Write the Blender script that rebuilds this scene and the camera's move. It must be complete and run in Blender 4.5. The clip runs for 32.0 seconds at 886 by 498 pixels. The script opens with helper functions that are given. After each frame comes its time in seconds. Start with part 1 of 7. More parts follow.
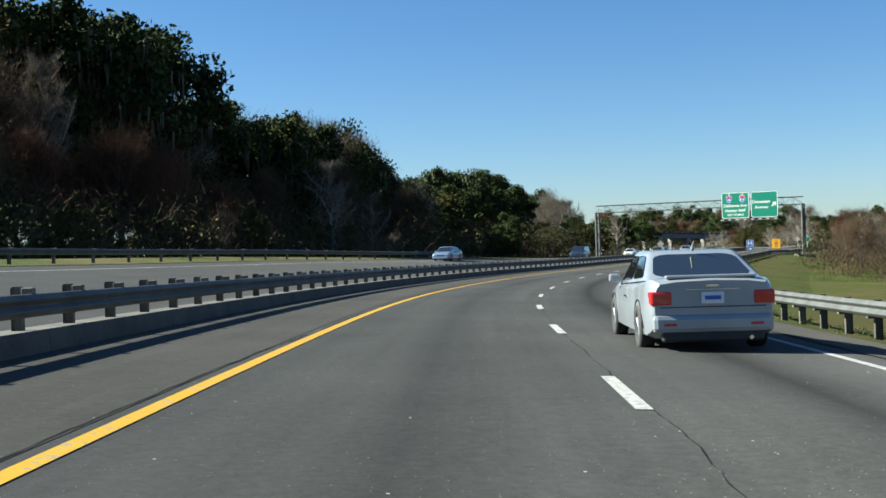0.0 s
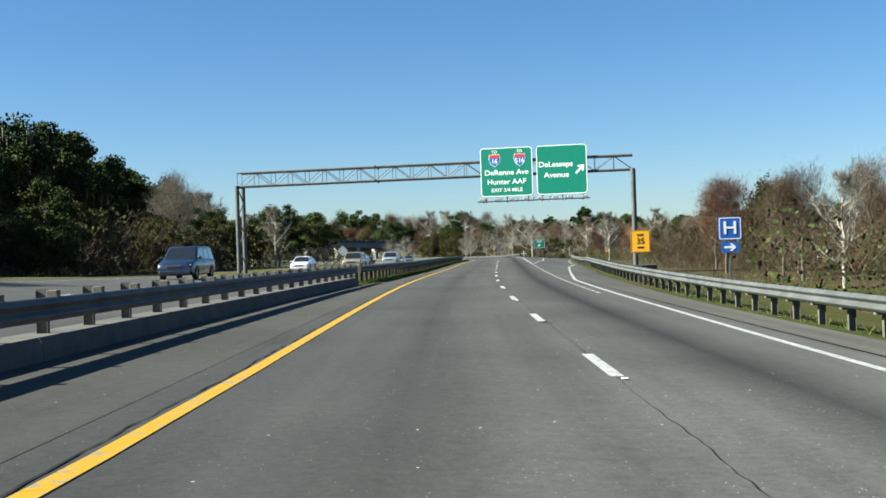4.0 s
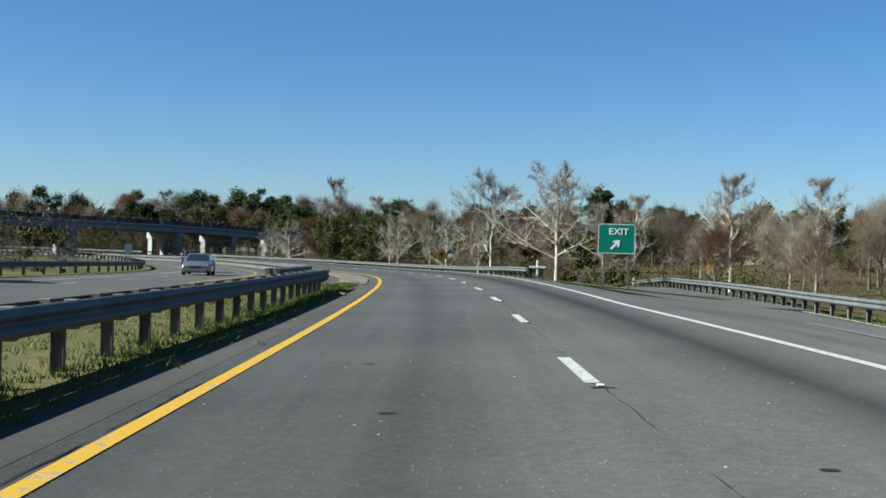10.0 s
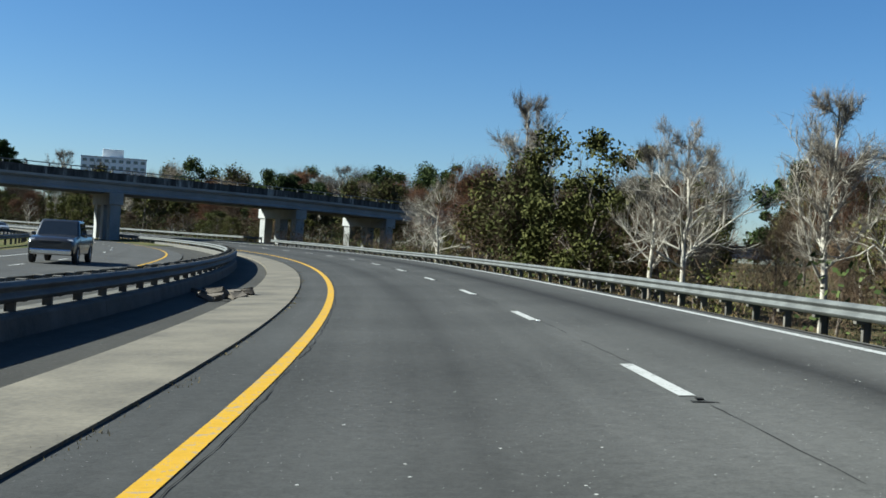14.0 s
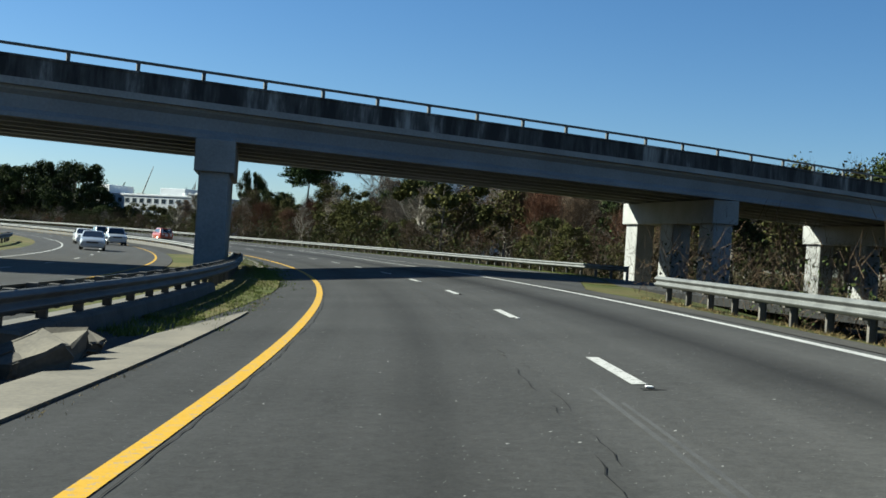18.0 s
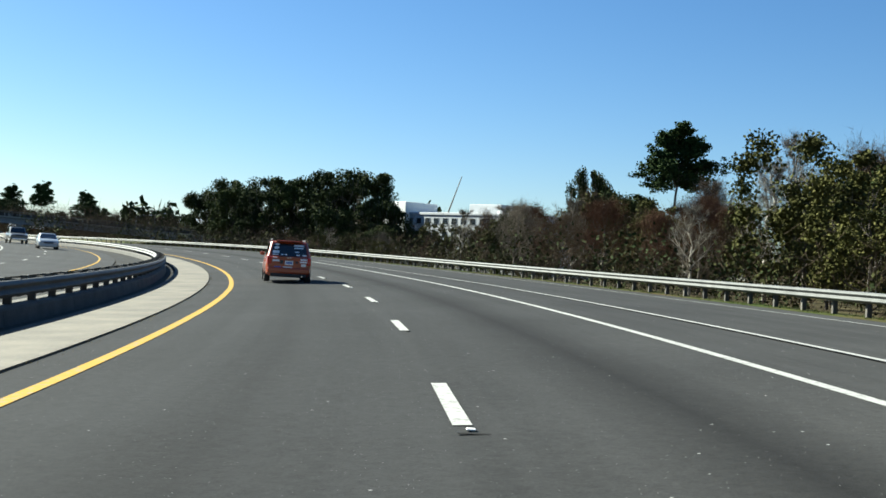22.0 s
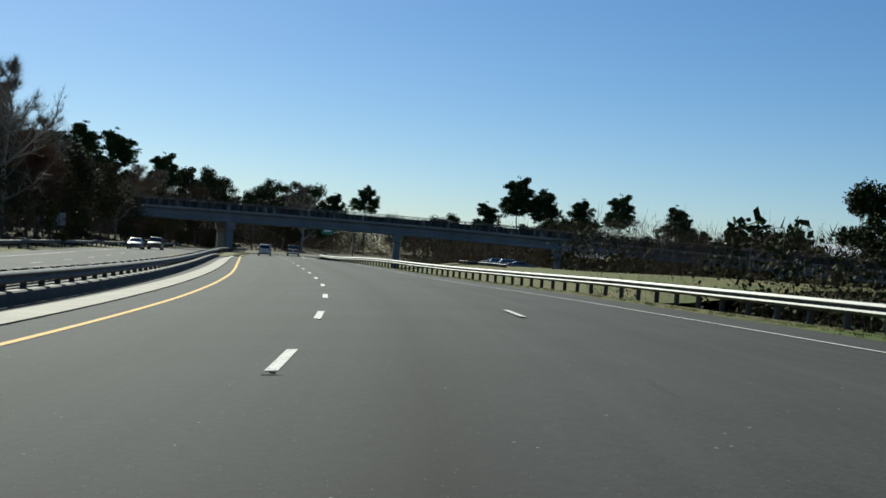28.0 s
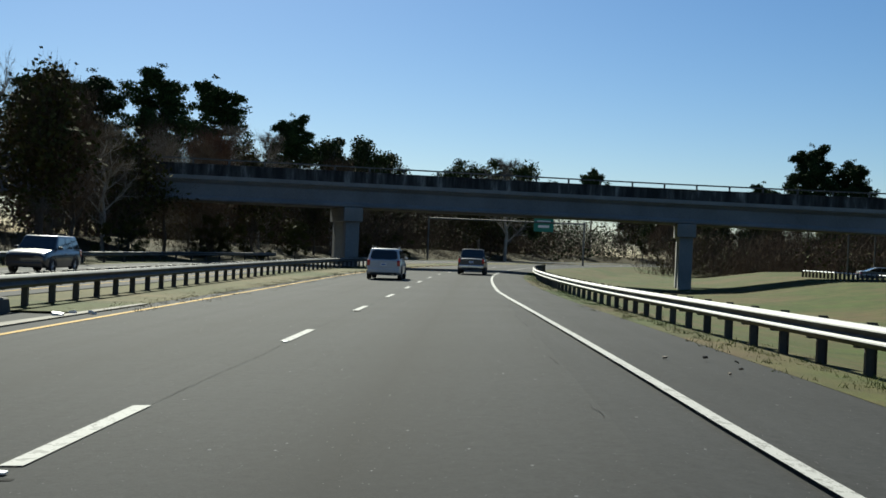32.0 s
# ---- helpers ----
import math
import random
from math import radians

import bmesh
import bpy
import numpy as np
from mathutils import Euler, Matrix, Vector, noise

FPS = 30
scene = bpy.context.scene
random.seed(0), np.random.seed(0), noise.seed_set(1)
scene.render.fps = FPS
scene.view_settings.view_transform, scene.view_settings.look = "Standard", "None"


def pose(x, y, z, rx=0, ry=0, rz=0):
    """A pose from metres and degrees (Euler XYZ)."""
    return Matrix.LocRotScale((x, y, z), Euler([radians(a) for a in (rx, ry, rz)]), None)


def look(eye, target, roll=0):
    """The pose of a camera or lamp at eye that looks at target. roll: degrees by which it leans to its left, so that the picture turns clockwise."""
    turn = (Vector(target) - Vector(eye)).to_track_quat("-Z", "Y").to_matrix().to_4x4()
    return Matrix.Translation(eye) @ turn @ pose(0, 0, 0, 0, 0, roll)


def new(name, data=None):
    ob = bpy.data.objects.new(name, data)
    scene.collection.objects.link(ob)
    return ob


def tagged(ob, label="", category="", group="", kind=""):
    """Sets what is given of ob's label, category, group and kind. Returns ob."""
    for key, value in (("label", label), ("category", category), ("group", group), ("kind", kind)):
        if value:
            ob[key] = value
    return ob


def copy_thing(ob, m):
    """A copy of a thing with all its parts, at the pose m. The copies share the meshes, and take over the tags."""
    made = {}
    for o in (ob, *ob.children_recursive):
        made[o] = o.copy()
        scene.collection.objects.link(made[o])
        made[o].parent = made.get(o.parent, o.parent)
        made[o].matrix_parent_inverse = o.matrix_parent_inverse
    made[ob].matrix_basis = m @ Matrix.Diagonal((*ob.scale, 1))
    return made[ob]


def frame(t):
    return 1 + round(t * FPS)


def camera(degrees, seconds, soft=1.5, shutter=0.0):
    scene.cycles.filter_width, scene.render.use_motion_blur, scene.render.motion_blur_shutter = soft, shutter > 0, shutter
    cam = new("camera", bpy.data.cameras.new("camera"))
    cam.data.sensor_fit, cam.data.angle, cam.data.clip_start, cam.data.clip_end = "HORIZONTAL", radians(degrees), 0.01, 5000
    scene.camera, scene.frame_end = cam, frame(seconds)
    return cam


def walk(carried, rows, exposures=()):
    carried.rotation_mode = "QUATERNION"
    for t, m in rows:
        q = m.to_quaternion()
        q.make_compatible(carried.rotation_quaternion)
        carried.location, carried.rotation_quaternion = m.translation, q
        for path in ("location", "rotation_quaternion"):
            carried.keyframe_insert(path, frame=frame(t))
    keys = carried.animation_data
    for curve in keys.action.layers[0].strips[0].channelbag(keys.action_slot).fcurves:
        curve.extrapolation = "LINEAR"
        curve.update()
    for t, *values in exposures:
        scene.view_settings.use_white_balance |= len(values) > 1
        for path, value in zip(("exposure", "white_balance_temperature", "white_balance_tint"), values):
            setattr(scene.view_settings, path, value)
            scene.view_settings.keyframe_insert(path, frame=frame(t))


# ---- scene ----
cam = camera(42.0, 32.0, soft=1.6)
PATH = [
    (0.0, (2.502, 0.697, 1.266), (2.5025, 2.6970, 1.2724), -1.68),
    (0.5, (2.623, 13.039, 1.163), (2.6826, 15.0383, 1.1656), -1.67),
    (1.0, (3.109, 25.377, 1.071), (3.2477, 27.3719, 1.0704), -1.94),
    (1.5, (4.090, 37.682, 0.987), (4.3011, 39.6711, 0.9901), -2.30),
    (2.0, (5.567, 49.928, 0.911), (5.8548, 51.9074, 0.9139), -2.40),
    (2.5, (7.538, 62.086, 0.839), (7.9084, 64.0510, 0.8388), -2.13),
    (3.0, (10.075, 74.116, 0.783), (10.5295, 76.0634, 0.7858), -1.98),
    (3.5, (13.090, 86.023, 0.741), (13.6179, 87.9521, 0.7499), -1.90),
    (4.0, (16.540, 97.816, 0.708), (17.1266, 99.7280, 0.7183), -1.84),
    (4.5, (20.227, 109.550, 0.671), (20.8453, 111.4516, 0.6856), -1.62),
    (5.0, (23.973, 121.288, 0.674), (24.6144, 123.1822, 0.6899), -1.27),
    (5.5, (27.818, 133.019, 0.698), (28.4798, 134.9065, 0.7147), -0.94),
    (6.0, (31.773, 144.740, 0.730), (32.4523, 146.6215, 0.7455), -0.62),
    (6.5, (35.819, 156.459, 0.760), (36.5066, 158.3369, 0.7709), -0.32),
    (7.0, (39.997, 168.146, 0.783), (40.6797, 170.0260, 0.7953), -0.08),
    (7.5, (44.381, 179.729, 0.813), (45.0587, 181.6111, 0.8244), 0.07),
    (8.0, (48.610, 191.349, 0.856), (49.2816, 193.2328, 0.8689), 0.51),
    (8.5, (52.859, 202.966, 0.911), (53.5265, 204.8510, 0.9271), 0.72),
    (9.0, (56.999, 214.650, 0.974), (57.6699, 216.5343, 0.9877), 1.23),
    (9.5, (61.162, 226.365, 1.006), (61.8402, 228.2464, 1.0212), 1.44),
    (10.0, (65.400, 238.098, 1.036), (66.0802, 239.9789, 1.0485), 1.51),
    (10.5, (69.583, 249.905, 1.055), (70.2563, 251.7877, 1.0667), 2.01),
    (11.0, (73.829, 261.756, 1.060), (74.4764, 263.6477, 1.0669), 2.34),
    (11.5, (77.730, 273.799, 1.042), (78.3508, 275.7000, 1.0508), 2.93),
    (12.0, (81.581, 285.920, 1.027), (82.1603, 287.8341, 1.0337), 3.28),
    (12.5, (85.166, 298.176, 0.986), (85.6891, 300.1063, 0.9851), 3.27),
    (13.0, (88.563, 310.533, 0.913), (89.0207, 312.4795, 0.9125), 3.33),
    (13.5, (91.349, 323.087, 0.796), (91.7336, 325.0496, 0.7893), 3.37),
    (14.0, (93.741, 335.759, 0.701), (94.0487, 337.7347, 0.6953), 3.27),
    (14.5, (95.503, 348.530, 0.622), (95.7279, 350.5176, 0.6211), 3.20),
    (15.0, (96.747, 361.346, 0.586), (96.8913, 363.3404, 0.5936), 3.29),
    (15.5, (97.463, 374.193, 0.583), (97.5293, 376.1918, 0.5949), 3.34),
    (16.0, (97.792, 387.060, 0.598), (97.7829, 389.0597, 0.6093), 3.39),
    (16.5, (97.622, 399.947, 0.614), (97.5387, 401.9447, 0.6207), 3.47),
    (17.0, (96.960, 412.851, 0.625), (96.7992, 414.8448, 0.6312), 3.61),
    (17.5, (95.798, 425.763, 0.620), (95.5537, 427.7486, 0.6284), 3.65),
    (18.0, (94.090, 438.678, 0.600), (93.7541, 440.6501, 0.6043), 3.70),
    (18.5, (91.727, 451.594, 0.609), (91.2965, 453.5474, 0.6150), 3.79),
    (19.0, (88.782, 464.376, 0.621), (88.2691, 466.3095, 0.6268), 3.34),
    (19.5, (85.328, 477.048, 0.578), (84.7516, 478.9631, 0.5814), 3.57),
    (20.0, (81.348, 489.600, 0.566), (80.6991, 491.4919, 0.5785), 3.88),
    (20.5, (76.849, 502.017, 0.589), (76.1368, 503.8867, 0.6048), 3.84),
    (21.0, (71.867, 514.289, 0.645), (71.1005, 516.1355, 0.6648), 3.78),
    (21.5, (66.452, 526.401, 0.730), (65.6264, 528.2224, 0.7518), 3.56),
    (22.0, (60.646, 538.310, 0.806), (59.7491, 540.0972, 0.8286), 3.50),
    (22.5, (54.436, 549.987, 0.878), (53.4611, 551.7332, 0.9006), 3.39),
    (23.0, (47.799, 561.411, 0.953), (46.7503, 563.1139, 0.9760), 3.38),
    (23.5, (40.531, 572.449, 1.035), (39.4108, 574.1058, 1.0638), 3.46),
    (24.0, (32.810, 583.184, 1.122), (31.6187, 584.7906, 1.1458), 3.54),
    (24.5, (24.673, 593.623, 1.212), (23.4087, 595.1730, 1.2340), 3.38),
    (25.0, (16.036, 603.667, 1.314), (14.7019, 605.1567, 1.3402), 3.51),
    (25.5, (6.940, 613.297, 1.430), (5.5404, 614.7257, 1.4594), 3.89),
    (26.0, (-2.575, 622.522, 1.560), (-4.0354, 623.8880, 1.5892), 3.67),
    (26.5, (-12.482, 631.338, 1.661), (-13.9973, 632.6431, 1.6882), 3.63),
    (27.0, (-22.753, 639.747, 1.737), (-24.3196, 640.9909, 1.7612), 3.71),
    (27.5, (-33.374, 647.740, 1.788), (-34.9874, 648.9208, 1.8088), 3.99),
    (28.0, (-44.322, 655.313, 1.811), (-45.9835, 656.4250, 1.8236), 3.92),
    (28.5, (-55.535, 662.512, 1.812), (-57.2405, 663.5556, 1.8305), 3.86),
    (29.0, (-66.948, 669.404, 1.797), (-68.6909, 670.3861, 1.8039), 3.90),
    (29.5, (-78.531, 676.026, 1.775), (-80.3017, 676.9564, 1.7821), 3.95),
    (30.0, (-90.302, 682.328, 1.774), (-92.1004, 683.2040, 1.7801), 3.76),
    (30.5, (-102.253, 688.303, 1.813), (-104.0726, 689.1338, 1.8189), 3.36),
    (31.0, (-114.315, 693.965, 1.820), (-116.1477, 694.7659, 1.8248), 3.12),
    (31.5, (-126.454, 699.432, 1.827), (-128.2903, 700.2235, 1.8288), 2.78),
    (32.0, (-138.644, 704.786, 1.867), (-140.4814, 705.5779, 1.8672), 2.40),
]
EXPOSURES = [(0.0, 2.15, 5400, 5), (4.0, 2.15, 5400, 5), (7.0, 2.1, 5350, 5), (8.0, 1.88, 5150, 5), (14.0, 1.85, 5150, 5), (18.0, 1.85, 5400, 4), (19.2, 2.1, 5500, 4), (20.2, 2.4, 5550, 4), (21.3, 2.3, 5500, 4), (22.2, 2.05, 5450, 4), (23.0, 1.95, 5400, 4), (26.0, 1.7, 5400, 4), (28.0, 1.42, 5450, 4), (32.0, 1.4, 5550, 5)]
walk(cam, [(t, look(eye, target, roll)) for t, eye, target, roll in PATH], EXPOSURES)

# ---------------------------------------------------------------- light
SUN_AZIMUTH, SUN_HEIGHT = 82.0, 34.0      # degrees to the left of +y, and above the horizon
world = bpy.data.worlds.new("sky")
scene.world = world
world.use_nodes = True
wn, wl = world.node_tree.nodes, world.node_tree.links
sky = wn.new("ShaderNodeTexSky")
sky.sky_type = "NISHITA"
sky.sun_disc = False
sky.sun_elevation = radians(SUN_HEIGHT)
sky.sun_rotation = radians(-SUN_AZIMUTH)
sky.altitude = 600.0
sky.air_density, sky.dust_density, sky.ozone_density = 1.0, 0.45, 2.6
wn["Background"].inputs["Strength"].default_value = 0.0265
deep = wn.new("ShaderNodeHueSaturation")
deep.inputs["Saturation"].default_value = 1.15
wl.new(sky.outputs["Color"], deep.inputs["Color"])
wl.new(deep.outputs["Color"], wn["Background"].inputs["Color"])
sun = new("sun", bpy.data.lights.new("sun", "SUN"))
sun.data.energy, sun.data.angle, sun.data.color = 5.0, radians(0.53), (1.0, 0.89, 0.66)
sa, sh = radians(SUN_AZIMUTH), radians(SUN_HEIGHT)
SUN_FROM = Vector((-math.sin(sa) * math.cos(sh), math.cos(sa) * math.cos(sh), math.sin(sh)))
sun.matrix_world = SUN_FROM.to_track_quat("Z", "Y").to_matrix().to_4x4()


# ---------------------------------------------------------------- materials
def material(name, rough=0.7, metal=0.0):
    m = bpy.data.materials.new(name)
    m.use_nodes = True
    b = m.node_tree.nodes["Principled BSDF"]
    b.inputs["Roughness"].default_value, b.inputs["Metallic"].default_value = rough, metal
    return m, m.node_tree.nodes, m.node_tree.links, b


def ramp(n, l, source, stops):
    r = n.new("ShaderNodeValToRGB")
    e = r.color_ramp.elements
    while len(e) < len(stops):
        e.new(0.5)
    for k, (p, c) in zip(e, stops):
        k.position, k.color = p, (*c, 1) if len(c) == 3 else c
    l.new(source, r.inputs["Fac"])
    return r.outputs["Color"]


def noise_node(n, l, scale, detail=4, vector=None, rough=0.55):
    t = n.new("ShaderNodeTexNoise")
    t.inputs["Scale"].default_value, t.inputs["Detail"].default_value, t.inputs["Roughness"].default_value = scale, detail, rough
    if vector is not None:
        l.new(vector, t.inputs["Vector"])
    return t.outputs["Fac"]


def mix(n, l, kind, fac, a, b):
    m = n.new("ShaderNodeMix")
    m.data_type, m.blend_type = "RGBA", kind
    for socket, value in ((m.inputs["Factor"], fac), (m.inputs["A"], a), (m.inputs["B"], b)):
        if isinstance(value, (int, float)):
            socket.default_value = value
        elif isinstance(value, tuple):
            socket.default_value = (*value, 1)
        else:
            l.new(value, socket)
    return m.outputs["Result"]


def math_node(n, l, op, a, b=None, clamp=False):
    m = n.new("ShaderNodeMath")
    m.operation, m.use_clamp = op, clamp
    for k, v in enumerate((a, b)):
        if v is None:
            continue
        if isinstance(v, (int, float)):
            m.inputs[k].default_value = v
        else:
            l.new(v, m.inputs[k])
    return m.outputs[0]


def bump(n, l, b, height, strength=0.3, dist=0.02):
    k = n.new("ShaderNodeBump")
    k.inputs["Strength"].default_value, k.inputs["Distance"].default_value = strength, dist
    l.new(height, k.inputs["Height"])
    l.new(k.outputs["Normal"], b.inputs["Normal"])


def surface(name, dark, light, scale=1.0, fine=30.0, rough=0.8, metal=0.0, relief=0.2, each=False, island=False):
    """A plain weathered surface: two scales of variation, grain relief."""
    m, n, l, b = material(name, rough, metal)
    co = n.new("ShaderNodeTexCoord").outputs["Object"]
    big, small = noise_node(n, l, scale, 5, co), noise_node(n, l, fine, 3, co)
    v = math_node(n, l, "ADD", math_node(n, l, "MULTIPLY", big, 0.65), math_node(n, l, "MULTIPLY", small, 0.35))
    c = ramp(n, l, v, [(0.3, dark), (0.7, light)])
    if each or island:
        src = n.new("ShaderNodeNewGeometry").outputs["Random Per Island"] if island else n.new("ShaderNodeObjectInfo").outputs["Random"]
        g = ramp(n, l, src, [(0.0, (0.62, 0.62, 0.62)), (1.0, (1.3, 1.3, 1.3))])
        c = mix(n, l, "MULTIPLY", 1.0, c, g)
    l.new(c, b.inputs["Base Color"])
    if relief:
        bump(n, l, b, small, relief)
    return m


def asphalt(name, dark, light, streak=True, speck=0.5):
    m, n, l, b = material(name, 0.9)
    b.inputs["Specular IOR Level"].default_value = 0.08
    b.inputs["Diffuse Roughness"].default_value = 1.0
    uv = n.new("ShaderNodeUVMap").outputs["UV"]
    sep = n.new("ShaderNodeSeparateXYZ")
    l.new(uv, sep.inputs[0])
    lat = sep.outputs["X"]
    co = n.new("ShaderNodeTexCoord").outputs["Object"]
    grain = noise_node(n, l, 38.0, 4, co, 0.8)
    patch = noise_node(n, l, 0.22, 6, co)
    mp = n.new("ShaderNodeMapping")
    mp.inputs["Scale"].default_value = (1.6, 0.035, 1)
    l.new(uv, mp.inputs["Vector"])
    along = noise_node(n, l, 1.0, 5, mp.outputs["Vector"])
    coarse = noise_node(n, l, 9.0, 5, co, 0.75)
    v = math_node(n, l, "ADD", math_node(n, l, "ADD", math_node(n, l, "MULTIPLY", patch, 0.22), math_node(n, l, "MULTIPLY", coarse, 0.26)), math_node(n, l, "ADD", math_node(n, l, "MULTIPLY", grain, 0.3), math_node(n, l, "MULTIPLY", along, 0.22)))
    c = ramp(n, l, v, [(0.36, dark), (0.64, light)])
    if streak:
        # oil streak down the middle of each lane, lighter wheel paths
        # the fast lane's (0.0) is deepened: weaker light at left put into the colour
        for centre, width, depth in ((3.75, 1.3, 0.8), (0.0, 1.1, 0.36), (7.8, 0.8, 0.12)):
            d = math_node(n, l, "ABSOLUTE", math_node(n, l, "SUBTRACT", lat, centre))
            f = math_node(n, l, "SUBTRACT", 1.0, math_node(n, l, "DIVIDE", d, width), True)
            f = math_node(n, l, "MULTIPLY", math_node(n, l, "MULTIPLY", f, f), math_node(n, l, "ADD", 0.55, along))
            c = mix(n, l, "MULTIPLY", math_node(n, l, "MULTIPLY", f, depth, True), c, (0.25, 0.25, 0.26))
    vor = n.new("ShaderNodeTexVoronoi")
    vor.inputs["Scale"].default_value = 26.0
    l.new(co, vor.inputs["Vector"])
    stone = math_node(n, l, "LESS_THAN", vor.outputs["Distance"], 0.13)
    rnd = n.new("ShaderNodeSeparateColor")
    l.new(vor.outputs["Color"], rnd.inputs[0])
    stone = math_node(n, l, "MULTIPLY", stone, math_node(n, l, "GREATER_THAN", rnd.outputs[0], 1 - 0.25 * speck))
    c = mix(n, l, "MIX", math_node(n, l, "MULTIPLY", stone, 0.6), c, (0.42, 0.41, 0.39))
    chips = n.new("ShaderNodeTexVoronoi")
    chips.inputs["Scale"].default_value = 4.5
    l.new(co, chips.inputs["Vector"])
    pick = n.new("ShaderNodeSeparateColor")
    l.new(chips.outputs["Color"], pick.inputs[0])
    chip = math_node(n, l, "MULTIPLY", math_node(n, l, "LESS_THAN", chips.outputs["Distance"], 0.055), math_node(n, l, "GREATER_THAN", pick.outputs[0], 0.72))
    c = mix(n, l, "MIX", math_node(n, l, "MULTIPLY", chip, 0.8), c, (0.5, 0.49, 0.46))
    l.new(c, b.inputs["Base Color"])
    bump(n, l, b, grain, 0.45, 0.01)
    return m


def marking(name, colour, wear):
    m, n, l, b = material(name, 0.85)
    b.inputs["Specular IOR Level"].default_value = 0.15
    co = n.new("ShaderNodeTexCoord").outputs["Object"]
    a, w = noise_node(n, l, 9.0, 5, co, 0.7), noise_node(n, l, 60.0, 3, co)
    c = ramp(n, l, a, [(0.25, tuple(0.72 * v for v in colour)), (0.7, colour)])
    worn = math_node(n, l, "GREATER_THAN", math_node(n, l, "ADD", math_node(n, l, "MULTIPLY", a, 0.8), math_node(n, l, "MULTIPLY", w, 0.2)), 1 - wear)
    c = mix(n, l, "MIX", math_node(n, l, "MULTIPLY", worn, 0.75), c, (0.13, 0.13, 0.125))
    l.new(c, b.inputs["Base Color"])
    return m


def plain(name, colour, rough=0.5, metal=0.0, coat=0.0):
    m, n, l, b = material(name, rough, metal)
    co = n.new("ShaderNodeTexCoord").outputs["Object"]
    a = noise_node(n, l, 3.0, 4, co)
    l.new(ramp(n, l, a, [(0.3, tuple(0.88 * v for v in colour)), (0.7, colour)]), b.inputs["Base Color"])
    b.inputs["Coat Weight"].default_value = coat
    return m


def grass_material(name, dark, light, dry):
    m, n, l, b = material(name, 0.95)
    b.inputs["Specular IOR Level"].default_value = 0.08
    co = n.new("ShaderNodeTexCoord").outputs["Object"]
    big, mid, small = noise_node(n, l, 0.09, 5, co), noise_node(n, l, 0.8, 4, co), noise_node(n, l, 14.0, 3, co)
    big = math_node(n, l, "ADD", math_node(n, l, "MULTIPLY", big, 0.6), math_node(n, l, "MULTIPLY", noise_node(n, l, 0.45, 6, co, 0.7), 0.4))
    v = math_node(n, l, "ADD", math_node(n, l, "MULTIPLY", mid, 0.5), math_node(n, l, "MULTIPLY", small, 0.5))
    c = ramp(n, l, v, [(0.3, dark), (0.7, light)])
    c = mix(n, l, "MIX", ramp(n, l, big, [(0.42, (0, 0, 0)), (0.62, (1, 1, 1))]), c, ramp(n, l, v, [(0.3, tuple(0.6 * k for k in dry)), (0.7, dry)]))
    l.new(c, b.inputs["Base Color"])
    bump(n, l, b, small, 0.6, 0.05)
    return m


def leaf_material(name, dark, light):
    m, n, l, b = material(name, 0.9)
    b.inputs["Specular IOR Level"].default_value = 0.06
    r = n.new("ShaderNodeNewGeometry").outputs["Random Per Island"]
    o = n.new("ShaderNodeObjectInfo").outputs["Random"]
    c = ramp(n, l, r, [(0.0, dark), (1.0, light)])
    c = mix(n, l, "MULTIPLY", 1.0, c, ramp(n, l, o, [(0.0, (0.7, 0.72, 0.7)), (1.0, (1.25, 1.2, 1.1))]))
    l.new(c, b.inputs["Base Color"])
    return m


ROAD = asphalt("asphalt", (0.027, 0.027, 0.026), (0.079, 0.078, 0.0745))
SHOULDER = asphalt("shoulder_asphalt", (0.03, 0.028, 0.025), (0.085, 0.081, 0.071), streak=False)
OPPOSITE = asphalt("opposite_asphalt", (0.05, 0.049, 0.046), (0.1, 0.097, 0.092), streak=False)
CONCRETE = surface("concrete", (0.03, 0.025, 0.017), (0.118, 0.102, 0.073), 0.9, 16, 0.9)
KERB = surface("kerb_concrete", (0.03, 0.028, 0.024), (0.09, 0.084, 0.07), 1.2, 18, 0.9)
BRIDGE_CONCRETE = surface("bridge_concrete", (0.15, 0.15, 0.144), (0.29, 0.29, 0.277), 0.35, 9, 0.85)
# Darker than the other bridge concrete: the girders' shade is put into their colour.
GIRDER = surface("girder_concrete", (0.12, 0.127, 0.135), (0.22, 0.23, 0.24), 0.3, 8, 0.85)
YELLOW = marking("yellow_marking", (0.34, 0.2, 0.008), 0.44)
WHITE = marking("white_marking", (0.33, 0.33, 0.32), 0.46)
GALVANISED = surface("galvanised_steel", (0.03, 0.032, 0.031), (0.1, 0.104, 0.1), 1.5, 40, 0.68, 0.05, 0.08)
POST_STEEL = surface("post_steel", (0.045, 0.04, 0.033), (0.13, 0.12, 0.1), 2.0, 30, 0.7, 0.1, 0.1, each=True)
SEAL = surface("crack_filler", (0.01, 0.01, 0.01), (0.025, 0.025, 0.025), 3.0, 30, 0.95)
SEAL.node_tree.nodes["Principled BSDF"].inputs["Specular IOR Level"].default_value = 0.05
TYRE_MARK = surface("tyre_mark", (0.012, 0.012, 0.012), (0.035, 0.035, 0.034), 3.0, 60, 0.85)
GRASS = grass_material("verge_grass", (0.018, 0.025, 0.006), (0.065, 0.075, 0.02), (0.11, 0.088, 0.04))
GREEN = grass_material("green_grass", (0.014, 0.022, 0.003), (0.05, 0.07, 0.01), (0.085, 0.062, 0.026))
FOREST_FLOOR = grass_material("forest_floor", (0.018, 0.018, 0.007), (0.055, 0.047, 0.021), (0.085, 0.066, 0.032))
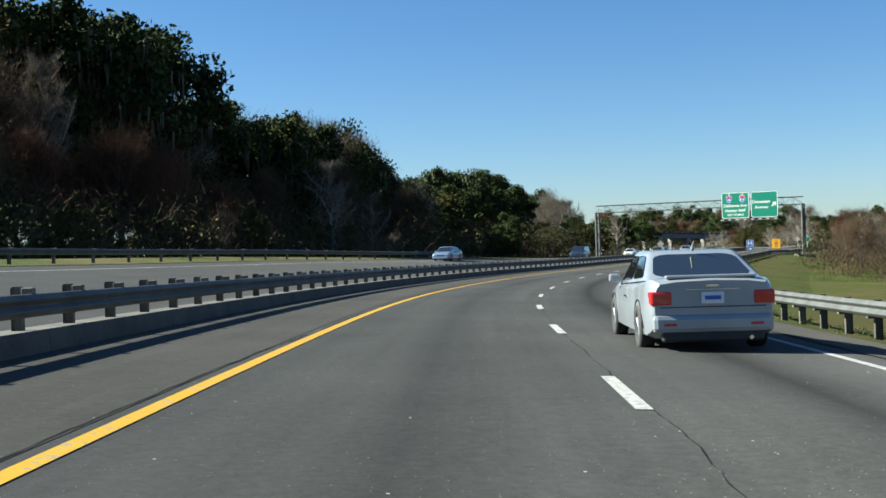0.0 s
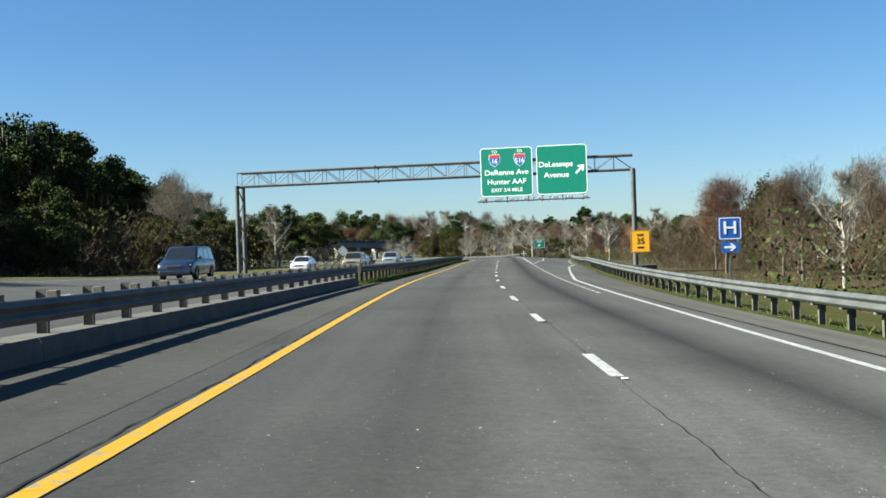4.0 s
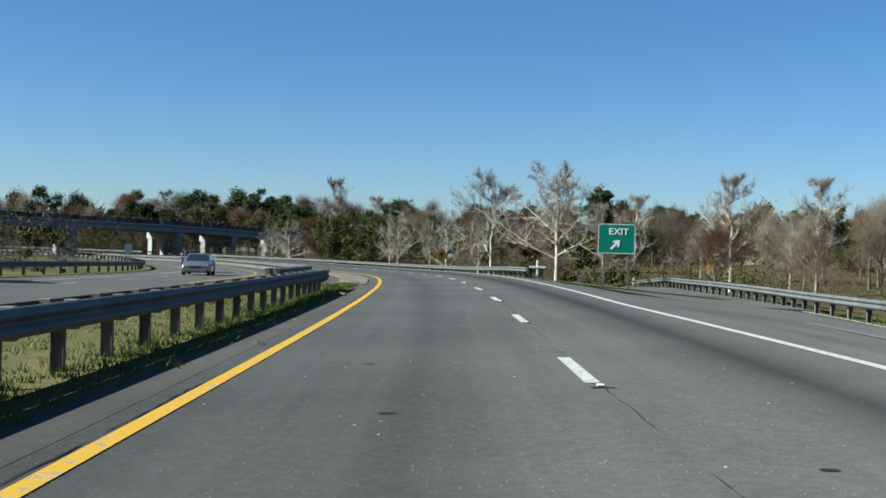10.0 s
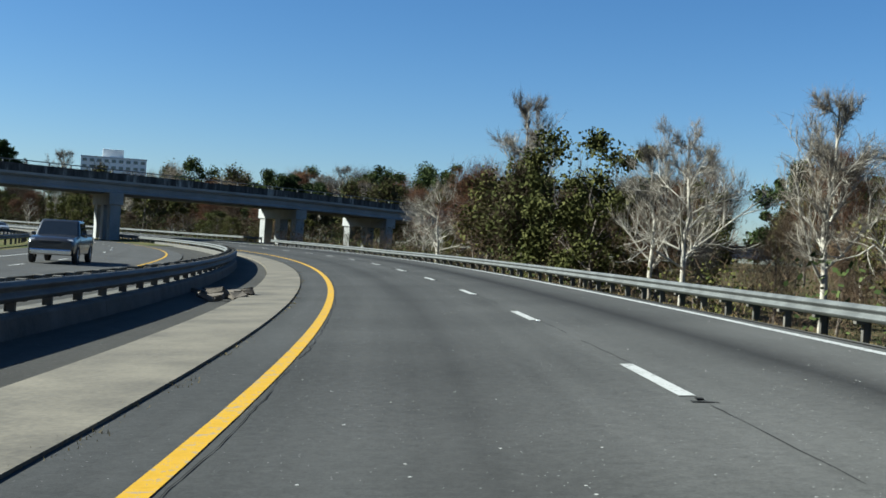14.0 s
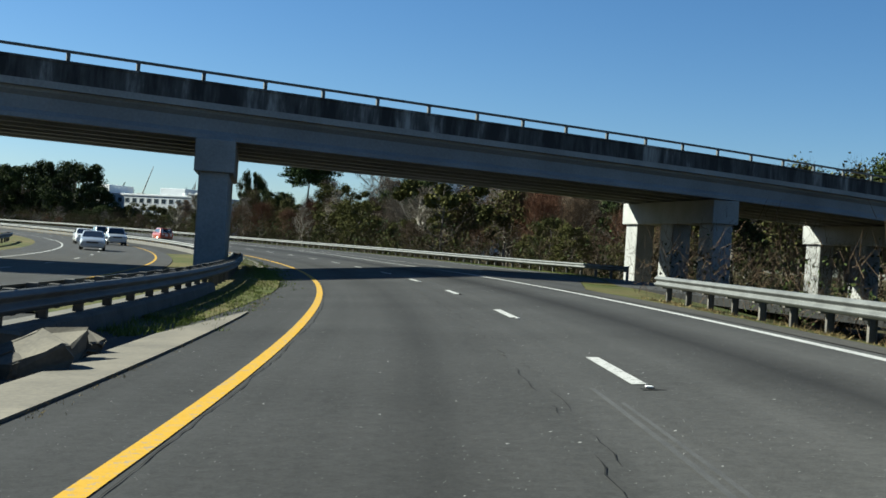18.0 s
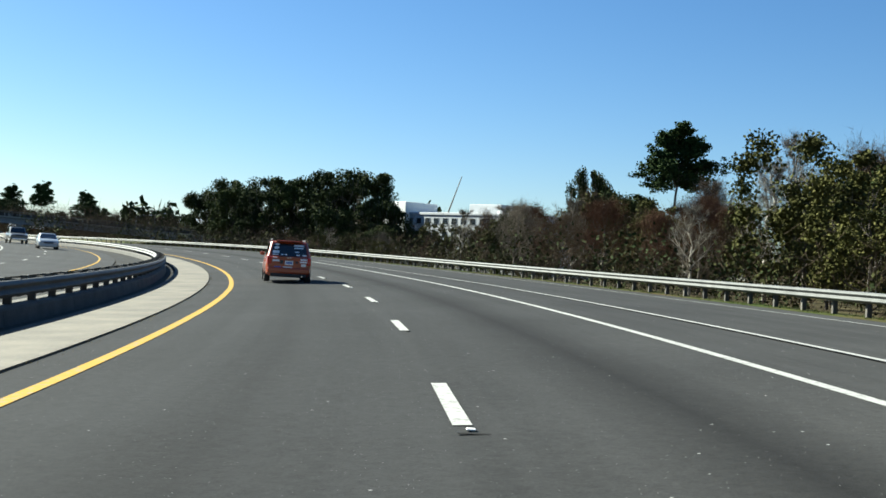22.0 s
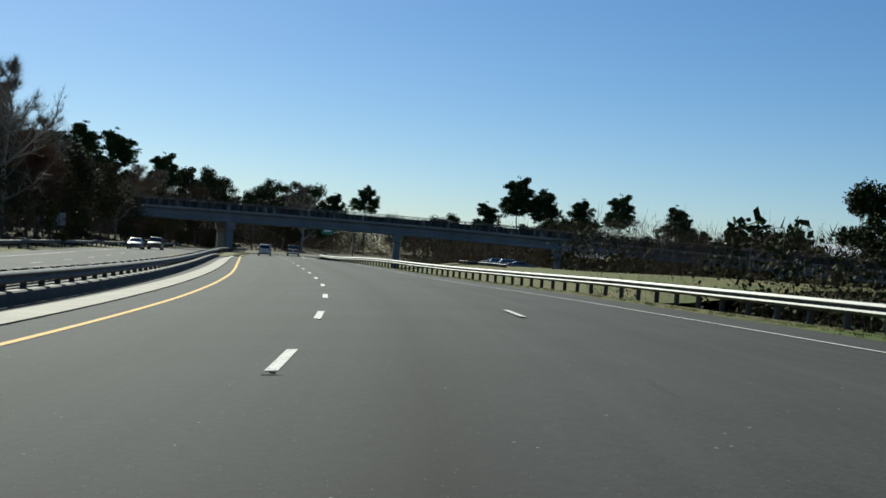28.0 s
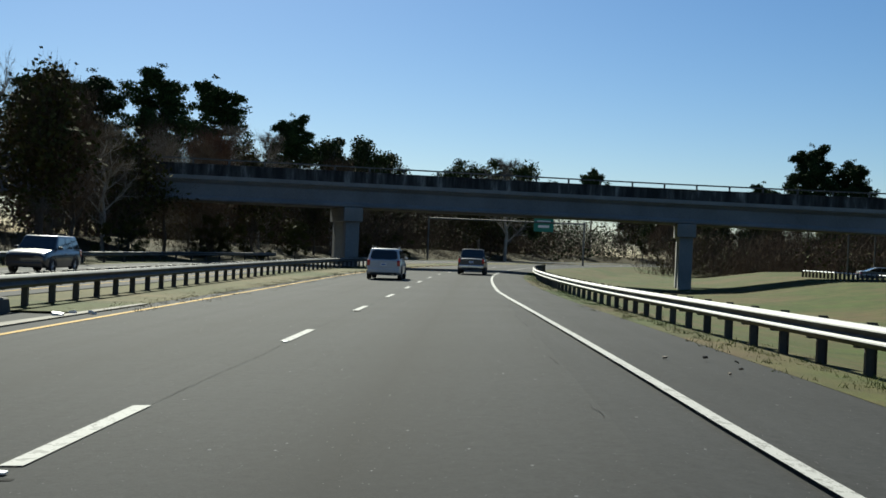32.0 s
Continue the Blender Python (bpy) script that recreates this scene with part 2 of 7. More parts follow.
OAK_LEAF = leaf_material("oak_leaves", (0.014, 0.022, 0.007), (0.05, 0.065, 0.022))
PINE_LEAF = leaf_material("pine_needles", (0.012, 0.025, 0.008), (0.045, 0.07, 0.022))
OLIVE_LEAF = leaf_material("olive_leaves", (0.028, 0.032, 0.008), (0.08, 0.08, 0.027))
MOSS = leaf_material("hanging_moss", (0.05, 0.053, 0.04), (0.13, 0.13, 0.1))
BROWN_TWIG = leaf_material("brown_twigs", (0.035, 0.025, 0.017), (0.12, 0.086, 0.058))
RED_TWIG = leaf_material("russet_twigs", (0.045, 0.024, 0.016), (0.125, 0.066, 0.04))
GREY_TWIG = leaf_material("grey_twigs", (0.07, 0.06, 0.05), (0.19, 0.168, 0.142))
BARK = surface("bark", (0.04, 0.032, 0.024), (0.12, 0.10, 0.08), 2.0, 15, 0.95, relief=0.6)
PALE_BARK = surface("pale_bark", (0.15, 0.13, 0.10), (0.42, 0.39, 0.33), 1.2, 10, 0.9, relief=0.3)
SIGN_GREEN = plain("sign_green", (0.012, 0.17, 0.11), 0.45)
SIGN_WHITE = plain("sign_white", (0.78, 0.78, 0.76), 0.45)
SIGN_BLUE = plain("sign_blue", (0.02, 0.10, 0.42), 0.45)
SIGN_RED = plain("sign_red", (0.5, 0.03, 0.03), 0.45)
SIGN_ORANGE = plain("sign_orange", (0.8, 0.3, 0.01), 0.45)
SIGN_YELLOW = plain("sign_yellow", (0.85, 0.42, 0.01), 0.45)
SIGN_BLACK = plain("sign_black", (0.015, 0.015, 0.015), 0.5)
SIGN_BACK = plain("bare_aluminium", (0.42, 0.43, 0.44), 0.45, 0.6)
RUBBER = surface("rubber", (0.012, 0.012, 0.012), (0.03, 0.03, 0.03), 3, 40, 0.85)
ALLOY = plain("alloy_rim", (0.55, 0.56, 0.57), 0.3, 0.85)
BLACK_TRIM = plain("black_trim", (0.012, 0.012, 0.013), 0.55)
CHROME = plain("chrome", (0.7, 0.7, 0.72), 0.15, 1.0)
TAIL_RED = plain("red_lens", (0.45, 0.012, 0.012), 0.15, 0.0, 1.0)
HEAD_LENS = plain("clear_lens", (0.75, 0.77, 0.8), 0.1, 0.3, 1.0)
CAR_GLASS = plain("tinted_glass", (0.012, 0.014, 0.016), 0.06, 0.0, 1.0)
PLATE = plain("number_plate", (0.7, 0.7, 0.68), 0.5)
WALL_WHITE = surface("white_cladding", (0.62, 0.62, 0.60), (0.78, 0.78, 0.76), 0.4, 6, 0.7, relief=0.05)
WALL_GREY = surface("grey_cladding", (0.30, 0.32, 0.34), (0.42, 0.44, 0.46), 0.4, 6, 0.7, relief=0.05)
BRICK_RED = surface("red_brick", (0.30, 0.10, 0.06), (0.45, 0.18, 0.11), 0.8, 12, 0.9)
ROOF_GREY = surface("roof_metal", (0.33, 0.35, 0.37), (0.5, 0.52, 0.54), 0.5, 8, 0.5)
WINDOW = plain("window_glass", (0.03, 0.04, 0.05), 0.08, 0.0, 1.0)


# ---------------------------------------------------------------- mesh helpers
def mesh_from(name, verts, faces, mats, smooth=False, index=None):
    me = bpy.data.meshes.new(name)
    me.from_pydata([tuple(v) for v in verts], [], [tuple(f) for f in faces])
    for m in (mats if isinstance(mats, (list, tuple)) else [mats]):
        me.materials.append(m)
    if index is not None:
        me.polygons.foreach_set("material_index", index)
    if smooth:
        me.polygons.foreach_set("use_smooth", [True] * len(me.polygons))
    me.update()
    return me


def part(name, me, mat=None, parent=None, label=""):
    """Links a mesh, or a bmesh with its material, as one object under a thing or a part."""
    if isinstance(me, bmesh.types.BMesh):
        bm, me = me, bpy.data.meshes.new(name)
        bmesh.ops.recalc_face_normals(bm, faces=bm.faces)
        bm.to_mesh(me)
        bm.free()
        me.materials.append(mat)
    ob = new(name, me)
    ob.parent = parent
    return tagged(ob, label)


def thing(name, label, category, group="", kind="", at=None):
    ob = new(name)
    ob.empty_display_size = 0.3
    if at is not None:
        ob.matrix_world = at
    return tagged(ob, label, category, group, kind)


def box_bm(bm, lo, hi, bevel=0.0):
    made = bmesh.ops.create_cube(bm, size=1.0)
    c, d = [(a + b) / 2 for a, b in zip(lo, hi)], [abs(b - a) for a, b in zip(lo, hi)]
    for v in made["verts"]:
        v.co = Vector([c[k] + v.co[k] * d[k] for k in range(3)])
    if bevel:
        edges = list({e for v in made["verts"] for e in v.link_edges})
        bmesh.ops.bevel(bm, geom=edges, offset=bevel, segments=2, affect="EDGES", profile=0.5)


def box(lo, hi, bevel=0.0):
    bm = bmesh.new()
    box_bm(bm, lo, hi, bevel)
    return bm


def tube_bm(bm, a, b, r0, r1=None, sides=8):
    a, b = Vector(a), Vector(b)
    r1 = r0 if r1 is None else r1
    q = (b - a).to_track_quat("Z", "Y")
    rings = []
    for p, r in ((a, r0), (b, r1)):
        rings.append([bm.verts.new(p + q @ Vector((r * math.cos(k * math.tau / sides), r * math.sin(k * math.tau / sides), 0))) for k in range(sides)])
    for k in range(sides):
        bm.faces.new((rings[0][k], rings[0][(k + 1) % sides], rings[1][(k + 1) % sides], rings[1][k]))
    bm.faces.new(rings[0][::-1])
    bm.faces.new(rings[1])


def tube(a, b, r0, r1=None, sides=8):
    bm = bmesh.new()
    tube_bm(bm, a, b, r0, r1, sides)
    return bm


def letters(text, size, mat, parent, m, name="lettering", align="CENTER", squeeze=1.0):
    cu = bpy.data.curves.new(name, "FONT")
    cu.body, cu.size, cu.align_x, cu.align_y, cu.extrude = text, size, align, "CENTER", 0.004
    cu.offset = size * 0.012
    tmp = bpy.data.objects.new(name, cu)
    me = bpy.data.meshes.new_from_object(tmp)
    bpy.data.objects.remove(tmp)
    me.materials.clear()
    me.materials.append(mat)
    ob = part(name, me, None, parent)
    ob.matrix_local = m @ Matrix.Diagonal((squeeze, 1, 1, 1))
    return ob


# ---------------------------------------------------------------- the road's line
# middle of the fast lane: x, y, height, cross fall (right side up)
ALIGN = [
    (-9.30, -78.40, 0.02, -0.033),
    (-2.00, -39.10, 0.02, -0.033),
    (1.90, 0.70, 0.02, -0.033),
    (3.50, 37.70, -0.26, -0.033),
    (9.60, 74.20, -0.47, -0.030),
    (19.80, 109.70, -0.58, -0.024),
    (31.40, 144.90, -0.53, -0.013),
    (44.00, 179.90, -0.45, 0.005),
    (56.60, 214.80, -0.30, 0.021),
    (69.50, 250.00, -0.22, 0.035),
    (81.80, 285.90, -0.23, 0.046),
    (91.80, 323.00, -0.45, 0.054),
    (97.10, 361.30, -0.66, 0.059),
    (97.87, 400.00, -0.64, 0.060),
    (94.14, 438.72, -0.66, 0.064),
    (85.24, 477.05, -0.70, 0.064),
    (71.32, 514.04, -0.67, 0.063),
    (52.99, 549.21, -0.50, 0.063),
    (30.55, 581.44, -0.32, 0.062),
    (4.50, 610.90, -0.05, 0.064),
    (-25.00, 636.90, 0.24, 0.065),
    (-57.40, 659.36, 0.31, 0.065),
    (-92.40, 678.22, 0.27, 0.060),
    (-128.45, 695.22, 0.34, 0.052),
    (-140.54, 700.73, 0.39, 0.050),
    (-176.91, 717.49, 0.19, 0.020),
    (-213.11, 734.78, 0.10, 0.010),
    (-256.60, 760.02, 0.05, 0.010),
    (-304.83, 796.28, 0.02, 0.010),
    (-363.16, 851.69, 0.01, 0.010),
    (-428.15, 928.01, 0.01, 0.010),
]


def spline(x, y):
    """A natural cubic spline through rows y at x."""
    x, y = np.array(x, float), np.array(y, float)
    n, h = len(x), np.diff(x)
    a, b = np.eye(n), np.zeros((n,) + y.shape[1:])
    for i in range(1, n - 1):
        a[i, i - 1], a[i, i], a[i, i + 1] = h[i - 1], 2 * (h[i - 1] + h[i]), h[i]
        b[i] = 6 * ((y[i + 1] - y[i]) / h[i] - (y[i] - y[i - 1]) / h[i - 1])
    m = np.linalg.solve(a, b)

    def at(q):
        q = np.atleast_1d(np.asarray(q, float))
        i = np.clip(np.searchsorted(x, q) - 1, 0, n - 2)
        w = h[i]
        u, v = ((x[i + 1] - q) / w)[:, None], ((q - x[i]) / w)[:, None]
        return u * y[i] + v * y[i + 1] + ((u**3 - u) * m[i] + (v**3 - v) * m[i + 1]) * (w**2)[:, None] / 6

    return at


LINE = np.array(ALIGN)
LINE_S = np.r_[0, np.cumsum(np.hypot(*np.diff(LINE[:, :2], axis=0).T))] - 80
S_END = LINE_S[-1]
road_at = spline(LINE_S, LINE)
FINE_S = np.arange(-80, S_END, 1.0)
FINE = road_at(FINE_S)
TANGENT = np.gradient(FINE[:, :2], axis=0)
TANGENT /= np.linalg.norm(TANGENT, axis=1)[:, None]
RIGHT_DROP = ([-80, 130, 160, 187, 215, 262, 300, 320, 330, 345, 440, 470, 500, 520, 760, 830, 1300], [0.14, 0.14, 0.1, 0.05, 0.12, 0.12, 0.12, 0.12, 0.12, 0.2, 0.2, 0.12, 0.02, 0.0, 0.0, 0.06, 0.06])


# the opposite carriageway lies higher at the start
LEFT_RISE = ([-80, 80, 130, 200, 1300], [1.35, 1.35, 0.95, 0.0, 0.0])


def frame_at(s):
    """Centre, forward and right vectors in plan, height and cross fall at s."""
    s = np.atleast_1d(np.asarray(s, float))
    c = road_at(s)
    k = np.clip((s + 80), 0, len(FINE_S) - 1.001)
    i = k.astype(int)
    f = TANGENT[i] * (1 - (k - i))[:, None] + TANGENT[np.minimum(i + 1, len(FINE_S) - 1)] * (k - i)[:, None]
    f /= np.linalg.norm(f, axis=1)[:, None]
    return c, f, np.stack([f[:, 1], -f[:, 0]], -1)


def crown(s, lat):
    """Height of the ground above the lane's middle line."""
    c = road_at(s)
    e = c[:, 3]
    drop = np.interp(np.atleast_1d(s), *RIGHT_DROP)
    rise = np.interp(np.atleast_1d(s), *LEFT_RISE) * np.clip((-np.asarray(lat) - 6.6) / 14, 0, 1.3)
    return c[:, 2] + e * np.clip(lat, -5, 6) - drop * np.clip(np.asarray(lat) - 6, 0, 6) + rise


def at_road(s, lat, up=0.0):
    """World points for arrays of s and lat."""
    s, lat = np.broadcast_arrays(np.atleast_1d(np.asarray(s, float)), np.asarray(lat, float))
    c, f, r = frame_at(s)
    p = c[:, :2] + r * lat[:, None]
    return np.c_[p, crown(s, lat) + up]


def heading(s):
    f = frame_at(s)[1][0]
    return math.degrees(math.atan2(-f[0], f[1]))


def spot(s, lat, up=0.0, turn=0.0):
    p = at_road(s, lat, up)[0]
    return pose(*p, 0, 0, heading(s) + turn)


def lookup(rows):
    xs, ys = [r[0] for r in rows], [r[1] for r in rows]
    return lambda s: np.interp(s, xs, ys)


def strip(name, s0, s1, lats, mat, up=0.0, step=3.0, label="", category="", thick=0.0, kind="structure", parent=None):
    """A surface along the road between curves of lat, with its metres as UV."""
    n = max(2, int((s1 - s0) / step) + 1)
    s = np.linspace(s0, s1, n)
    cols = [np.asarray(f(s) if callable(f) else np.full(n, float(f))) for f in lats]
    ups = up if isinstance(up, (list, tuple)) else [up] * len(cols)
    rows = np.stack([at_road(s, c, u) for c, u in zip(cols, ups)], 1)
    k = len(cols)
    verts = rows.reshape(-1, 3)
    faces = [(i * k + j, i * k + j + 1, (i + 1) * k + j + 1, (i + 1) * k + j) for i in range(n - 1) for j in range(k - 1)]
    uvs = np.stack([np.stack(cols, 1), np.repeat(s[:, None], k, 1)], -1).reshape(-1, 2)
    if thick:
        m = len(verts)
        verts = np.r_[verts, verts - (0, 0, thick)]
        uvs = np.r_[uvs, uvs]
        edge = [i * k for i in range(n)] + [(n - 1) * k + j for j in range(1, k)] + [i * k + k - 1 for i in range(n - 2, -1, -1)] + list(range(k - 2, 0, -1))
        faces += [(a, b, b + m, a + m) for a, b in zip(edge, edge[1:] + edge[:1])]
    me = mesh_from(name, verts, faces, mat)
    uv = me.uv_layers.new(name="UVMap")
    loops = np.empty(len(me.loops), int)
    me.loops.foreach_get("vertex_index", loops)
    uv.data.foreach_set("uv", uvs[loops].ravel())
    ob = new(name, me)
    ob.parent = parent
    return tagged(ob, label, category, "", kind)


# ---------------------------------------------------------------- ground
def nearest(x, y):
    """s and lat of plan points (arrays)."""
    s, lat = np.empty(len(x)), np.empty(len(x))
    for a in range(0, len(x), 4000):
        p = np.c_[x[a : a + 4000], y[a : a + 4000]]
        k = (((p[:, None] - FINE[None, ::4, :2]) ** 2).sum(-1)).argmin(1) * 4
        d = p - FINE[k, :2]
        s[a : a + 4000] = FINE_S[k] + (d * TANGENT[k]).sum(1)
        lat[a : a + 4000] = d[:, 0] * TANGENT[k, 1] - d[:, 1] * TANGENT[k, 0]
    return s, lat


def ground_height(x, y):
    s, lat = nearest(np.atleast_1d(np.asarray(x, float)), np.atleast_1d(np.asarray(y, float)))
    sc = np.clip(s, -80, S_END - 1)
    base = crown(sc, np.clip(lat, -5, 9))
    away = np.clip((np.abs(lat) - 30) / 60, 0, 1)
    dip = np.where((lat > 9), np.clip((lat - 9) / 8, 0, 1) * np.interp(sc, [-80, 0, 40, 150, 200, 330, 420, 520, 700, 760, 900, 1200], [1.2, 1.2, 1.6, 1.2, 0.5, 0.8, 1.2, 0.9, 0.9, 1.4, 1.6, 1.0]), 0.0)
    bank = np.where(lat < -22, np.clip((-lat - 22) / 10, 0, 1) * np.interp(sc, [-80, 150, 700, 800, 900, 1200], [0.4, 0.3, 0.3, 1.6, 2.2, 2.0]), 0.0)
    bank = bank + np.interp(sc, *LEFT_RISE) * np.clip((-lat - 6.6) / 14, 0, 1.3)
    return (base - 0.28 - dip + bank) * (1 - away) + (-1.0) * away + 0.25 * np.sin(np.asarray(x) * 0.05) * np.clip((np.abs(lat) - 25) / 20, 0, 1)


gx = np.r_[-4600, -2800, -1600, -1000, -700, np.arange(-520, 331, 6.0), 400, 520, 800, 1300, 2400, 4600]
gy = np.r_[-3500, -1800, -800, -400, -200, np.arange(-120, 1000, 6.0), 1060, 1200, 1500, 2000, 3200, 4800]
GX, GY = np.meshgrid(gx, gy)
gz = ground_height(GX.ravel(), GY.ravel())
nx = len(gx)
ground = new("ground", mesh_from("ground", np.c_[GX.ravel(), GY.ravel(), gz], [(j * nx + i, j * nx + i + 1, (j + 1) * nx + i + 1, (j + 1) * nx + i) for j in range(len(gy) - 1) for i in range(nx - 1)], FOREST_FLOOR, True))
tagged(ground, "winter ground of brown leaf litter and dry grass", "ground", "", "structure")

# ---------------------------------------------------------------- carriageways and verges
edge_line = lookup([(-80, 5.3), (60, 5.2), (95, 4.94), (125, 5.3), (150, 5.35), (182, 7.0), (205, 9.0), (240, 10.3), (270, 12.2), (300, 15.0)])
ramp_rail = lookup([(-80, 8.3), (140, 8.3), (187, 9.0), (215, 10.6), (262, 12.4), (289, 14.2), (320, 18.0), (350, 24.0)])
right_edge = lookup([(-80, 7.4), (140, 7.4), (187, 8.4), (215, 10.0), (262, 11.8), (289, 13.6), (300, 14.8), (301, 6.9), (455, 6.9), (490, 6.9), (500, 9.5), (520, 15.2), (600, 15.2), (690, 15.2), (738, 13.6), (752, 12.5), (772, 11.4), (780, 10.8), (795, 10.0), (811, 9.3), (826, 8.8), (853, 8.4), (900, 7.6), (1200, 7.2)])
left_edge = lookup([(-80, -6.4), (100, -5.4), (150, -3.4), (160, -3.05), (300, -2.9), (312, -3.9), (470, -3.9), (488, -3.15), (508, -3.15), (518, -3.7), (860, -3.7), (1200, -3.9)])
strip("road", -78, 1196, [left_edge, -2.1, 0, 2, 4, 5.6, right_edge], ROAD, 0.0, 3.0, "two-lane grey asphalt carriageway with worn lanes", "road", 0.25)
strip("left_shoulder", -78, 303, [lambda s: left_edge(s) - 0.05, lambda s: np.minimum(left_edge(s) + 0.6, -2.45), -2.42], SHOULDER, 0.003, 3.0, "coarse lighter asphalt shoulder beside the yellow line", "shoulder")
strip("right_shoulder", -78, 150, [5.75, 7.35], SHOULDER, 0.006, 3.0, "coarse asphalt hard shoulder beside the guardrail", "shoulder")
strip("outer_shoulder", 330, 488, [5.65, 6.88], SHOULDER, 0.006, 3.0, "coarse asphalt hard shoulder on the outside of the bend", "shoulder")
apron_in = lookup([(300, -2.55), (400, -2.85), (448, -3.2), (475, -3.15), (518, -3.3), (535, -2.9), (555, -2.75), (700, -3.0), (750, -3.3), (800, -3.5), (860, -3.6)])
apron_out = lookup([(300, -2.7), (312, -4.2), (450, -4.1), (470, -3.9), (476, -3.2), (516, -3.5), (522, -3.85), (530, -4.0), (552, -4.6), (574, -4.5), (700, -4.4), (820, -4.4), (850, -3.8)])
strip("concrete_apron", 301, 476, [apron_in, apron_out], CONCRETE, 0.03, 2.0, "tan concrete apron with dirt along its edge", "apron", 0.2)
strip("concrete_apron_far", 516, 850, [apron_in, apron_out], CONCRETE, 0.03, 2.0, "tan concrete apron along the inside of the bend", "apron", 0.2)
opp_near = lookup([(-80, -7.0), (120, -6.6), (170, -7.2), (230, -10.2), (300, -9.5), (420, -8.6), (560, -8.2), (700, -7.6), (850, -8.0), (1200, -8.5)])
opp_far = lookup([(-80, -21.5), (130, -20.5), (200, -20.0), (300, -18.6), (600, -18.0), (1200, -19.0)])
strip("opposite_road", -78, 1196, [opp_far, lambda s: (opp_far(s) + opp_near(s)) / 2, opp_near], OPPOSITE, 0.0, 3.0, "pale sunlit asphalt of the opposite carriageway", "road", 0.25)
strip("paved_median", -78, 158, [lambda s: opp_near(s) + 0.05, lambda s: left_edge(s) - 0.1], SHOULDER, -0.012, 3.0, "paved median under the guardrail", "median")
strip("paved_median_curve", 306, 500, [lambda s: opp_near(s) + 0.05, lambda s: apron_out(s) - 0.02], SHOULDER, -0.05, 3.0, "paved median under the guardrail", "median")
strip("paved_median_far", 545, 850, [lambda s: opp_near(s) + 0.05, lambda s: apron_out(s) - 0.02], SHOULDER, -0.05, 3.0, "paved median under the guardrail", "median")
strip("median_grass", 150, 308, [lambda s: opp_near(s) + 0.02, lambda s: (opp_near(s) + left_edge(s)) / 2, lambda s: left_edge(s) - 0.04], GRASS, [-0.02, -0.12, 0.0], 3.0, "grass median, half dry, under the guardrail", "grass")
strip("bridge_median", 474, 545, [lambda s: opp_near(s) + 0.02, lambda s: (opp_near(s) + left_edge(s)) / 2, lambda s: left_edge(s) - 0.04], GRASS, [-0.02, 0.05, 0.0], 3.0, "rough grass and dirt round the bridge pier", "grass")
strip("far_median_grass", 846, 1195, [lambda s: opp_near(s) + 0.02, -4.5, lambda s: left_edge(s) - 0.04], GRASS, [-0.02, 0.02, 0.0], 3.0, "dirt and thin grass in the median", "grass")
strip("opposite_verge", -78, 1195, [-34, -26, lambda s: opp_far(s) + 0.02], GRASS, [-0.05, 0.05, -0.01], 3.0, "dry verge along the opposite carriageway", "grass")
strip("right_verge", -78, 300, [lambda s: right_edge(s) + 0.02, lambda s: right_edge(s) + 2.0, lambda s: right_edge(s) + 9, lambda s: right_edge(s) + 16], GREEN, [0.0, -0.05, -0.8, -1.0], 3.0, "green grass bank falling away from the guardrail", "grass")
strip("gore_verge", 300, 500, [lambda s: right_edge(s) + 0.02, lambda s: right_edge(s) + 2.2, lambda s: right_edge(s) + 8], GRASS, [0.0, 0.0, -0.7], 3.0, "dry grass along the guardrail", "grass")
strip("merge_verge", 500, 1195, [lambda s: right_edge(s) + 0.02, lambda s: right_edge(s) + 1.6, lambda s: right_edge(s) + 6, lambda s: right_edge(s) + 14], GREEN, [0.0, 0.02, -0.6, -0.8], 3.0, "green grass bank below the guardrail", "grass")
strip("grass_bank", 782, 1000, [19.5, 25, 33, 42, 75], GREEN, [-0.85, -0.5, 0.75, 1.15, 1.2], 3.0, "green grass bank rising to the car park", "grass")
# exit slip road beyond the gore
slip_l = lookup([(225, 7.4), (258, 7.7), (275, 8.9), (300, 12.0), (330, 17.0), (360, 24.0), (400, 36.0)])
slip_r = lookup([(225, 12.0), (258, 12.2), (275, 13.2), (300, 16.4), (330, 21.4), (360, 28.4), (400, 41.0)])
strip("slip_road", 290, 400, [slip_l, slip_r], ROAD, [0.02, 0.02], 3.0, "asphalt exit slip road", "road", 0.3)
strip("gore", 286, 318, [6.6, lambda s: slip_l(s) - 0.3], GRASS, 0.02, 2.0, "dry grass gore beside the exit sign", "grass")
# entry slip road under the bridge
in_l = lookup([(440, 34.0), (470, 24.0), (500, 12.0), (520, 9.5)])
in_r = lookup([(440, 40.0), (470, 30.5), (500, 20.0), (520, 15.2)])
strip("entry_slip_road", 440, 519, [in_l, in_r], ROAD, 0.01, 3.0, "asphalt entry slip road coming in beneath the bridge", "road", 0.3)

# ---------------------------------------------------------------- painted lines
road = bpy.data.objects["road"]


def line(name, s0, s1, lat, width, mat, label, up=0.008, step=2.0):
    f = lat if callable(lat) else (lambda s: np.full(len(np.atleast_1d(s)), float(lat)))
    return strip(name, s0, s1, [lambda s: f(s) - width / 2, lambda s: f(s) + width / 2], mat, up, step, label, "", 0.0, "structure", road)


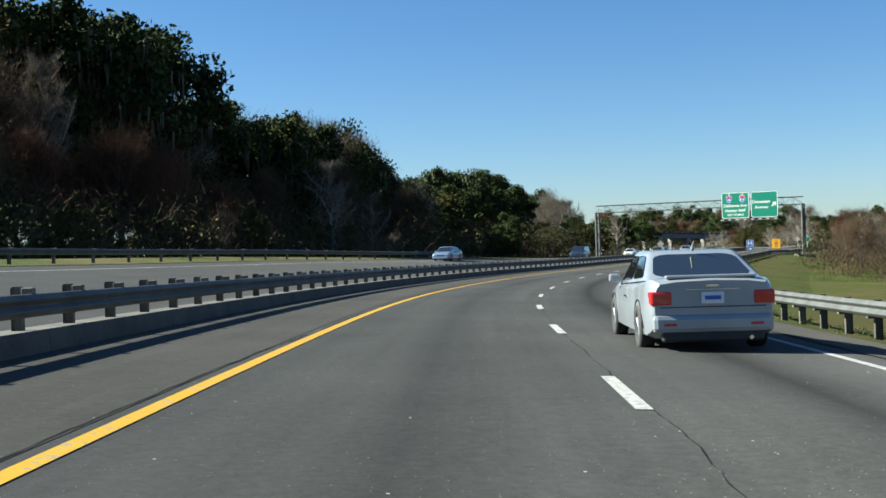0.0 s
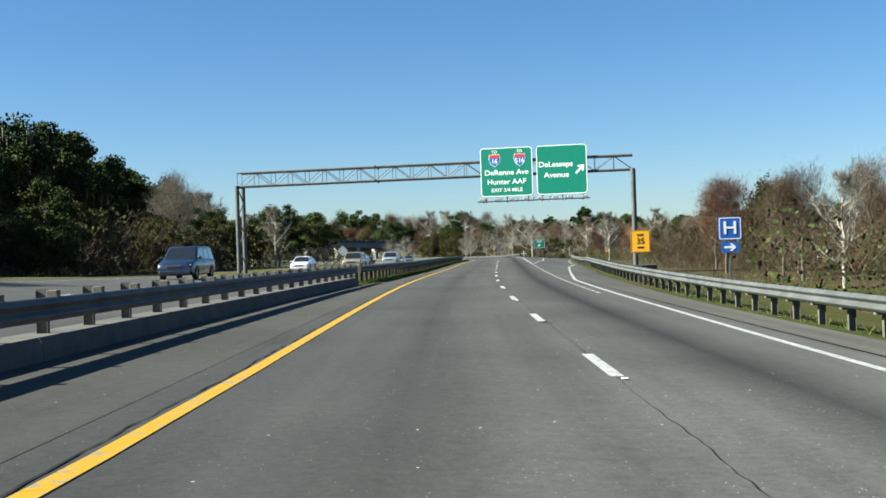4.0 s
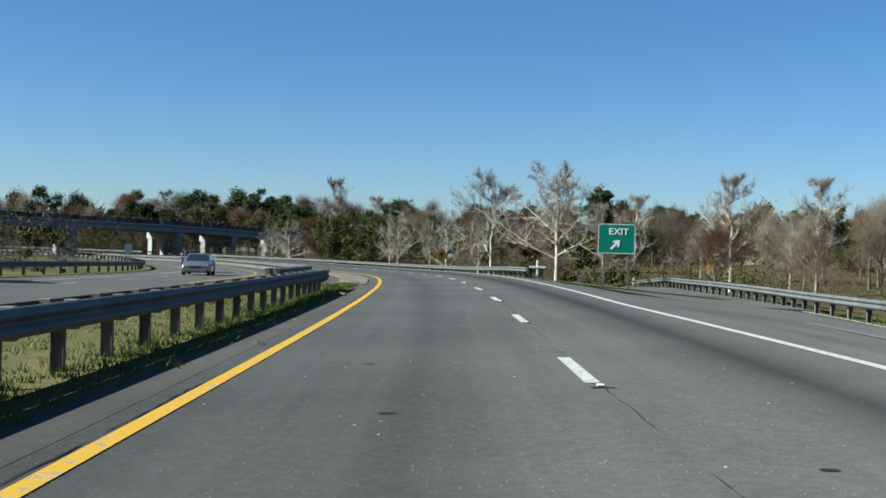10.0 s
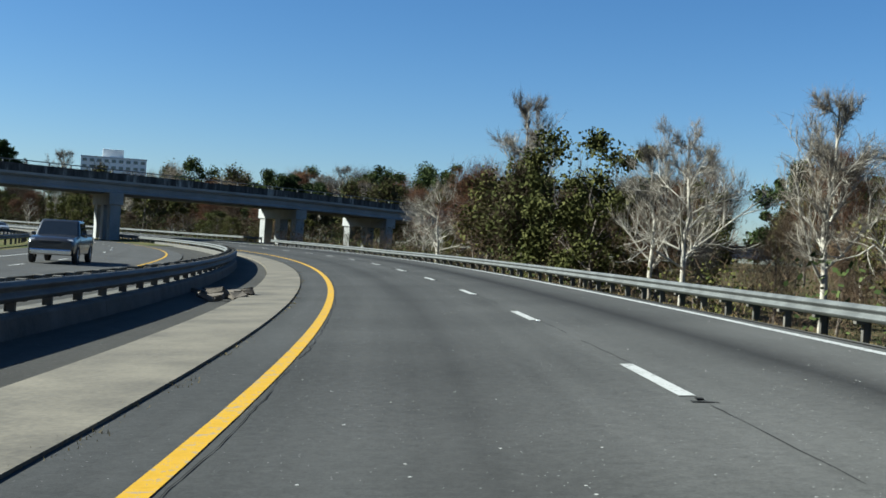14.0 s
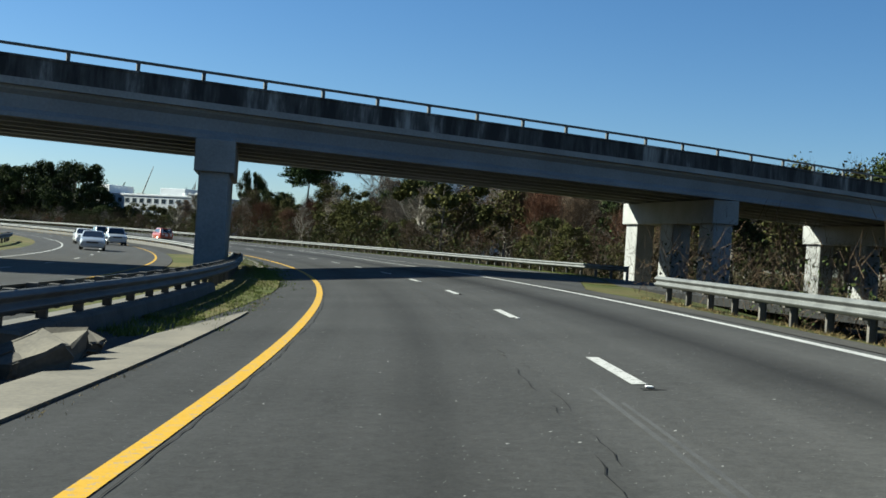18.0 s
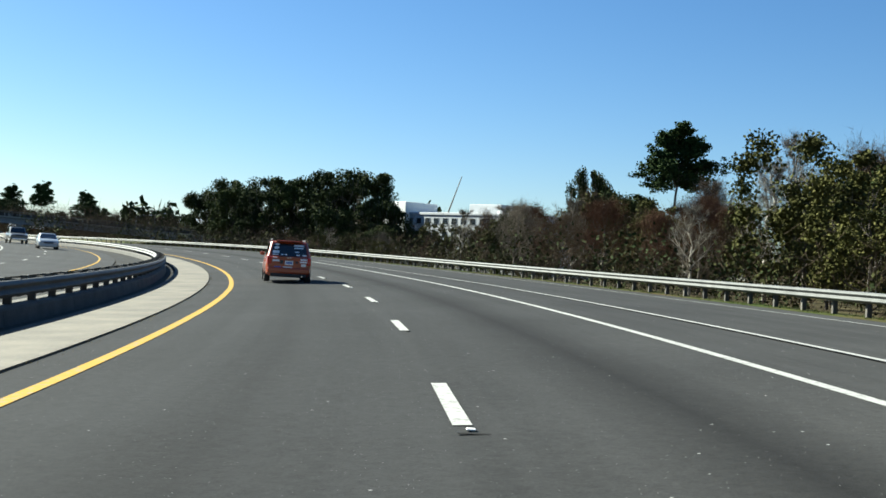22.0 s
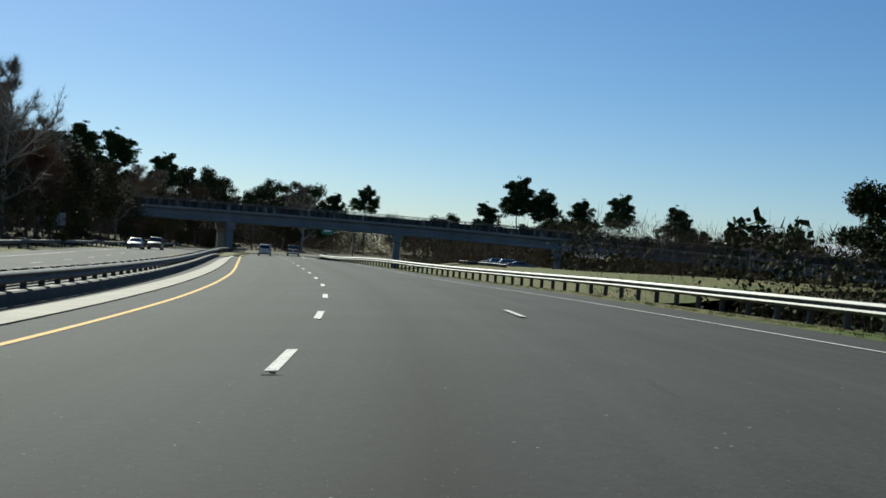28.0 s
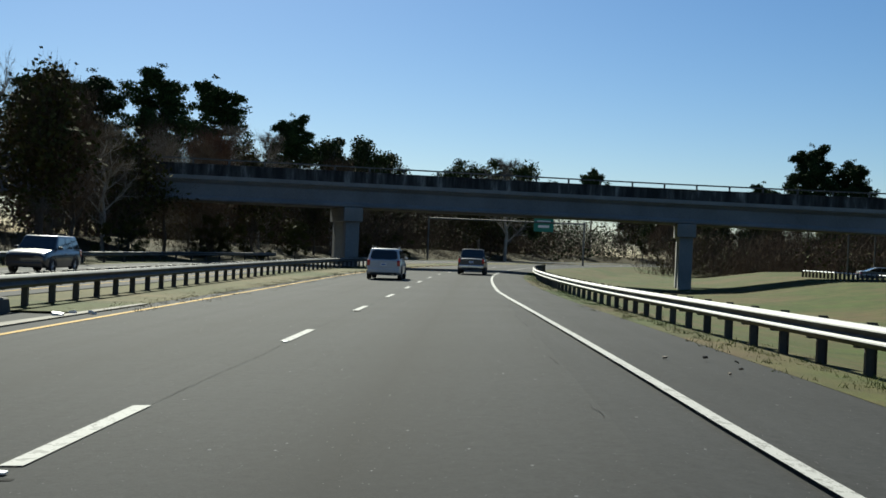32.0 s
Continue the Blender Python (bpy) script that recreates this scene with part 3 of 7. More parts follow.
yellow_at = lookup([(-80, -2.2), (11, -2.19), (58, -1.95), (81, -2.04), (90, -2.08), (99, -2.0), (106, -1.86), (112, -1.84), (169, -2.11), (231, -2.12), (284, -1.99), (334, -1.85), (375, -1.87), (440, -1.84), (475, -1.9), (515, -1.84), (545, -1.86), (565, -2.0), (580, -2.0), (598, -1.92), (628, -2.0), (679, -1.9), (731, -1.92), (748, -1.95), (776, -2.22), (800, -2.55), (826, -2.68), (858, -3.1), (900, -3.3), (1200, -2.9)])
dash_at = lookup([(-80, 1.9), (11, 1.89), (58, 2.12), (75, 1.97), (92, 1.89), (102, 1.93), (107, 2.12), (113, 2.16), (169, 1.84), (190, 1.76), (231, 1.84), (262, 1.68), (283, 1.86), (334, 2.05), (358, 1.95), (380, 1.9), (455, 2.02), (475, 1.98), (515, 1.9), (545, 1.86), (565, 1.82), (582, 1.93), (598, 2.1), (612, 1.98), (628, 1.9), (650, 2.0), (680, 2.2), (731, 2.12), (760, 2.1), (775, 1.98), (800, 1.85), (838, 1.82), (1200, 1.8)])
line("yellow_line", -78, 1190, yellow_at, 0.17, YELLOW, "solid yellow edge line, worn in places")
line("edge_line", -78, 300, edge_line, 0.13, WHITE, "solid white edge line")
line("gore_line", 200, 470, lookup([(200, 4.9), (232, 5.0), (260, 4.98), (275, 4.68), (290, 4.85), (320, 5.3), (470, 5.35)]), 0.15, WHITE, "solid white edge line")
line("gore_line", 200, 300, lambda s: slip_l(s) + np.interp(s, [200, 225, 258], [-2.4, -0.6, 0.1]), 0.15, WHITE, "solid white gore line")
line("edge_line", 470, 648, lookup([(470, 5.35), (505, 5.4), (520, 5.2), (530, 5.14), (550, 5.45), (600, 5.64), (620, 5.64), (628, 5.74), (648, 5.74)]), 0.14, WHITE, "solid white edge line")
line("gore_line", 512, 650, lookup([(512, 7.8), (522, 7.48), (530, 7.2), (540, 7.2), (560, 7.7), (600, 8.1), (622, 7.95), (630, 7.95), (650, 8.15)]), 0.16, WHITE, "solid white gore line")
line("edge_line", 510, 1190, lookup([(510, 13.4), (633, 13.7), (700, 13.6), (733, 11.9), (745, 10.8), (751, 10.4), (763, 9.25), (770, 8.75), (783, 8.2), (791, 8.05), (800, 7.7), (815, 7.1), (829, 6.5), (868, 5.6), (900, 5.5), (1190, 5.5)]), 0.14, WHITE, "solid white edge line")
line("opposite_edge_line", 300, 1190, lambda s: opp_near(s) - 1.0, 0.13, YELLOW, "solid yellow edge line")
line("opposite_edge_line", -78, 1190, lambda s: opp_far(s) + 2.2, 0.13, WHITE, "solid white edge line")
# fine broken cracks beside the yellow line and along the joint between the lanes
def crack(s0, s1, at, width, amp, run, gap, seed, offset=0.0):
    """Ragged hairlines along the road, each a run of its own."""
    rng = np.random.default_rng(seed)
    s, k = float(s0), 0
    verts, faces = [], []
    while s < s1:
        e = min(s1, s + run * rng.uniform(0.4, 1.6))
        q = np.arange(s, e, 0.22)
        if len(q) > 3:
            w = np.cumsum(rng.normal(size=len(q))) * amp * 0.25
            w -= np.linspace(w[0], w[-1], len(q))
            lat = at(q) + offset + w + rng.normal(size=len(q)) * amp * 0.18
            half = width * rng.uniform(0.25, 1.0, len(q)) / 2
            half[0] = half[-1] = 0.001
            a, b = at_road(q, lat - half, 0.0075), at_road(q, lat + half, 0.0075)
            n = len(verts)
            verts += [p for ab in zip(a, b) for p in ab]
            faces += [(n + 2 * i, n + 2 * i + 1, n + 2 * i + 3, n + 2 * i + 2) for i in range(len(q) - 1)]
        s = e + gap * rng.uniform(0.2, 1.8)
    return part("crack", mesh_from("crack", verts, faces, SEAL), None, road, "fine dark crack in the asphalt")


steady = lambda v: (lambda q: np.full(len(q), float(v)))
crack(-60, 300, yellow_at, 0.03, 0.035, 14, 0.5, 1, -0.15)
crack(300, 500, yellow_at, 0.014, 0.03, 14, 1.0, 2, 0.13)
crack(-60, 160, dash_at, 0.013, 0.035, 12, 1.0, 3, 0.05)
crack(160, 420, dash_at, 0.013, 0.025, 8, 0.8, 4, 0.05)
crack(440, 500, steady(0.98), 0.013, 0.05, 1.6, 0.9, 5)
crack(440, 500, steady(1.1), 0.01, 0.05, 0.9, 2.0, 6)
crack(272, 300, steady(0.75), 0.02, 0.1, 1.2, 1.2, 7)
crack(645, 760, lookup([(645, 6.0), (730, 6.0), (760, 5.9)]), 0.011, 0.05, 2.5, 4.0, 8)
crack(768, 960, lookup([(768, 5.25), (780, 5.25), (800, 5.45), (840, 5.55), (960, 5.3)]), 0.012, 0.05, 2.2, 2.5, 9)
crack(760, 960, dash_at, 0.009, 0.025, 9, 1.5, 10, 0.03)
crack(560, 700, dash_at, 0.007, 0.03, 6, 8.0, 11, 0.08)
for s0, s1, l0, l1, w in ((436, 463, 1.62, 1.5, 0.05), (436, 462, 1.72, 1.6, 0.04), (440, 458, 1.98, 1.8, 0.05), (531, 549, 1.93, 2.18, 0.05), (531, 548, 2.14, 2.3, 0.04), (240, 247, 0.35, 0.62, 0.09), (240.5, 246, 0.18, 0.45, 0.06)):
    line("tyre_mark", s0, s1, lookup([(s0, l0), (s1, l1)]), w, TYRE_MARK, "thin dark rubber tyre mark", 0.0065, 1.0)

DASHES = ([0, 5, 11, 17, 22, 27, 30, 39, 43, 48, 55, 66, 68, 71, 76, 110], [62.9, 113.5, 172.8, 231.5, 281.0, 331.7, 361.8, 455.4, 498.0, 548.6, 620.1, 730.3, 750.0, 780.4, 830.7, 1176.0])


def piece_along(name, s0, s1, lat, width, mat, up=0.009, label=""):
    return strip(name, s0, s1, [lambda s: lat - width / 2 + 0 * s, lambda s: lat + width / 2 + 0 * s], mat, up, 1.4, label, "", 0.0, "structure", road)


for k in range(-13, 110):
    end = np.interp(k, *DASHES) if k >= 0 else 62.9 + k * 10.1
    piece_along("lane_dash", end - 2.75, end, float(dash_at(end)), 0.15, WHITE)
for k in range(46):
    if k * 1.55 + 135 < 200:
        piece_along("dotted_dash", 135 + k * 1.55, 135.75 + k * 1.55, 4.85, 0.13, WHITE)
for k in (0, 1, 2, 3, 4, 5, 6, 8):
    lat = np.interp(657.5 + k * 10.1, [648, 669, 680, 735, 770], [7.9, 7.65, 7.3, 6.3, 5.9])
    piece_along("lane_dash", 657.5 + k * 10.1, 660.2 + k * 10.1, lat, 0.14, WHITE)
for k in range(-7, 118):
    piece_along("opposite_dash", 10.1 * k, 10.1 * k + 2.8, float(opp_near(10.1 * k)) - 4.8, 0.13, WHITE)

# ---------------------------------------------------------------- guardrails
W_BEAM = [(0.0, 0.0), (0.022, 0.012), (0.07, 0.055), (0.082, 0.075), (0.07, 0.095), (0.016, 0.14), (0.006, 0.156), (0.016, 0.172), (0.07, 0.217), (0.082, 0.237), (0.07, 0.257), (0.022, 0.30), (0.0, 0.312)]


def beam_mesh(s0, s1, lat, up, side):
    """A W-shaped steel beam swept along the road; side +1 faces right, -1 left."""
    n = max(2, int((s1 - s0) / 1.9) + 1)
    s = np.linspace(s0, s1, n)
    base = np.asarray(lat(s), float)
    ring = [(side * a, z) for a, z in W_BEAM] + [(side * (a - 0.012), z) for a, z in W_BEAM[::-1]]
    k = len(ring)
    verts = np.stack([np.c_[at_road(s, base + a)[:, :2], crown(s, base) + up + z] for a, z in ring], 1).reshape(-1, 3)
    faces = [(i * k + j, i * k + (j + 1) % k, (i + 1) * k + (j + 1) % k, (i + 1) * k + j) for i in range(n - 1) for j in range(k)]
    faces += [tuple(range(k)), tuple((n - 1) * k + j for j in range(k))]
    return mesh_from("beam", verts, faces, GALVANISED)


def post_meshes():
    bm = bmesh.new()
    box_bm(bm, (-0.075, -0.005, -0.35), (0.075, 0.005, 0.76))
    box_bm(bm, (-0.075, -0.05, -0.35), (-0.067, 0.05, 0.74))
    box_bm(bm, (0.067, -0.05, -0.35), (0.075, 0.05, 0.74))
    me = bpy.data.meshes.new("post")
    bm.to_mesh(me)
    bm.free()
    me.materials.append(POST_STEEL)
    bk = bmesh.new()
    for sd in (-1, 1):
        box_bm(bk, (sd * 0.152 - 0.075, -0.07, -0.17), (sd * 0.152 + 0.075, 0.07, 0.17), 0.01)
    mw = bpy.data.meshes.new("blockout")
    bk.to_mesh(mw)
    bk.free()
    mw.materials.append(POST_STEEL)
    both = {}
    for sd in (-1, 1):
        bm = bmesh.new()
        bm.from_mesh(me)
        box_bm(bm, (sd * 0.152 - 0.075, -0.07, 0.4), (sd * 0.152 + 0.075, 0.07, 0.74), 0.01)
        both[sd] = bpy.data.meshes.new("post")
        bm.to_mesh(both[sd])
        bm.free()
        both[sd].materials.append(POST_STEEL)
    return me, mw, both


POST, WIDE_BLOCK, BLOCK_POST = post_meshes()


def guardrail(s0, s1, lat, label, double=False, side=1, spacing=1.9, rub=False, up=0.42, tall=0.0):
    rail = thing("guardrail", label, "guardrail", "roadside guardrails", "", Matrix())
    for a in np.arange(s0, s1 - 1, 15.2):
        b = min(a + 15.2, s1)
        part("beam", beam_mesh(a, b, lambda s: lat(s) + side * 0.23, up, side), None, rail)
        if double:
            part("rear_beam", beam_mesh(a, b, lambda s: lat(s) - side * 0.23, up, -side), None, rail)
        if rub:
            part("rub_rail", beam_mesh(a, b, lambda s: lat(s) + side * 0.16, up - 0.40, side), None, rail)
    n = int((s1 - s0) / spacing)
    for k in range(n + 1):
        s = s0 + k * spacing
        m = spot(s, float(lat(s)))
        post = part("post", POST if double else BLOCK_POST[side], None, rail)
        post.matrix_world = m @ pose(0, 0, tall)
        if double:
            block = part("blockout", WIDE_BLOCK, None, rail)
            block.matrix_world = m @ pose(0, 0, up + 0.156)
    return rail


left_rail = lookup([(-80, -5.9), (18, -5.6), (67, -5.35), (119, -5.0), (160, -4.5), (230, -4.25), (300, -4.0)])
curve_rail = lookup([(295, -6.4), (310, -6.4), (360, -6.3), (440, -5.6), (480, -5.2), (505, -5.1), (530, -4.5)])
inner_rail = lookup([(538, -5.4), (600, -5.2), (700, -5.4), (790, -5.7), (840, -5.6), (862, -6.3), (910, -7.2), (1200, -7.0)])
guardrail(-76, 150.1, left_rail, "weathered steel guardrail on a kerb along the paved median", False, 1, up=0.48, tall=0.13)
guardrail(152, 292, left_rail, "weathered double steel guardrail along the grassy median", True, 1, up=0.48)
guardrail(296, 520, curve_rail, "weathered double steel guardrail round the inside of the bend", True, 1, up=0.47)
guardrail(540, 940, inner_rail, "weathered double steel guardrail round the inside of the bend", True, 1, up=0.47)
guardrail(-76, 345, ramp_rail, "galvanised steel guardrail curving off along the exit slip road", False, -1)
outer_rail = lookup([(320, 8.2), (345, 8.0), (470, 8.0), (486, 8.3)])
guardrail(322, 486, outer_rail, "galvanised steel guardrail along the outside of the bend", False, -1)
merge_rail = lookup([(516, 18.5), (530, 16.6), (600, 16.0), (690, 16.1), (738, 15.1), (752, 14.3), (770, 13.2), (790, 12.1), (810, 11.2), (826, 10.6), (840, 9.9), (860, 9.4), (900, 8.6), (1000, 8.0)])
guardrail(518, 940, merge_rail, "galvanised steel guardrail on the grass edge of the merging lane", False, -1)
far_rail = lookup([(-80, -23.0), (130, -22.0), (300, -20.2), (1200, -20.2)])
guardrail(-76, 120, far_rail, "dark steel guardrail on the far side of the opposite carriageway", False, 1, 3.8)
guardrail(300, 560, far_rail, "pale steel guardrail on the far side of the opposite carriageway", False, 1, 3.8)
guardrail(600, 940, far_rail, "steel guardrail on the far side of the opposite carriageway", False, 1, 3.8)


# low concrete kerb under the median rails
def kerb(s0, s1, lat, label):
    k = thing("median_kerb", label, "kerb", "", "structure", Matrix())
    for a in np.arange(s0, s1 - 1, 6.1):
        s = np.linspace(a, min(a + 6.08, s1), 4)
        c = np.asarray(lat(s), float)
        ring = [(-0.32, -0.1), (-0.30, 0.26), (-0.26, 0.3), (0.26, 0.3), (0.30, 0.26), (0.36, -0.1)]
        verts = np.stack([at_road(s, c + d, z) for d, z in ring], 1).reshape(-1, 3)
        n = len(ring)
        faces = [(i * n + j, i * n + j + 1, (i + 1) * n + j + 1, (i + 1) * n + j) for i in range(3) for j in range(n - 1)] + [tuple(range(n)), tuple(3 * n + j for j in range(n))]
        part("kerb_block", mesh_from("kerb_block", verts, faces, KERB), None, k)
    return k


kerb(-76, 150, left_rail, "low weathered concrete kerb beneath the guardrail")
kerb(310, 486, curve_rail, "low weathered concrete kerb beneath the guardrail")
kerb(548, 846, inner_rail, "low weathered concrete kerb beneath the guardrail")


# ---------------------------------------------------------------- sign gantry
def gantry():
    g = thing("sign_gantry", "galvanised steel truss gantry spanning both carriageways", "gantry", "", "", Matrix())
    a, b = Vector((29.7, 202.4, 0)), Vector((60.5, 185.9, 0))
    d = (b - a).normalized()
    n = Vector((d.y, -d.x, 0))
    lo, hi = 7.4, 8.6
    span = (b - a).length
    chords = [(lo, -0.6), (lo, 0.6), (hi, -0.6), (hi, 0.6)]
    for z, o in chords:
        part("chord", tube(a + n * o + Vector((0, 0, z)), b + n * o + Vector((0, 0, z)), 0.085, sides=10), GALVANISED, g)
    k = 22
    for i in range(k):
        p, q = a + d * span * i / k, a + d * span * (i + 1) / k
        up, dn = Vector((0, 0, hi)), Vector((0, 0, lo))
        bm = bmesh.new()
        for o in (-0.6, 0.6):
            tube_bm(bm, p + n * o + (up if i % 2 else dn), q + n * o + (dn if i % 2 else up), 0.03, sides=6)
            tube_bm(bm, p + n * o + up, p + n * o + dn, 0.03, sides=6)
        tube_bm(bm, p - n * 0.6 + up, p + n * 0.6 + up, 0.025, sides=6)
        tube_bm(bm, p - n * 0.6 + dn, p + n * 0.6 + dn, 0.025, sides=6)
        tube_bm(bm, p - n * 0.6 + dn, q + n * 0.6 + dn, 0.025, sides=6)
        part("lattice", bm, GALVANISED, g)
    for i in (8, 15):
        for z, o in chords:
            p = a + d * span * i / k + n * o + Vector((0, 0, z))
            part("splice_flange", tube(p - d * 0.06, p + d * 0.06, 0.16, sides=12), GALVANISED, g)
    for base, gz0 in ((a, -0.7), (b, -0.9)):
        bm = bmesh.new()
        for o in (-0.75, 0.75):
            tube_bm(bm, base + n * o + Vector((0, 0, gz0)), base + n * o + Vector((0, 0, 7.45)), 0.19, sides=14)
        part("post", bm, GALVANISED, g)
        bm = bmesh.new()
        for i in range(5):
            z0, z1 = 0.5 + i * 1.38, 1.88 + i * 1.38
            s = 1 if i % 2 else -1
            tube_bm(bm, base + n * 0.75 * s + Vector((0, 0, z0)), base - n * 0.75 * s + Vector((0, 0, z1)), 0.06, sides=8)
        tube_bm(bm, base - n * 0.75 + Vector((0, 0, 7.35)), base + n * 0.75 + Vector((0, 0, 7.35)), 0.1, sides=8)
        part("brace", bm, GALVANISED, g)
        part("footing", box((base.x - 1.3, base.y - 1.3, gz0 - 0.5), (base.x + 1.3, base.y + 1.3, gz0 + 0.25), 0.05), KERB, g)
    return a, d, n, span


G_A, G_D, G_N, G_SPAN = gantry()


def panel_pose(centre, right, up=Vector((0, 0, 1))):
    out = right.cross(up)
    return Matrix((( right.x, up.x, out.x, centre.x), (right.y, up.y, out.y, centre.y), (right.z, up.z, out.z, centre.z), (0, 0, 0, 1)))


def rounded_panel(w, h, r, depth, mat_front, name="panel"):
    bm = bmesh.new()
    pts = []
    for cx, cy, a0 in ((w / 2 - r, h / 2 - r, 0), (-w / 2 + r, h / 2 - r, 90), (-w / 2 + r, -h / 2 + r, 180), (w / 2 - r, -h / 2 + r, 270)):
        for k in range(6):
            t = radians(a0 + 18 * k)
            pts.append((cx + r * math.cos(t), cy + r * math.sin(t)))
    top = [bm.verts.new((x, y, 0)) for x, y in pts]
    low = [bm.verts.new((x, y, -depth)) for x, y in pts]
    bm.faces.new(top)
    bm.faces.new(low[::-1])
    for k in range(len(pts)):
        j = (k + 1) % len(pts)
        bm.faces.new((top[k], low[k], low[j], top[j]))
    return bm


def border_ring(w, h, r, width):
    bm = bmesh.new()

    def outline(w, h, r):
        return [(cx + r * math.cos(radians(a0 + 18 * k)), cy + r * math.sin(radians(a0 + 18 * k))) for cx, cy, a0 in ((w / 2 - r, h / 2 - r, 0), (-w / 2 + r, h / 2 - r, 90), (-w / 2 + r, -h / 2 + r, 180), (w / 2 - r, -h / 2 + r, 270)) for k in range(6)]

    o, i = outline(w, h, r), outline(w - 2 * width, h - 2 * width, max(0.01, r - width))
    vo, vi = [bm.verts.new((x, y, 0.005)) for x, y in o], [bm.verts.new((x, y, 0.005)) for x, y in i]
    for k in range(len(o)):
        j = (k + 1) % len(o)
        bm.faces.new((vo[k], vo[j], vi[j], vi[k]))
    return bm


def sign_panel(name, label, m, w, h, face, border, r=0.12, depth=0.05, ring=0.05):
    sg = thing(name, label, "sign", "road signs", "", m)
    part("panel", rounded_panel(w, h, r, depth, face), face, sg)
    if border is not None:
        part("border", border_ring(w - 0.04, h - 0.04, r, ring), border, sg)
    return sg


def arrow(parent, m, size, mat):
    bm = bmesh.new()
    pts = [(-0.09, -0.55), (0.09, -0.55), (0.09, 0.1), (0.32, -0.06), (0.32, 0.14), (0, 0.5), (-0.32, 0.14), (-0.32, -0.06), (-0.09, 0.1)]
    top = [bm.verts.new((x * size, y * size, 0.004)) for x, y in pts]
    low = [bm.verts.new((x * size, y * size, 0.0)) for x, y in pts]
    bm.faces.new(top)
    for k in range(len(pts)):
        bm.faces.new((top[k], low[k], low[(k + 1) % len(pts)], top[(k + 1) % len(pts)]))
    ob = part("arrow", bm, mat, parent)
    ob.matrix_local = m


def shield(parent, x, y, size, text):
    def outline(k):
        return [(0, -0.55 * k), (0.34 * k, -0.3 * k), (0.48 * k, 0.1 * k), (0.4 * k, 0.5 * k), (0.2 * k, 0.44 * k), (0, 0.5 * k), (-0.2 * k, 0.44 * k), (-0.4 * k, 0.5 * k), (-0.48 * k, 0.1 * k), (-0.34 * k, -0.3 * k)]

    for nm, k, mat, z in (("shield_rim", size * 1.08, SIGN_WHITE, 0.006), ("shield", size, SIGN_BLUE, 0.010)):
        bm = bmesh.new()
        bm.faces.new([bm.verts.new((x + px, y + py, z)) for px, py in outline(k)])
        part(nm, bm, mat, parent)
    bm = bmesh.new()
    bm.faces.new([bm.verts.new((x + px * size, y + py * size, 0.014)) for px, py in ((0.46, 0.2), (0.4, 0.5), (0.2, 0.44), (0, 0.5), (-0.2, 0.44), (-0.4, 0.5), (-0.46, 0.2))])
    part("shield_top", bm, SIGN_RED, parent)
    letters(text, size * 0.55, SIGN_WHITE, parent, pose(x, y - 0.1 * size, 0.018))


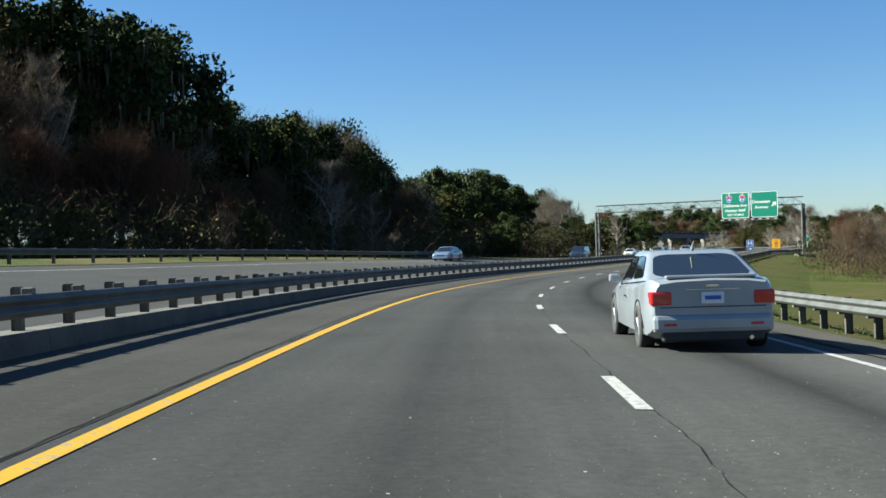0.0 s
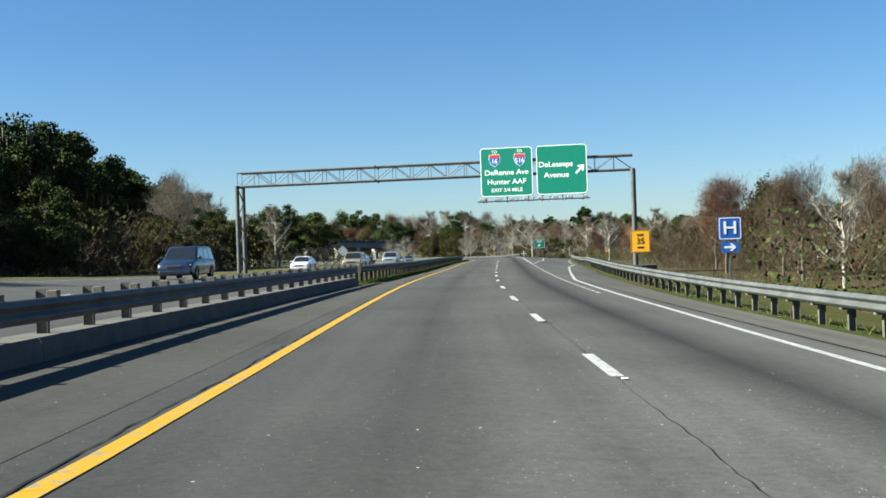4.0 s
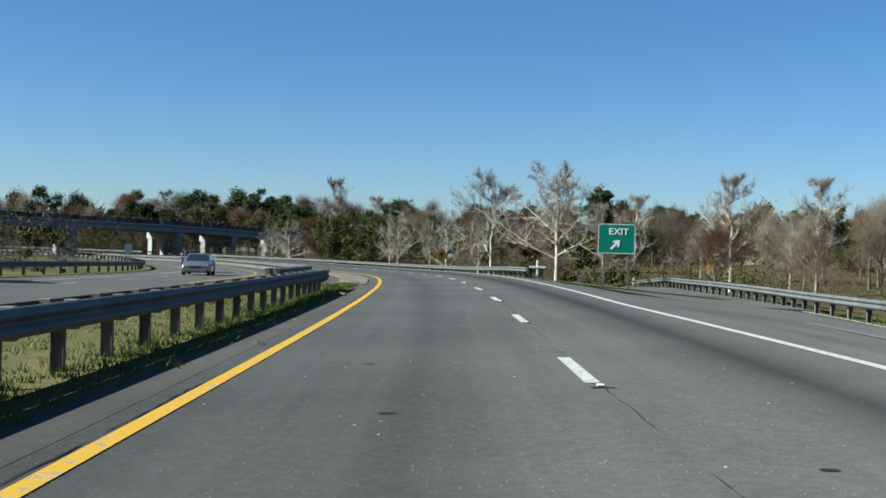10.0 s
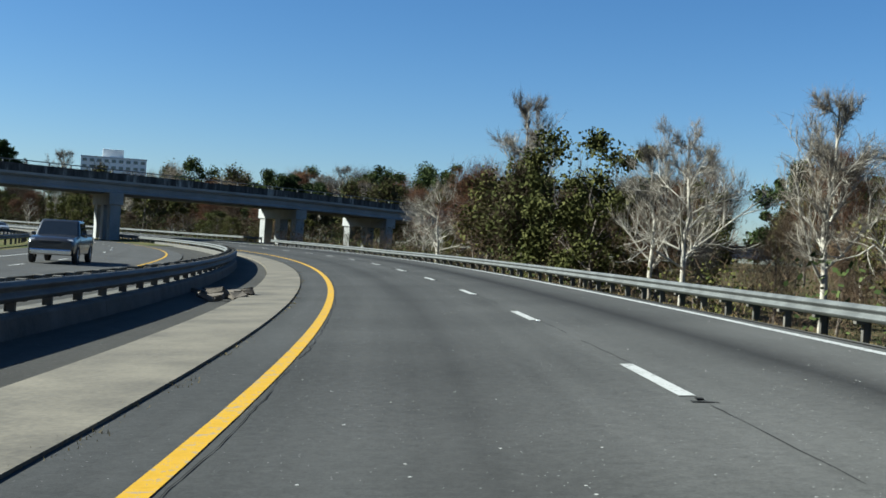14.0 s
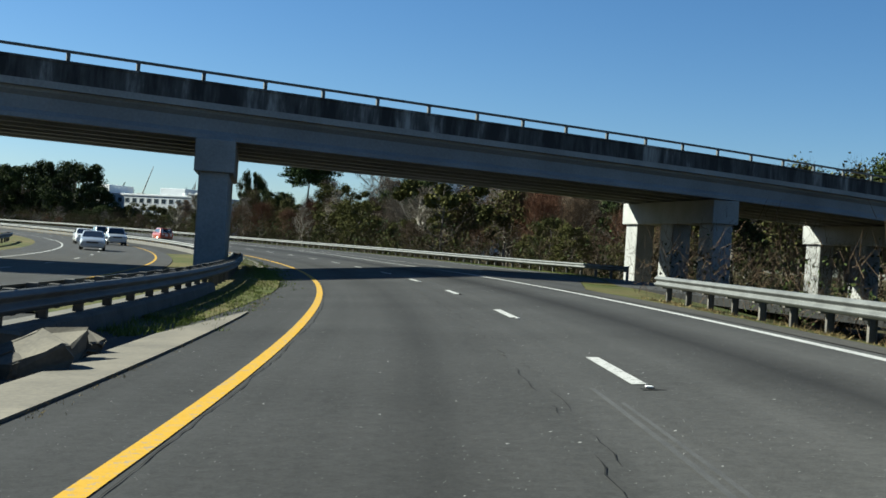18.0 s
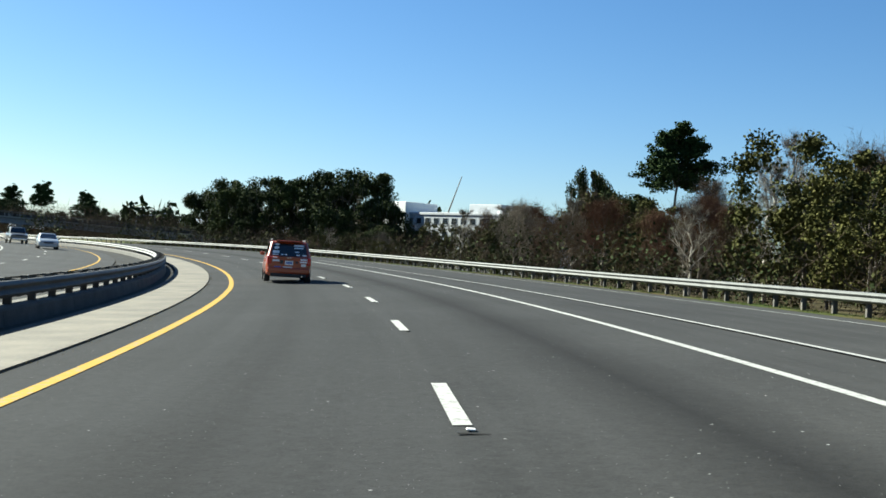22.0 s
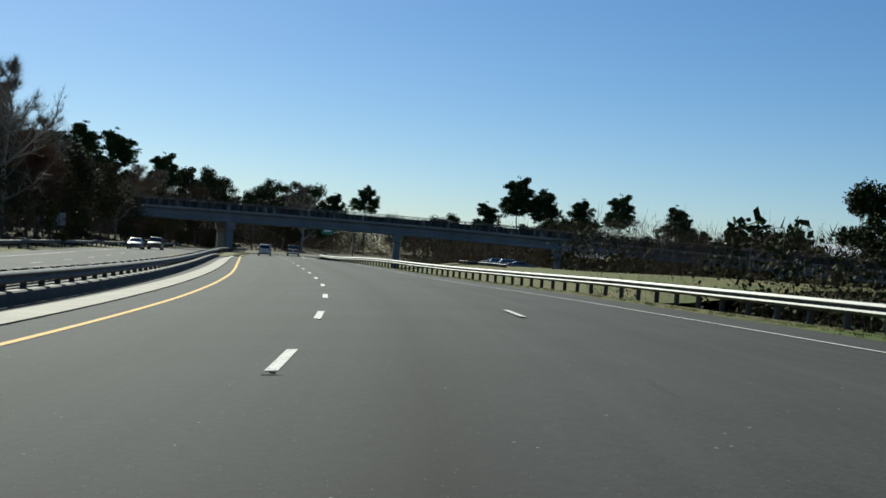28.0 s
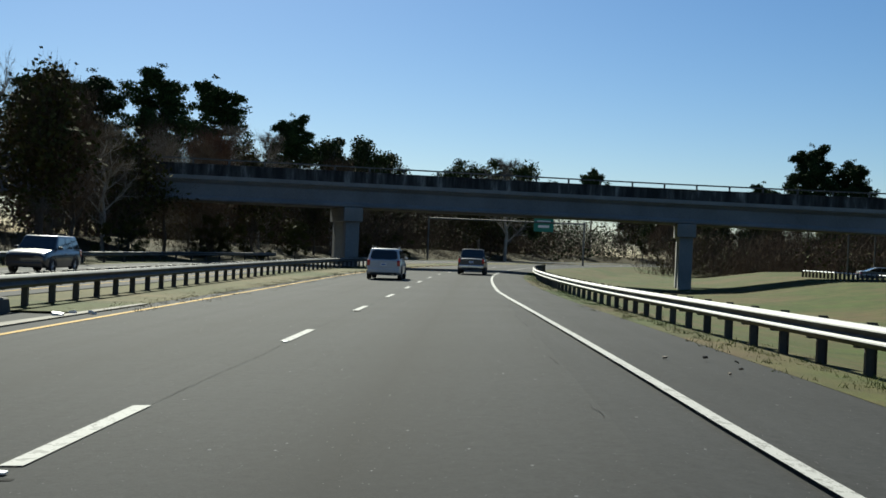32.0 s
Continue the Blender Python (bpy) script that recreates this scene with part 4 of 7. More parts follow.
def guide_signs():
    z = 7.6
    c1 = G_A + G_D * 24.35 + G_N * 1.0 + Vector((0, 0, z))
    s1 = sign_panel("guide_sign", "green guide sign with route shields on the gantry", panel_pose(c1, G_D), 4.5, 4.2, SIGN_GREEN, SIGN_WHITE, 0.3, 0.08, 0.07)
    for x, t in ((-1.0, "16"), (1.15, "516")):
        letters("TO", 0.34, SIGN_WHITE, s1, pose(x, 1.72, 0.005))
        shield(s1, x, 1.02, 0.98, t)
    letters("DeRenne Ave", 0.62, SIGN_WHITE, s1, pose(0, -0.05, 0.005), squeeze=1.08)
    letters("Hunter AAF", 0.62, SIGN_WHITE, s1, pose(0, -0.85, 0.005), squeeze=1.08)
    letters("EXIT 3/4 MILE", 0.42, SIGN_WHITE, s1, pose(0, -1.55, 0.005), squeeze=1.08)
    c2 = G_A + G_D * 29.05 + G_N * 1.0 + Vector((0, 0, z))
    s2 = sign_panel("guide_sign", "green guide sign with an arrow on the gantry", panel_pose(c2, G_D), 4.3, 4.2, SIGN_GREEN, SIGN_WHITE, 0.3, 0.08, 0.07)
    letters("DeLesseps", 0.64, SIGN_WHITE, s2, pose(-0.5, 0.45, 0.005), squeeze=1.05)
    letters("Avenue", 0.64, SIGN_WHITE, s2, pose(-0.45, -0.45, 0.005), squeeze=1.08)
    arrow(s2, pose(1.55, 0.0, 0.005, 0, 0, -45), 0.95, SIGN_WHITE)
    for c, w in ((c1, 4.5), (c2, 4.3)):
        bm = bmesh.new()
        for k in (-0.4, 0, 0.4):
            p = c + G_D * w * k - G_N * 0.1
            tube_bm(bm, p + Vector((0, 0, -2.6)), p + Vector((0, 0, 2.0)), 0.06, sides=6)
            tube_bm(bm, p + Vector((0, 0, 0.6)), p + Vector((0, 0, 0.6)) - G_N * 0.4, 0.05, sides=6)
        part("hanger", bm, GALVANISED, s1 if c is c1 else s2).matrix_parent_inverse = (s1 if c is c1 else s2).matrix_world.inverted()
    walk_ob = thing("lamp_walkway", "steel catwalk with sign lamps beneath the guide signs", "catwalk", "", "", Matrix())
    p0, p1 = G_A + G_D * 21.9 + G_N * 1.5 + Vector((0, 0, 5.1)), G_A + G_D * 31.4 + G_N * 1.5 + Vector((0, 0, 5.1))
    for o, zz in ((-0.3, 0), (0.3, 0)):
        part("rail", tube(p0 + G_N * o + Vector((0, 0, zz)), p1 + G_N * o + Vector((0, 0, zz)), 0.05, sides=6), GALVANISED, walk_ob)
    for k in range(24):
        p = p0 + (p1 - p0) * (k + 0.5) / 24
        part("rung", tube(p - G_N * 0.3, p + G_N * 0.3, 0.025, sides=5), GALVANISED, walk_ob)
    for k in range(7):
        p = p0 + (p1 - p0) * (k * 0.145 + 0.06)
        part("bracket", tube(p - G_N * 0.9 + Vector((0, 0, 0.25)), p + G_N * 0.35 - Vector((0, 0, 0.1)), 0.045, sides=5), GALVANISED, walk_ob)
    for k in range(8):
        p = p0 + (p1 - p0) * (k * 0.13 + 0.045) + G_N * 0.2
        lamp = part("lamp_housing", box((-0.22, -0.13, 0), (0.22, 0.13, 0.2), 0.03), SIGN_BACK, walk_ob)
        lamp.matrix_world = panel_pose(p + Vector((0, 0, 0.06)), G_D) @ pose(0, 0, 0, -90)


guide_signs()


def post_sign(name, label, s, lat, base_up, w, h, centre_up, face, border, turn=0.0, posts=1, r=0.06, tilt=0.0, post_mat=None):
    """A sign on posts; returns the sign for lettering."""
    m = spot(s, lat, base_up, turn)
    sg = thing(name, label, "sign", "road signs", "", m)
    xs = [0] if posts == 1 else [-w * 0.32, w * 0.32]
    for x in xs:
        part("post", box((x - 0.035, 0.0, -0.8), (x + 0.035, 0.05, centre_up + h * 0.3)), post_mat or GALVANISED, sg)
    pm = Matrix.Translation((0, -0.012, centre_up)) @ pose(0, 0, 0, 90, 0, 0) @ pose(0, 0, 0, 0, 0, tilt)
    pn = part("panel", rounded_panel(w, h, r, 0.012, face), face, sg)
    pn.matrix_local = pm
    if border is not None:
        br = part("border", border_ring(w - 0.05, h - 0.05, r, 0.03), border, sg)
        br.matrix_local = pm
    return sg, pm


ex, pm = post_sign("exit_sign", "green exit sign with white arrow on two posts in the gore", 305.3, 10.0, -0.15, 1.95, 1.55, 2.75, SIGN_GREEN, SIGN_WHITE, 0, 2, 0.14)
letters("EXIT", 0.46, SIGN_WHITE, ex, pm @ pose(0.1, 0.36, 0.008), squeeze=1.1)
arrow(ex, pm @ pose(-0.05, -0.28, 0.008, 0, 0, -45), 0.62, SIGN_WHITE)
sp, pm = post_sign("exit_speed_sign", "orange-yellow exit speed plate on a post behind the guardrail", 171, 10.86, 0.0, 1.2, 1.4, 2.05, SIGN_YELLOW, SIGN_BLACK)
letters("EXIT", 0.2, SIGN_BLACK, sp, pm @ pose(0, 0.38, 0.008))
letters("35", 0.5, SIGN_BLACK, sp, pm @ pose(0, 0.0, 0.008))
part("worn_word", box((-0.2, -0.43, 0.004), (0.2, -0.33, 0.01)), SIGN_BLACK, sp).matrix_local = pm
hs, pm = post_sign("hospital_sign", "blue hospital sign with white letter and arrow plate", 138.8, 9.84, 0.0, 0.8, 0.8, 2.45, SIGN_BLUE, SIGN_WHITE)
letters("H", 0.62, SIGN_WHITE, hs, pm @ pose(0, 0, 0.008), squeeze=1.15)
part("arrow_plate", rounded_panel(0.62, 0.36, 0.04, 0.012, SIGN_BLUE), SIGN_BLUE, hs).matrix_local = Matrix.Translation((0, -0.012, 1.8)) @ pose(0, 0, 0, 90)
arrow(hs, Matrix.Translation((0, -0.014, 1.8)) @ pose(0, 0, 0, 90) @ pose(0, 0, 0.004, 0, 0, -90), 0.4, SIGN_WHITE)
ws, pm = post_sign("warning_sign", "yellow diamond warning sign with black arrow behind the rail", 366, 10.0, -0.3, 1.1, 1.1, 2.5, SIGN_YELLOW, SIGN_BLACK, 0, 1, 0.08, 45.0, BARK)
arrow(ws, pm @ pose(0, 0, 0.008, 0, 0, -45), 0.75, SIGN_BLACK)
dm, pm = post_sign("diamond_sign", "bare grey back of a diamond sign beside the opposite carriageway", 271.2, -21.6, 0.0, 1.15, 1.15, 2.2, SIGN_BACK, None, 0, 1, 0.06, 45.0)
bs, pm = post_sign("rear_facing_sign", "grey back of a rectangular sign in the median", 402, -20.5, 0.0, 0.9, 1.2, 1.9, SIGN_BACK, None, 0, 2, 0.05)
yd, pm = post_sign("curve_sign", "small yellow diamond curve sign beside the slip road", 352, 33.0, 0.3, 0.85, 0.85, 1.6, SIGN_YELLOW, SIGN_BLACK, -20, 1, 0.05, 45.0)
ob_sign, pm = post_sign("rear_facing_sign", "grey back of a sign at the forest edge", 846, -22.5, 0.3, 1.0, 1.4, 2.6, SIGN_BACK, None, 0, 2, 0.05)
# small white roadside cross beside the rail
cross = thing("roadside_cross", "white wooden memorial cross behind the guardrail end", "cross", "", "", spot(324, 9.0, -0.2))
part("upright", box((-0.06, -0.03, -0.3), (0.06, 0.03, 1.55), 0.01), SIGN_WHITE, cross)
part("arm", box((-0.55, -0.045, 1.02), (0.55, 0.02, 1.14), 0.01), SIGN_WHITE, cross)


# ---------------------------------------------------------------- bridges
def bridge(label, line_pts, width, piers, girder=1.75, bents=(), wall=1.0, deck=0.35, group="", gaps=5):
    """A ramp bridge: line_pts are the near bottom edge of the girders; width lies beyond it, to the left of the line's way."""
    br = thing("road_bridge", label, "bridge", group, "", Matrix())
    pts = np.array(line_pts, float)
    u = np.r_[0, np.cumsum(np.hypot(*np.diff(pts[:, :2], axis=0).T))]
    f = spline(u, pts)
    n = int(u[-1] / 3.0) + 1
    q = np.linspace(0, u[-1], n)
    c = f(q)
    t = np.gradient(c[:, :2], axis=0)
    t /= np.linalg.norm(t, axis=1)[:, None]
    nr = np.stack([-t[:, 1], t[:, 0]], -1)

    def sweep(name, ring, mat, a=0, b=None):
        idx = np.arange(a, n if b is None else b)
        k = len(ring)
        v = np.stack([np.c_[c[idx, :2] + nr[idx] * o, c[idx, 2] + z] for o, z in ring], 1).reshape(-1, 3)
        faces = [(i * k + j, i * k + (j + 1) % k, (i + 1) * k + (j + 1) % k, (i + 1) * k + j) for i in range(len(idx) - 1) for j in range(k)]
        faces += [tuple(range(k)), tuple((len(idx) - 1) * k + j for j in range(k))]
        return part(name, mesh_from(name, v, faces, mat), None, br)

    def girder_ring(o):
        return [(o, 0), (o + 0.55, 0), (o + 0.55, 0.2), (o + 0.38, 0.4), (o + 0.38, girder - 0.35), (o + 0.62, girder - 0.15), (o + 0.62, girder), (o - 0.07, girder), (o - 0.07, girder - 0.15), (o + 0.17, girder - 0.35), (o + 0.17, 0.4), (o, 0.2)]

    for k in range(gaps):
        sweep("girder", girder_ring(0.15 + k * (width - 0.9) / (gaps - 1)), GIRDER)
    sweep("deck", [(-0.25, girder), (width + 0.25, girder), (width + 0.25, girder + deck), (-0.25, girder + deck)], BRIDGE_CONCRETE)
    z0 = girder + deck
    seg = 4
    for a in range(0, n - 1, seg):
        b = min(a + seg + 1, n)
        for o in (-0.25, width - 0.1):
            sweep("parapet", [(o, z0), (o + 0.36, z0), (o + 0.33, z0 + wall), (o - 0.04, z0 + wall), (o - 0.04, z0 + wall - 0.1), (o, z0 + wall - 0.14)], STAINED, a, b)
    for o in (-0.08, width + 0.08):
        sweep("handrail", [(o - 0.05, z0 + wall + 0.36), (o + 0.05, z0 + wall + 0.36), (o + 0.05, z0 + wall + 0.48), (o - 0.05, z0 + wall + 0.48)], GALVANISED)
    me = None
    for i in range(0, n, 1):
        for o in (-0.08, width + 0.08):
            p = Vector((*(c[i, :2] + nr[i] * o), c[i, 2] + z0))
            if me is None:
                bm = box((-0.08, -0.06, wall - 0.02), (0.08, 0.06, wall + 0.42), 0.01)
                me = bpy.data.meshes.new("rail_post")
                bm.to_mesh(me)
                bm.free()
                me.materials.append(GALVANISED)
            ob = part("rail_post", me, None, br)
            ob.matrix_world = pose(*p, 0, 0, math.degrees(math.atan2(t[i, 1], t[i, 0])))
    for w in piers:
        p = f(w)[0]
        d = (f(min(w + 1, u[-1])) - f(max(w - 1, 0)))[0, :2]
        ang = math.degrees(math.atan2(d[1], d[0]))
        m = pose(p[0], p[1], 0, 0, 0, ang)
        top = p[2] - 0.06
        cap = part("pier_cap", box((-0.85, 0.0, top - 1.25), (0.85, width - 0.2, top), 0.06), BRIDGE_CONCRETE, br)
        cap.matrix_world = m
        for o in (0.35, width - 2.1):
            col = part("pier_column", box((-0.62, o, -2.2), (0.62, o + 1.5, top - 1.2), 0.05), BRIDGE_CONCRETE, br)
            col.matrix_world = m
    # bents skewed to lie along the road below
    for x, y, top, ang, length in bents:
        m = pose(x, y, 0, 0, 0, ang)
        cap = part("pier_cap", box((0.0, 0.0, top - 1.5), (1.8, length, top), 0.06), BRIDGE_CONCRETE, br)
        cap.matrix_world = m
        for o in (0.25, (length - 1.8) / 2, length - 2.05):
            col = part("pier_column", box((0.22, o, -2.4), (1.58, o + 1.8, top - 1.45), 0.08), BRIDGE_CONCRETE, br)
            col.matrix_world = m
    return f


def stained_concrete():
    m, n, l, b = material("stained_concrete", 0.9)
    co = n.new("ShaderNodeTexCoord").outputs["Object"]
    mp = n.new("ShaderNodeMapping")
    mp.inputs["Scale"].default_value = (0.7, 0.7, 0.12)
    l.new(co, mp.inputs["Vector"])
    a = noise_node(n, l, 1.6, 6, mp.outputs["Vector"], 0.65)
    c = ramp(n, l, a, [(0.42, (0.016, 0.016, 0.016)), (0.56, (0.06, 0.06, 0.058)), (0.7, (0.26, 0.26, 0.245))])
    l.new(c, b.inputs["Base Color"])
    return m


STAINED = stained_concrete()
B1 = [(12.5, 440, 5.6), (42.5, 461.5, 5.3), (70.3, 484.8, 5.06), (86, 499.2, 5.0), (100.5, 513, 4.92), (118, 529, 4.5), (140, 546, 3.9), (172, 567, 2.8), (208, 584, 1.6)]
bridge("grey concrete ramp bridge with a black-stained parapet crossing the road", B1, 12.4, [36.0, 207.0], 1.3, [(74.0, 488.2, 5.03, 19, 10.6), (98.4, 511.7, 4.9, 26, 13.0), (113.6, 525.4, 4.58, 30, 13.0), (133.0, 541.2, 4.05, 34, 13.0)], 0.95, 0.3, gaps=6)
B2 = [(-262, 640, 4.4), (-246, 690, 5.0), (-236.0, 738.0, 5.3), (-227.5, 767.5, 5.2), (-206.6, 786.0, 4.4), (-170, 806, 2.8), (-120, 826, 0.9), (-70, 842, -0.5)]
bridge("grey concrete ramp bridge in shade ahead of the road", B2, 8.5, [52.5, 101.5, 132.2, 162.3, 201.7])


# ---------------------------------------------------------------- trees
def rand_dirs(rng, n):
    v = rng.normal(size=(n, 3))
    return v / np.linalg.norm(v, axis=1)[:, None]


def leaf_quads(rng, centres, size, flat=0.0):
    """Small leaf sprays, each a quad of its own."""
    n = len(centres)
    a = rand_dirs(rng, n)
    b = np.cross(a, rand_dirs(rng, n))
    b /= np.linalg.norm(b, axis=1)[:, None] + 1e-9
    if flat:
        a[:, 2] *= 1 - flat
        b[:, 2] *= 1 - flat
    sa, sb = size * rng.uniform(0.6, 1.4, (n, 1)), size * rng.uniform(0.4, 0.9, (n, 1))
    v = np.stack([centres - a * sa - b * sb, centres + a * sa * 0.7 - b * sb, centres + a * sa + b * sb, centres - a * sa * 0.6 + b * sb * 0.8], 1)
    return v.reshape(-1, 3), np.arange(4 * n).reshape(-1, 4)


def spikes(p, q, r):
    """Thin three-sided tapering twigs from p to q."""
    d = q - p
    d /= np.linalg.norm(d, axis=1)[:, None] + 1e-9
    a = np.cross(d, np.where(np.abs(d[:, 2:3]) < 0.9, [[0.0, 0, 1]], [[1.0, 0, 0]]))
    a /= np.linalg.norm(a, axis=1)[:, None] + 1e-9
    b = np.cross(d, a)
    r = np.broadcast_to(np.asarray(r, float).reshape(-1, 1), (len(p), 1))
    ring = [p + r * (a * math.cos(t) + b * math.sin(t)) for t in (0, 2.094, 4.189)]
    v = np.stack([*ring, q], 1).reshape(-1, 3)
    k = np.arange(len(p))[:, None] * 4
    f = np.concatenate([k + [[0, 1, 3]], k + [[1, 2, 3]], k + [[2, 0, 3]]])
    return v, f


def limbs_mesh(name, segs, mat, sides=5):
    """Tapered limbs: rows of p0, p1, r0, r1."""
    p, q = np.array([s[0] for s in segs]), np.array([s[1] for s in segs])
    r0, r1 = np.array([[s[2]] for s in segs]), np.array([[s[3]] for s in segs])
    d = q - p
    d /= np.linalg.norm(d, axis=1)[:, None] + 1e-9
    a = np.cross(d, np.where(np.abs(d[:, 2:3]) < 0.9, [[0.0, 0, 1]], [[1.0, 0, 0]]))
    a /= np.linalg.norm(a, axis=1)[:, None] + 1e-9
    b = np.cross(d, a)
    t = np.arange(sides) * math.tau / sides
    lo = p[:, None] + r0[:, None] * (a[:, None] * np.cos(t)[None, :, None] + b[:, None] * np.sin(t)[None, :, None])
    hi = q[:, None] + r1[:, None] * (a[:, None] * np.cos(t)[None, :, None] + b[:, None] * np.sin(t)[None, :, None])
    v = np.concatenate([lo, hi], 1).reshape(-1, 3)
    faces = [(i * 2 * sides + k, i * 2 * sides + (k + 1) % sides, i * 2 * sides + sides + (k + 1) % sides, i * 2 * sides + sides + k) for i in range(len(segs)) for k in range(sides)]
    return mesh_from(name, v, faces, mat, True)


def grow(rng, h, spread, first, limb_n, up=0.5, trunk_r=None, wob=0.04, depth=3, lean=0.0):
    """Trunk and limbs as segments, and the ends where twigs start."""
    tr = trunk_r or h * 0.018
    segs, tips = [], []
    pts = [np.zeros(3)]
    n = 7
    for k in range(n):
        z = h * 0.93 * (k + 1) / n
        pts.append(np.array([rng.normal() * wob * h * (k + 1) / n + lean * z, rng.normal() * wob * h * (k + 1) / n, z]))
    for k in range(n):
        segs.append((pts[k] - (0, 0, 0.5 if k == 0 else 0), pts[k + 1], tr * (1 - 0.85 * k / n), tr * (1 - 0.85 * (k + 1) / n)))

    def branch(p, d, length, r, level):
        k = 3
        q = p
        for i in range(k):
            d = d + rng.normal(size=3) * 0.16 + np.array([0, 0, 0.07])
            d = d / np.linalg.norm(d)
            e = q + d * length / k
            segs.append((q, e, r * (1 - i / k * 0.7), r * (1 - (i + 1) / k * 0.7)))
            if level < depth:
                for _ in range(2 if level < depth - 1 else 3):
                    w = d + rng.normal(size=3) * 0.62
                    w[2] += up * 0.25
                    branch(q + (e - q) * rng.uniform(0.2, 1), w / np.linalg.norm(w), length * rng.uniform(0.35, 0.6), r * 0.45, level + 1)
            q = e
        tips.append((q, d))

    for i in range(limb_n):
        f = first + (0.95 - first) * (i + rng.uniform(0, 0.8)) / limb_n
        z = f * n * 0.999
        k = int(z)
        p = pts[k] + (pts[k + 1] - pts[k]) * (z - k)
        ang = i * 2.4 + rng.uniform(-0.5, 0.5)
        d = np.array([math.cos(ang), math.sin(ang), up * rng.uniform(0.5, 1.3)])
        reach = spread * h * (1.0 - 0.75 * max(0, (f - 0.45)) / 0.55) * rng.uniform(0.7, 1.1)
        branch(p, d / np.linalg.norm(d), reach, tr * (1 - 0.75 * f) * 0.5, 1)
    return segs, tips


def tree_thing(name, label, category, trunk, crown_me, extra=None):
    t = thing(name, label, category, "roadside trees", "", Matrix.Translation((0, 0, -60)))
    part("trunk", trunk, None, t)
    if crown_me is not None:
        part("crown", crown_me, None, t)
    if extra is not None:
        tagged(part("hanging_moss", extra, None, t), "grey hanging moss", "", "", "stuff")
    return t


def bare_tree(seed, h, bark, twig, label, limb_n=12, spread=0.34, first=0.25, twigs=5, up=0.8, depth=3, tw=0.008, category="tree", wob=0.02):
    rng = np.random.default_rng(seed)
    segs, tips = grow(rng, h, spread, first, limb_n, up, depth=depth, wob=wob)
    p = np.repeat(np.array([t[0] for t in tips]), twigs, 0)
    d = np.repeat(np.array([t[1] for t in tips]), twigs, 0) + rng.normal(size=(len(tips) * twigs, 3)) * 0.55 + (0, 0, 0.25)
    d /= np.linalg.norm(d, axis=1)[:, None]
    p = p - d * rng.uniform(0, 0.3, (len(p), 1))
    q = p + d * rng.uniform(0.4, 1.2, (len(p), 1)) * h * 0.06
    thin = [g for g in segs[7:] if g[2] < h * 0.0035]
    a, b = np.array([g[0] for g in thin]), np.array([g[1] for g in thin])
    k = rng.integers(0, len(thin), 2 * len(thin))
    p2 = a[k] + (b[k] - a[k]) * rng.random((len(k), 1))
    d2 = (b - a)[k]
    d2 = d2 / (np.linalg.norm(d2, axis=1)[:, None] + 1e-9) + rng.normal(size=(len(k), 3)) * 0.6 + (0, 0, 0.2)
    p, q = np.r_[p, p2], np.r_[q, p2 + d2 * rng.uniform(0.25, 0.9, (len(k), 1)) * h * 0.045]
    v, f = spikes(p, q, tw)
    return tree_thing("bare_tree", label, category, limbs_mesh("trunk", segs, bark, 5), mesh_from("crown", v, f, twig))


def thicket_tree(seed, h, twig, label, n=9500, width=0.34, leaf=None, name="winter_tree"):
    """A winter tree of dense fine twigs, brown as a mass."""
    rng = np.random.default_rng(seed)
    segs, tips = grow(rng, h, width, 0.18, 12, 0.9, depth=2, wob=0.025)
    # twigs fill lobes round the limbs' ends
    tp = np.array([t[0] for t in tips])
    k = rng.integers(0, len(tp), n)
    c = tp[k] + rng.normal(size=(n, 3)) * h * 0.05
    out = c - np.array([0, 0, h * 0.35])
    out /= np.linalg.norm(out, axis=1)[:, None] + 1e-9
    d = out * 0.7 + rng.normal(size=(n, 3)) * 0.6 + (0, 0, 0.35)
    d /= np.linalg.norm(d, axis=1)[:, None]
    v, f = spikes(c, c + d * rng.uniform(0.5, 1.5, (n, 1)) * h * 0.055, h * 0.0011)
    faces = [tuple(x) for x in f]
    idx = [0] * len(faces)
    mats = [twig]
    if leaf is not None:
        m = n // 3
        lv, lf = leaf_quads(rng, tp[rng.integers(0, len(tp), m)] + rng.normal(size=(m, 3)) * h * 0.06, h * 0.016)
        faces += [tuple(x + len(v)) for x in lf]
        v = np.r_[v, lv]
        idx += [1] * len(lf)
        mats.append(leaf)
    return tree_thing(name, label, "tree", limbs_mesh("trunk", segs, BARK, 5), mesh_from("crown", v, faces, mats, False, idx))


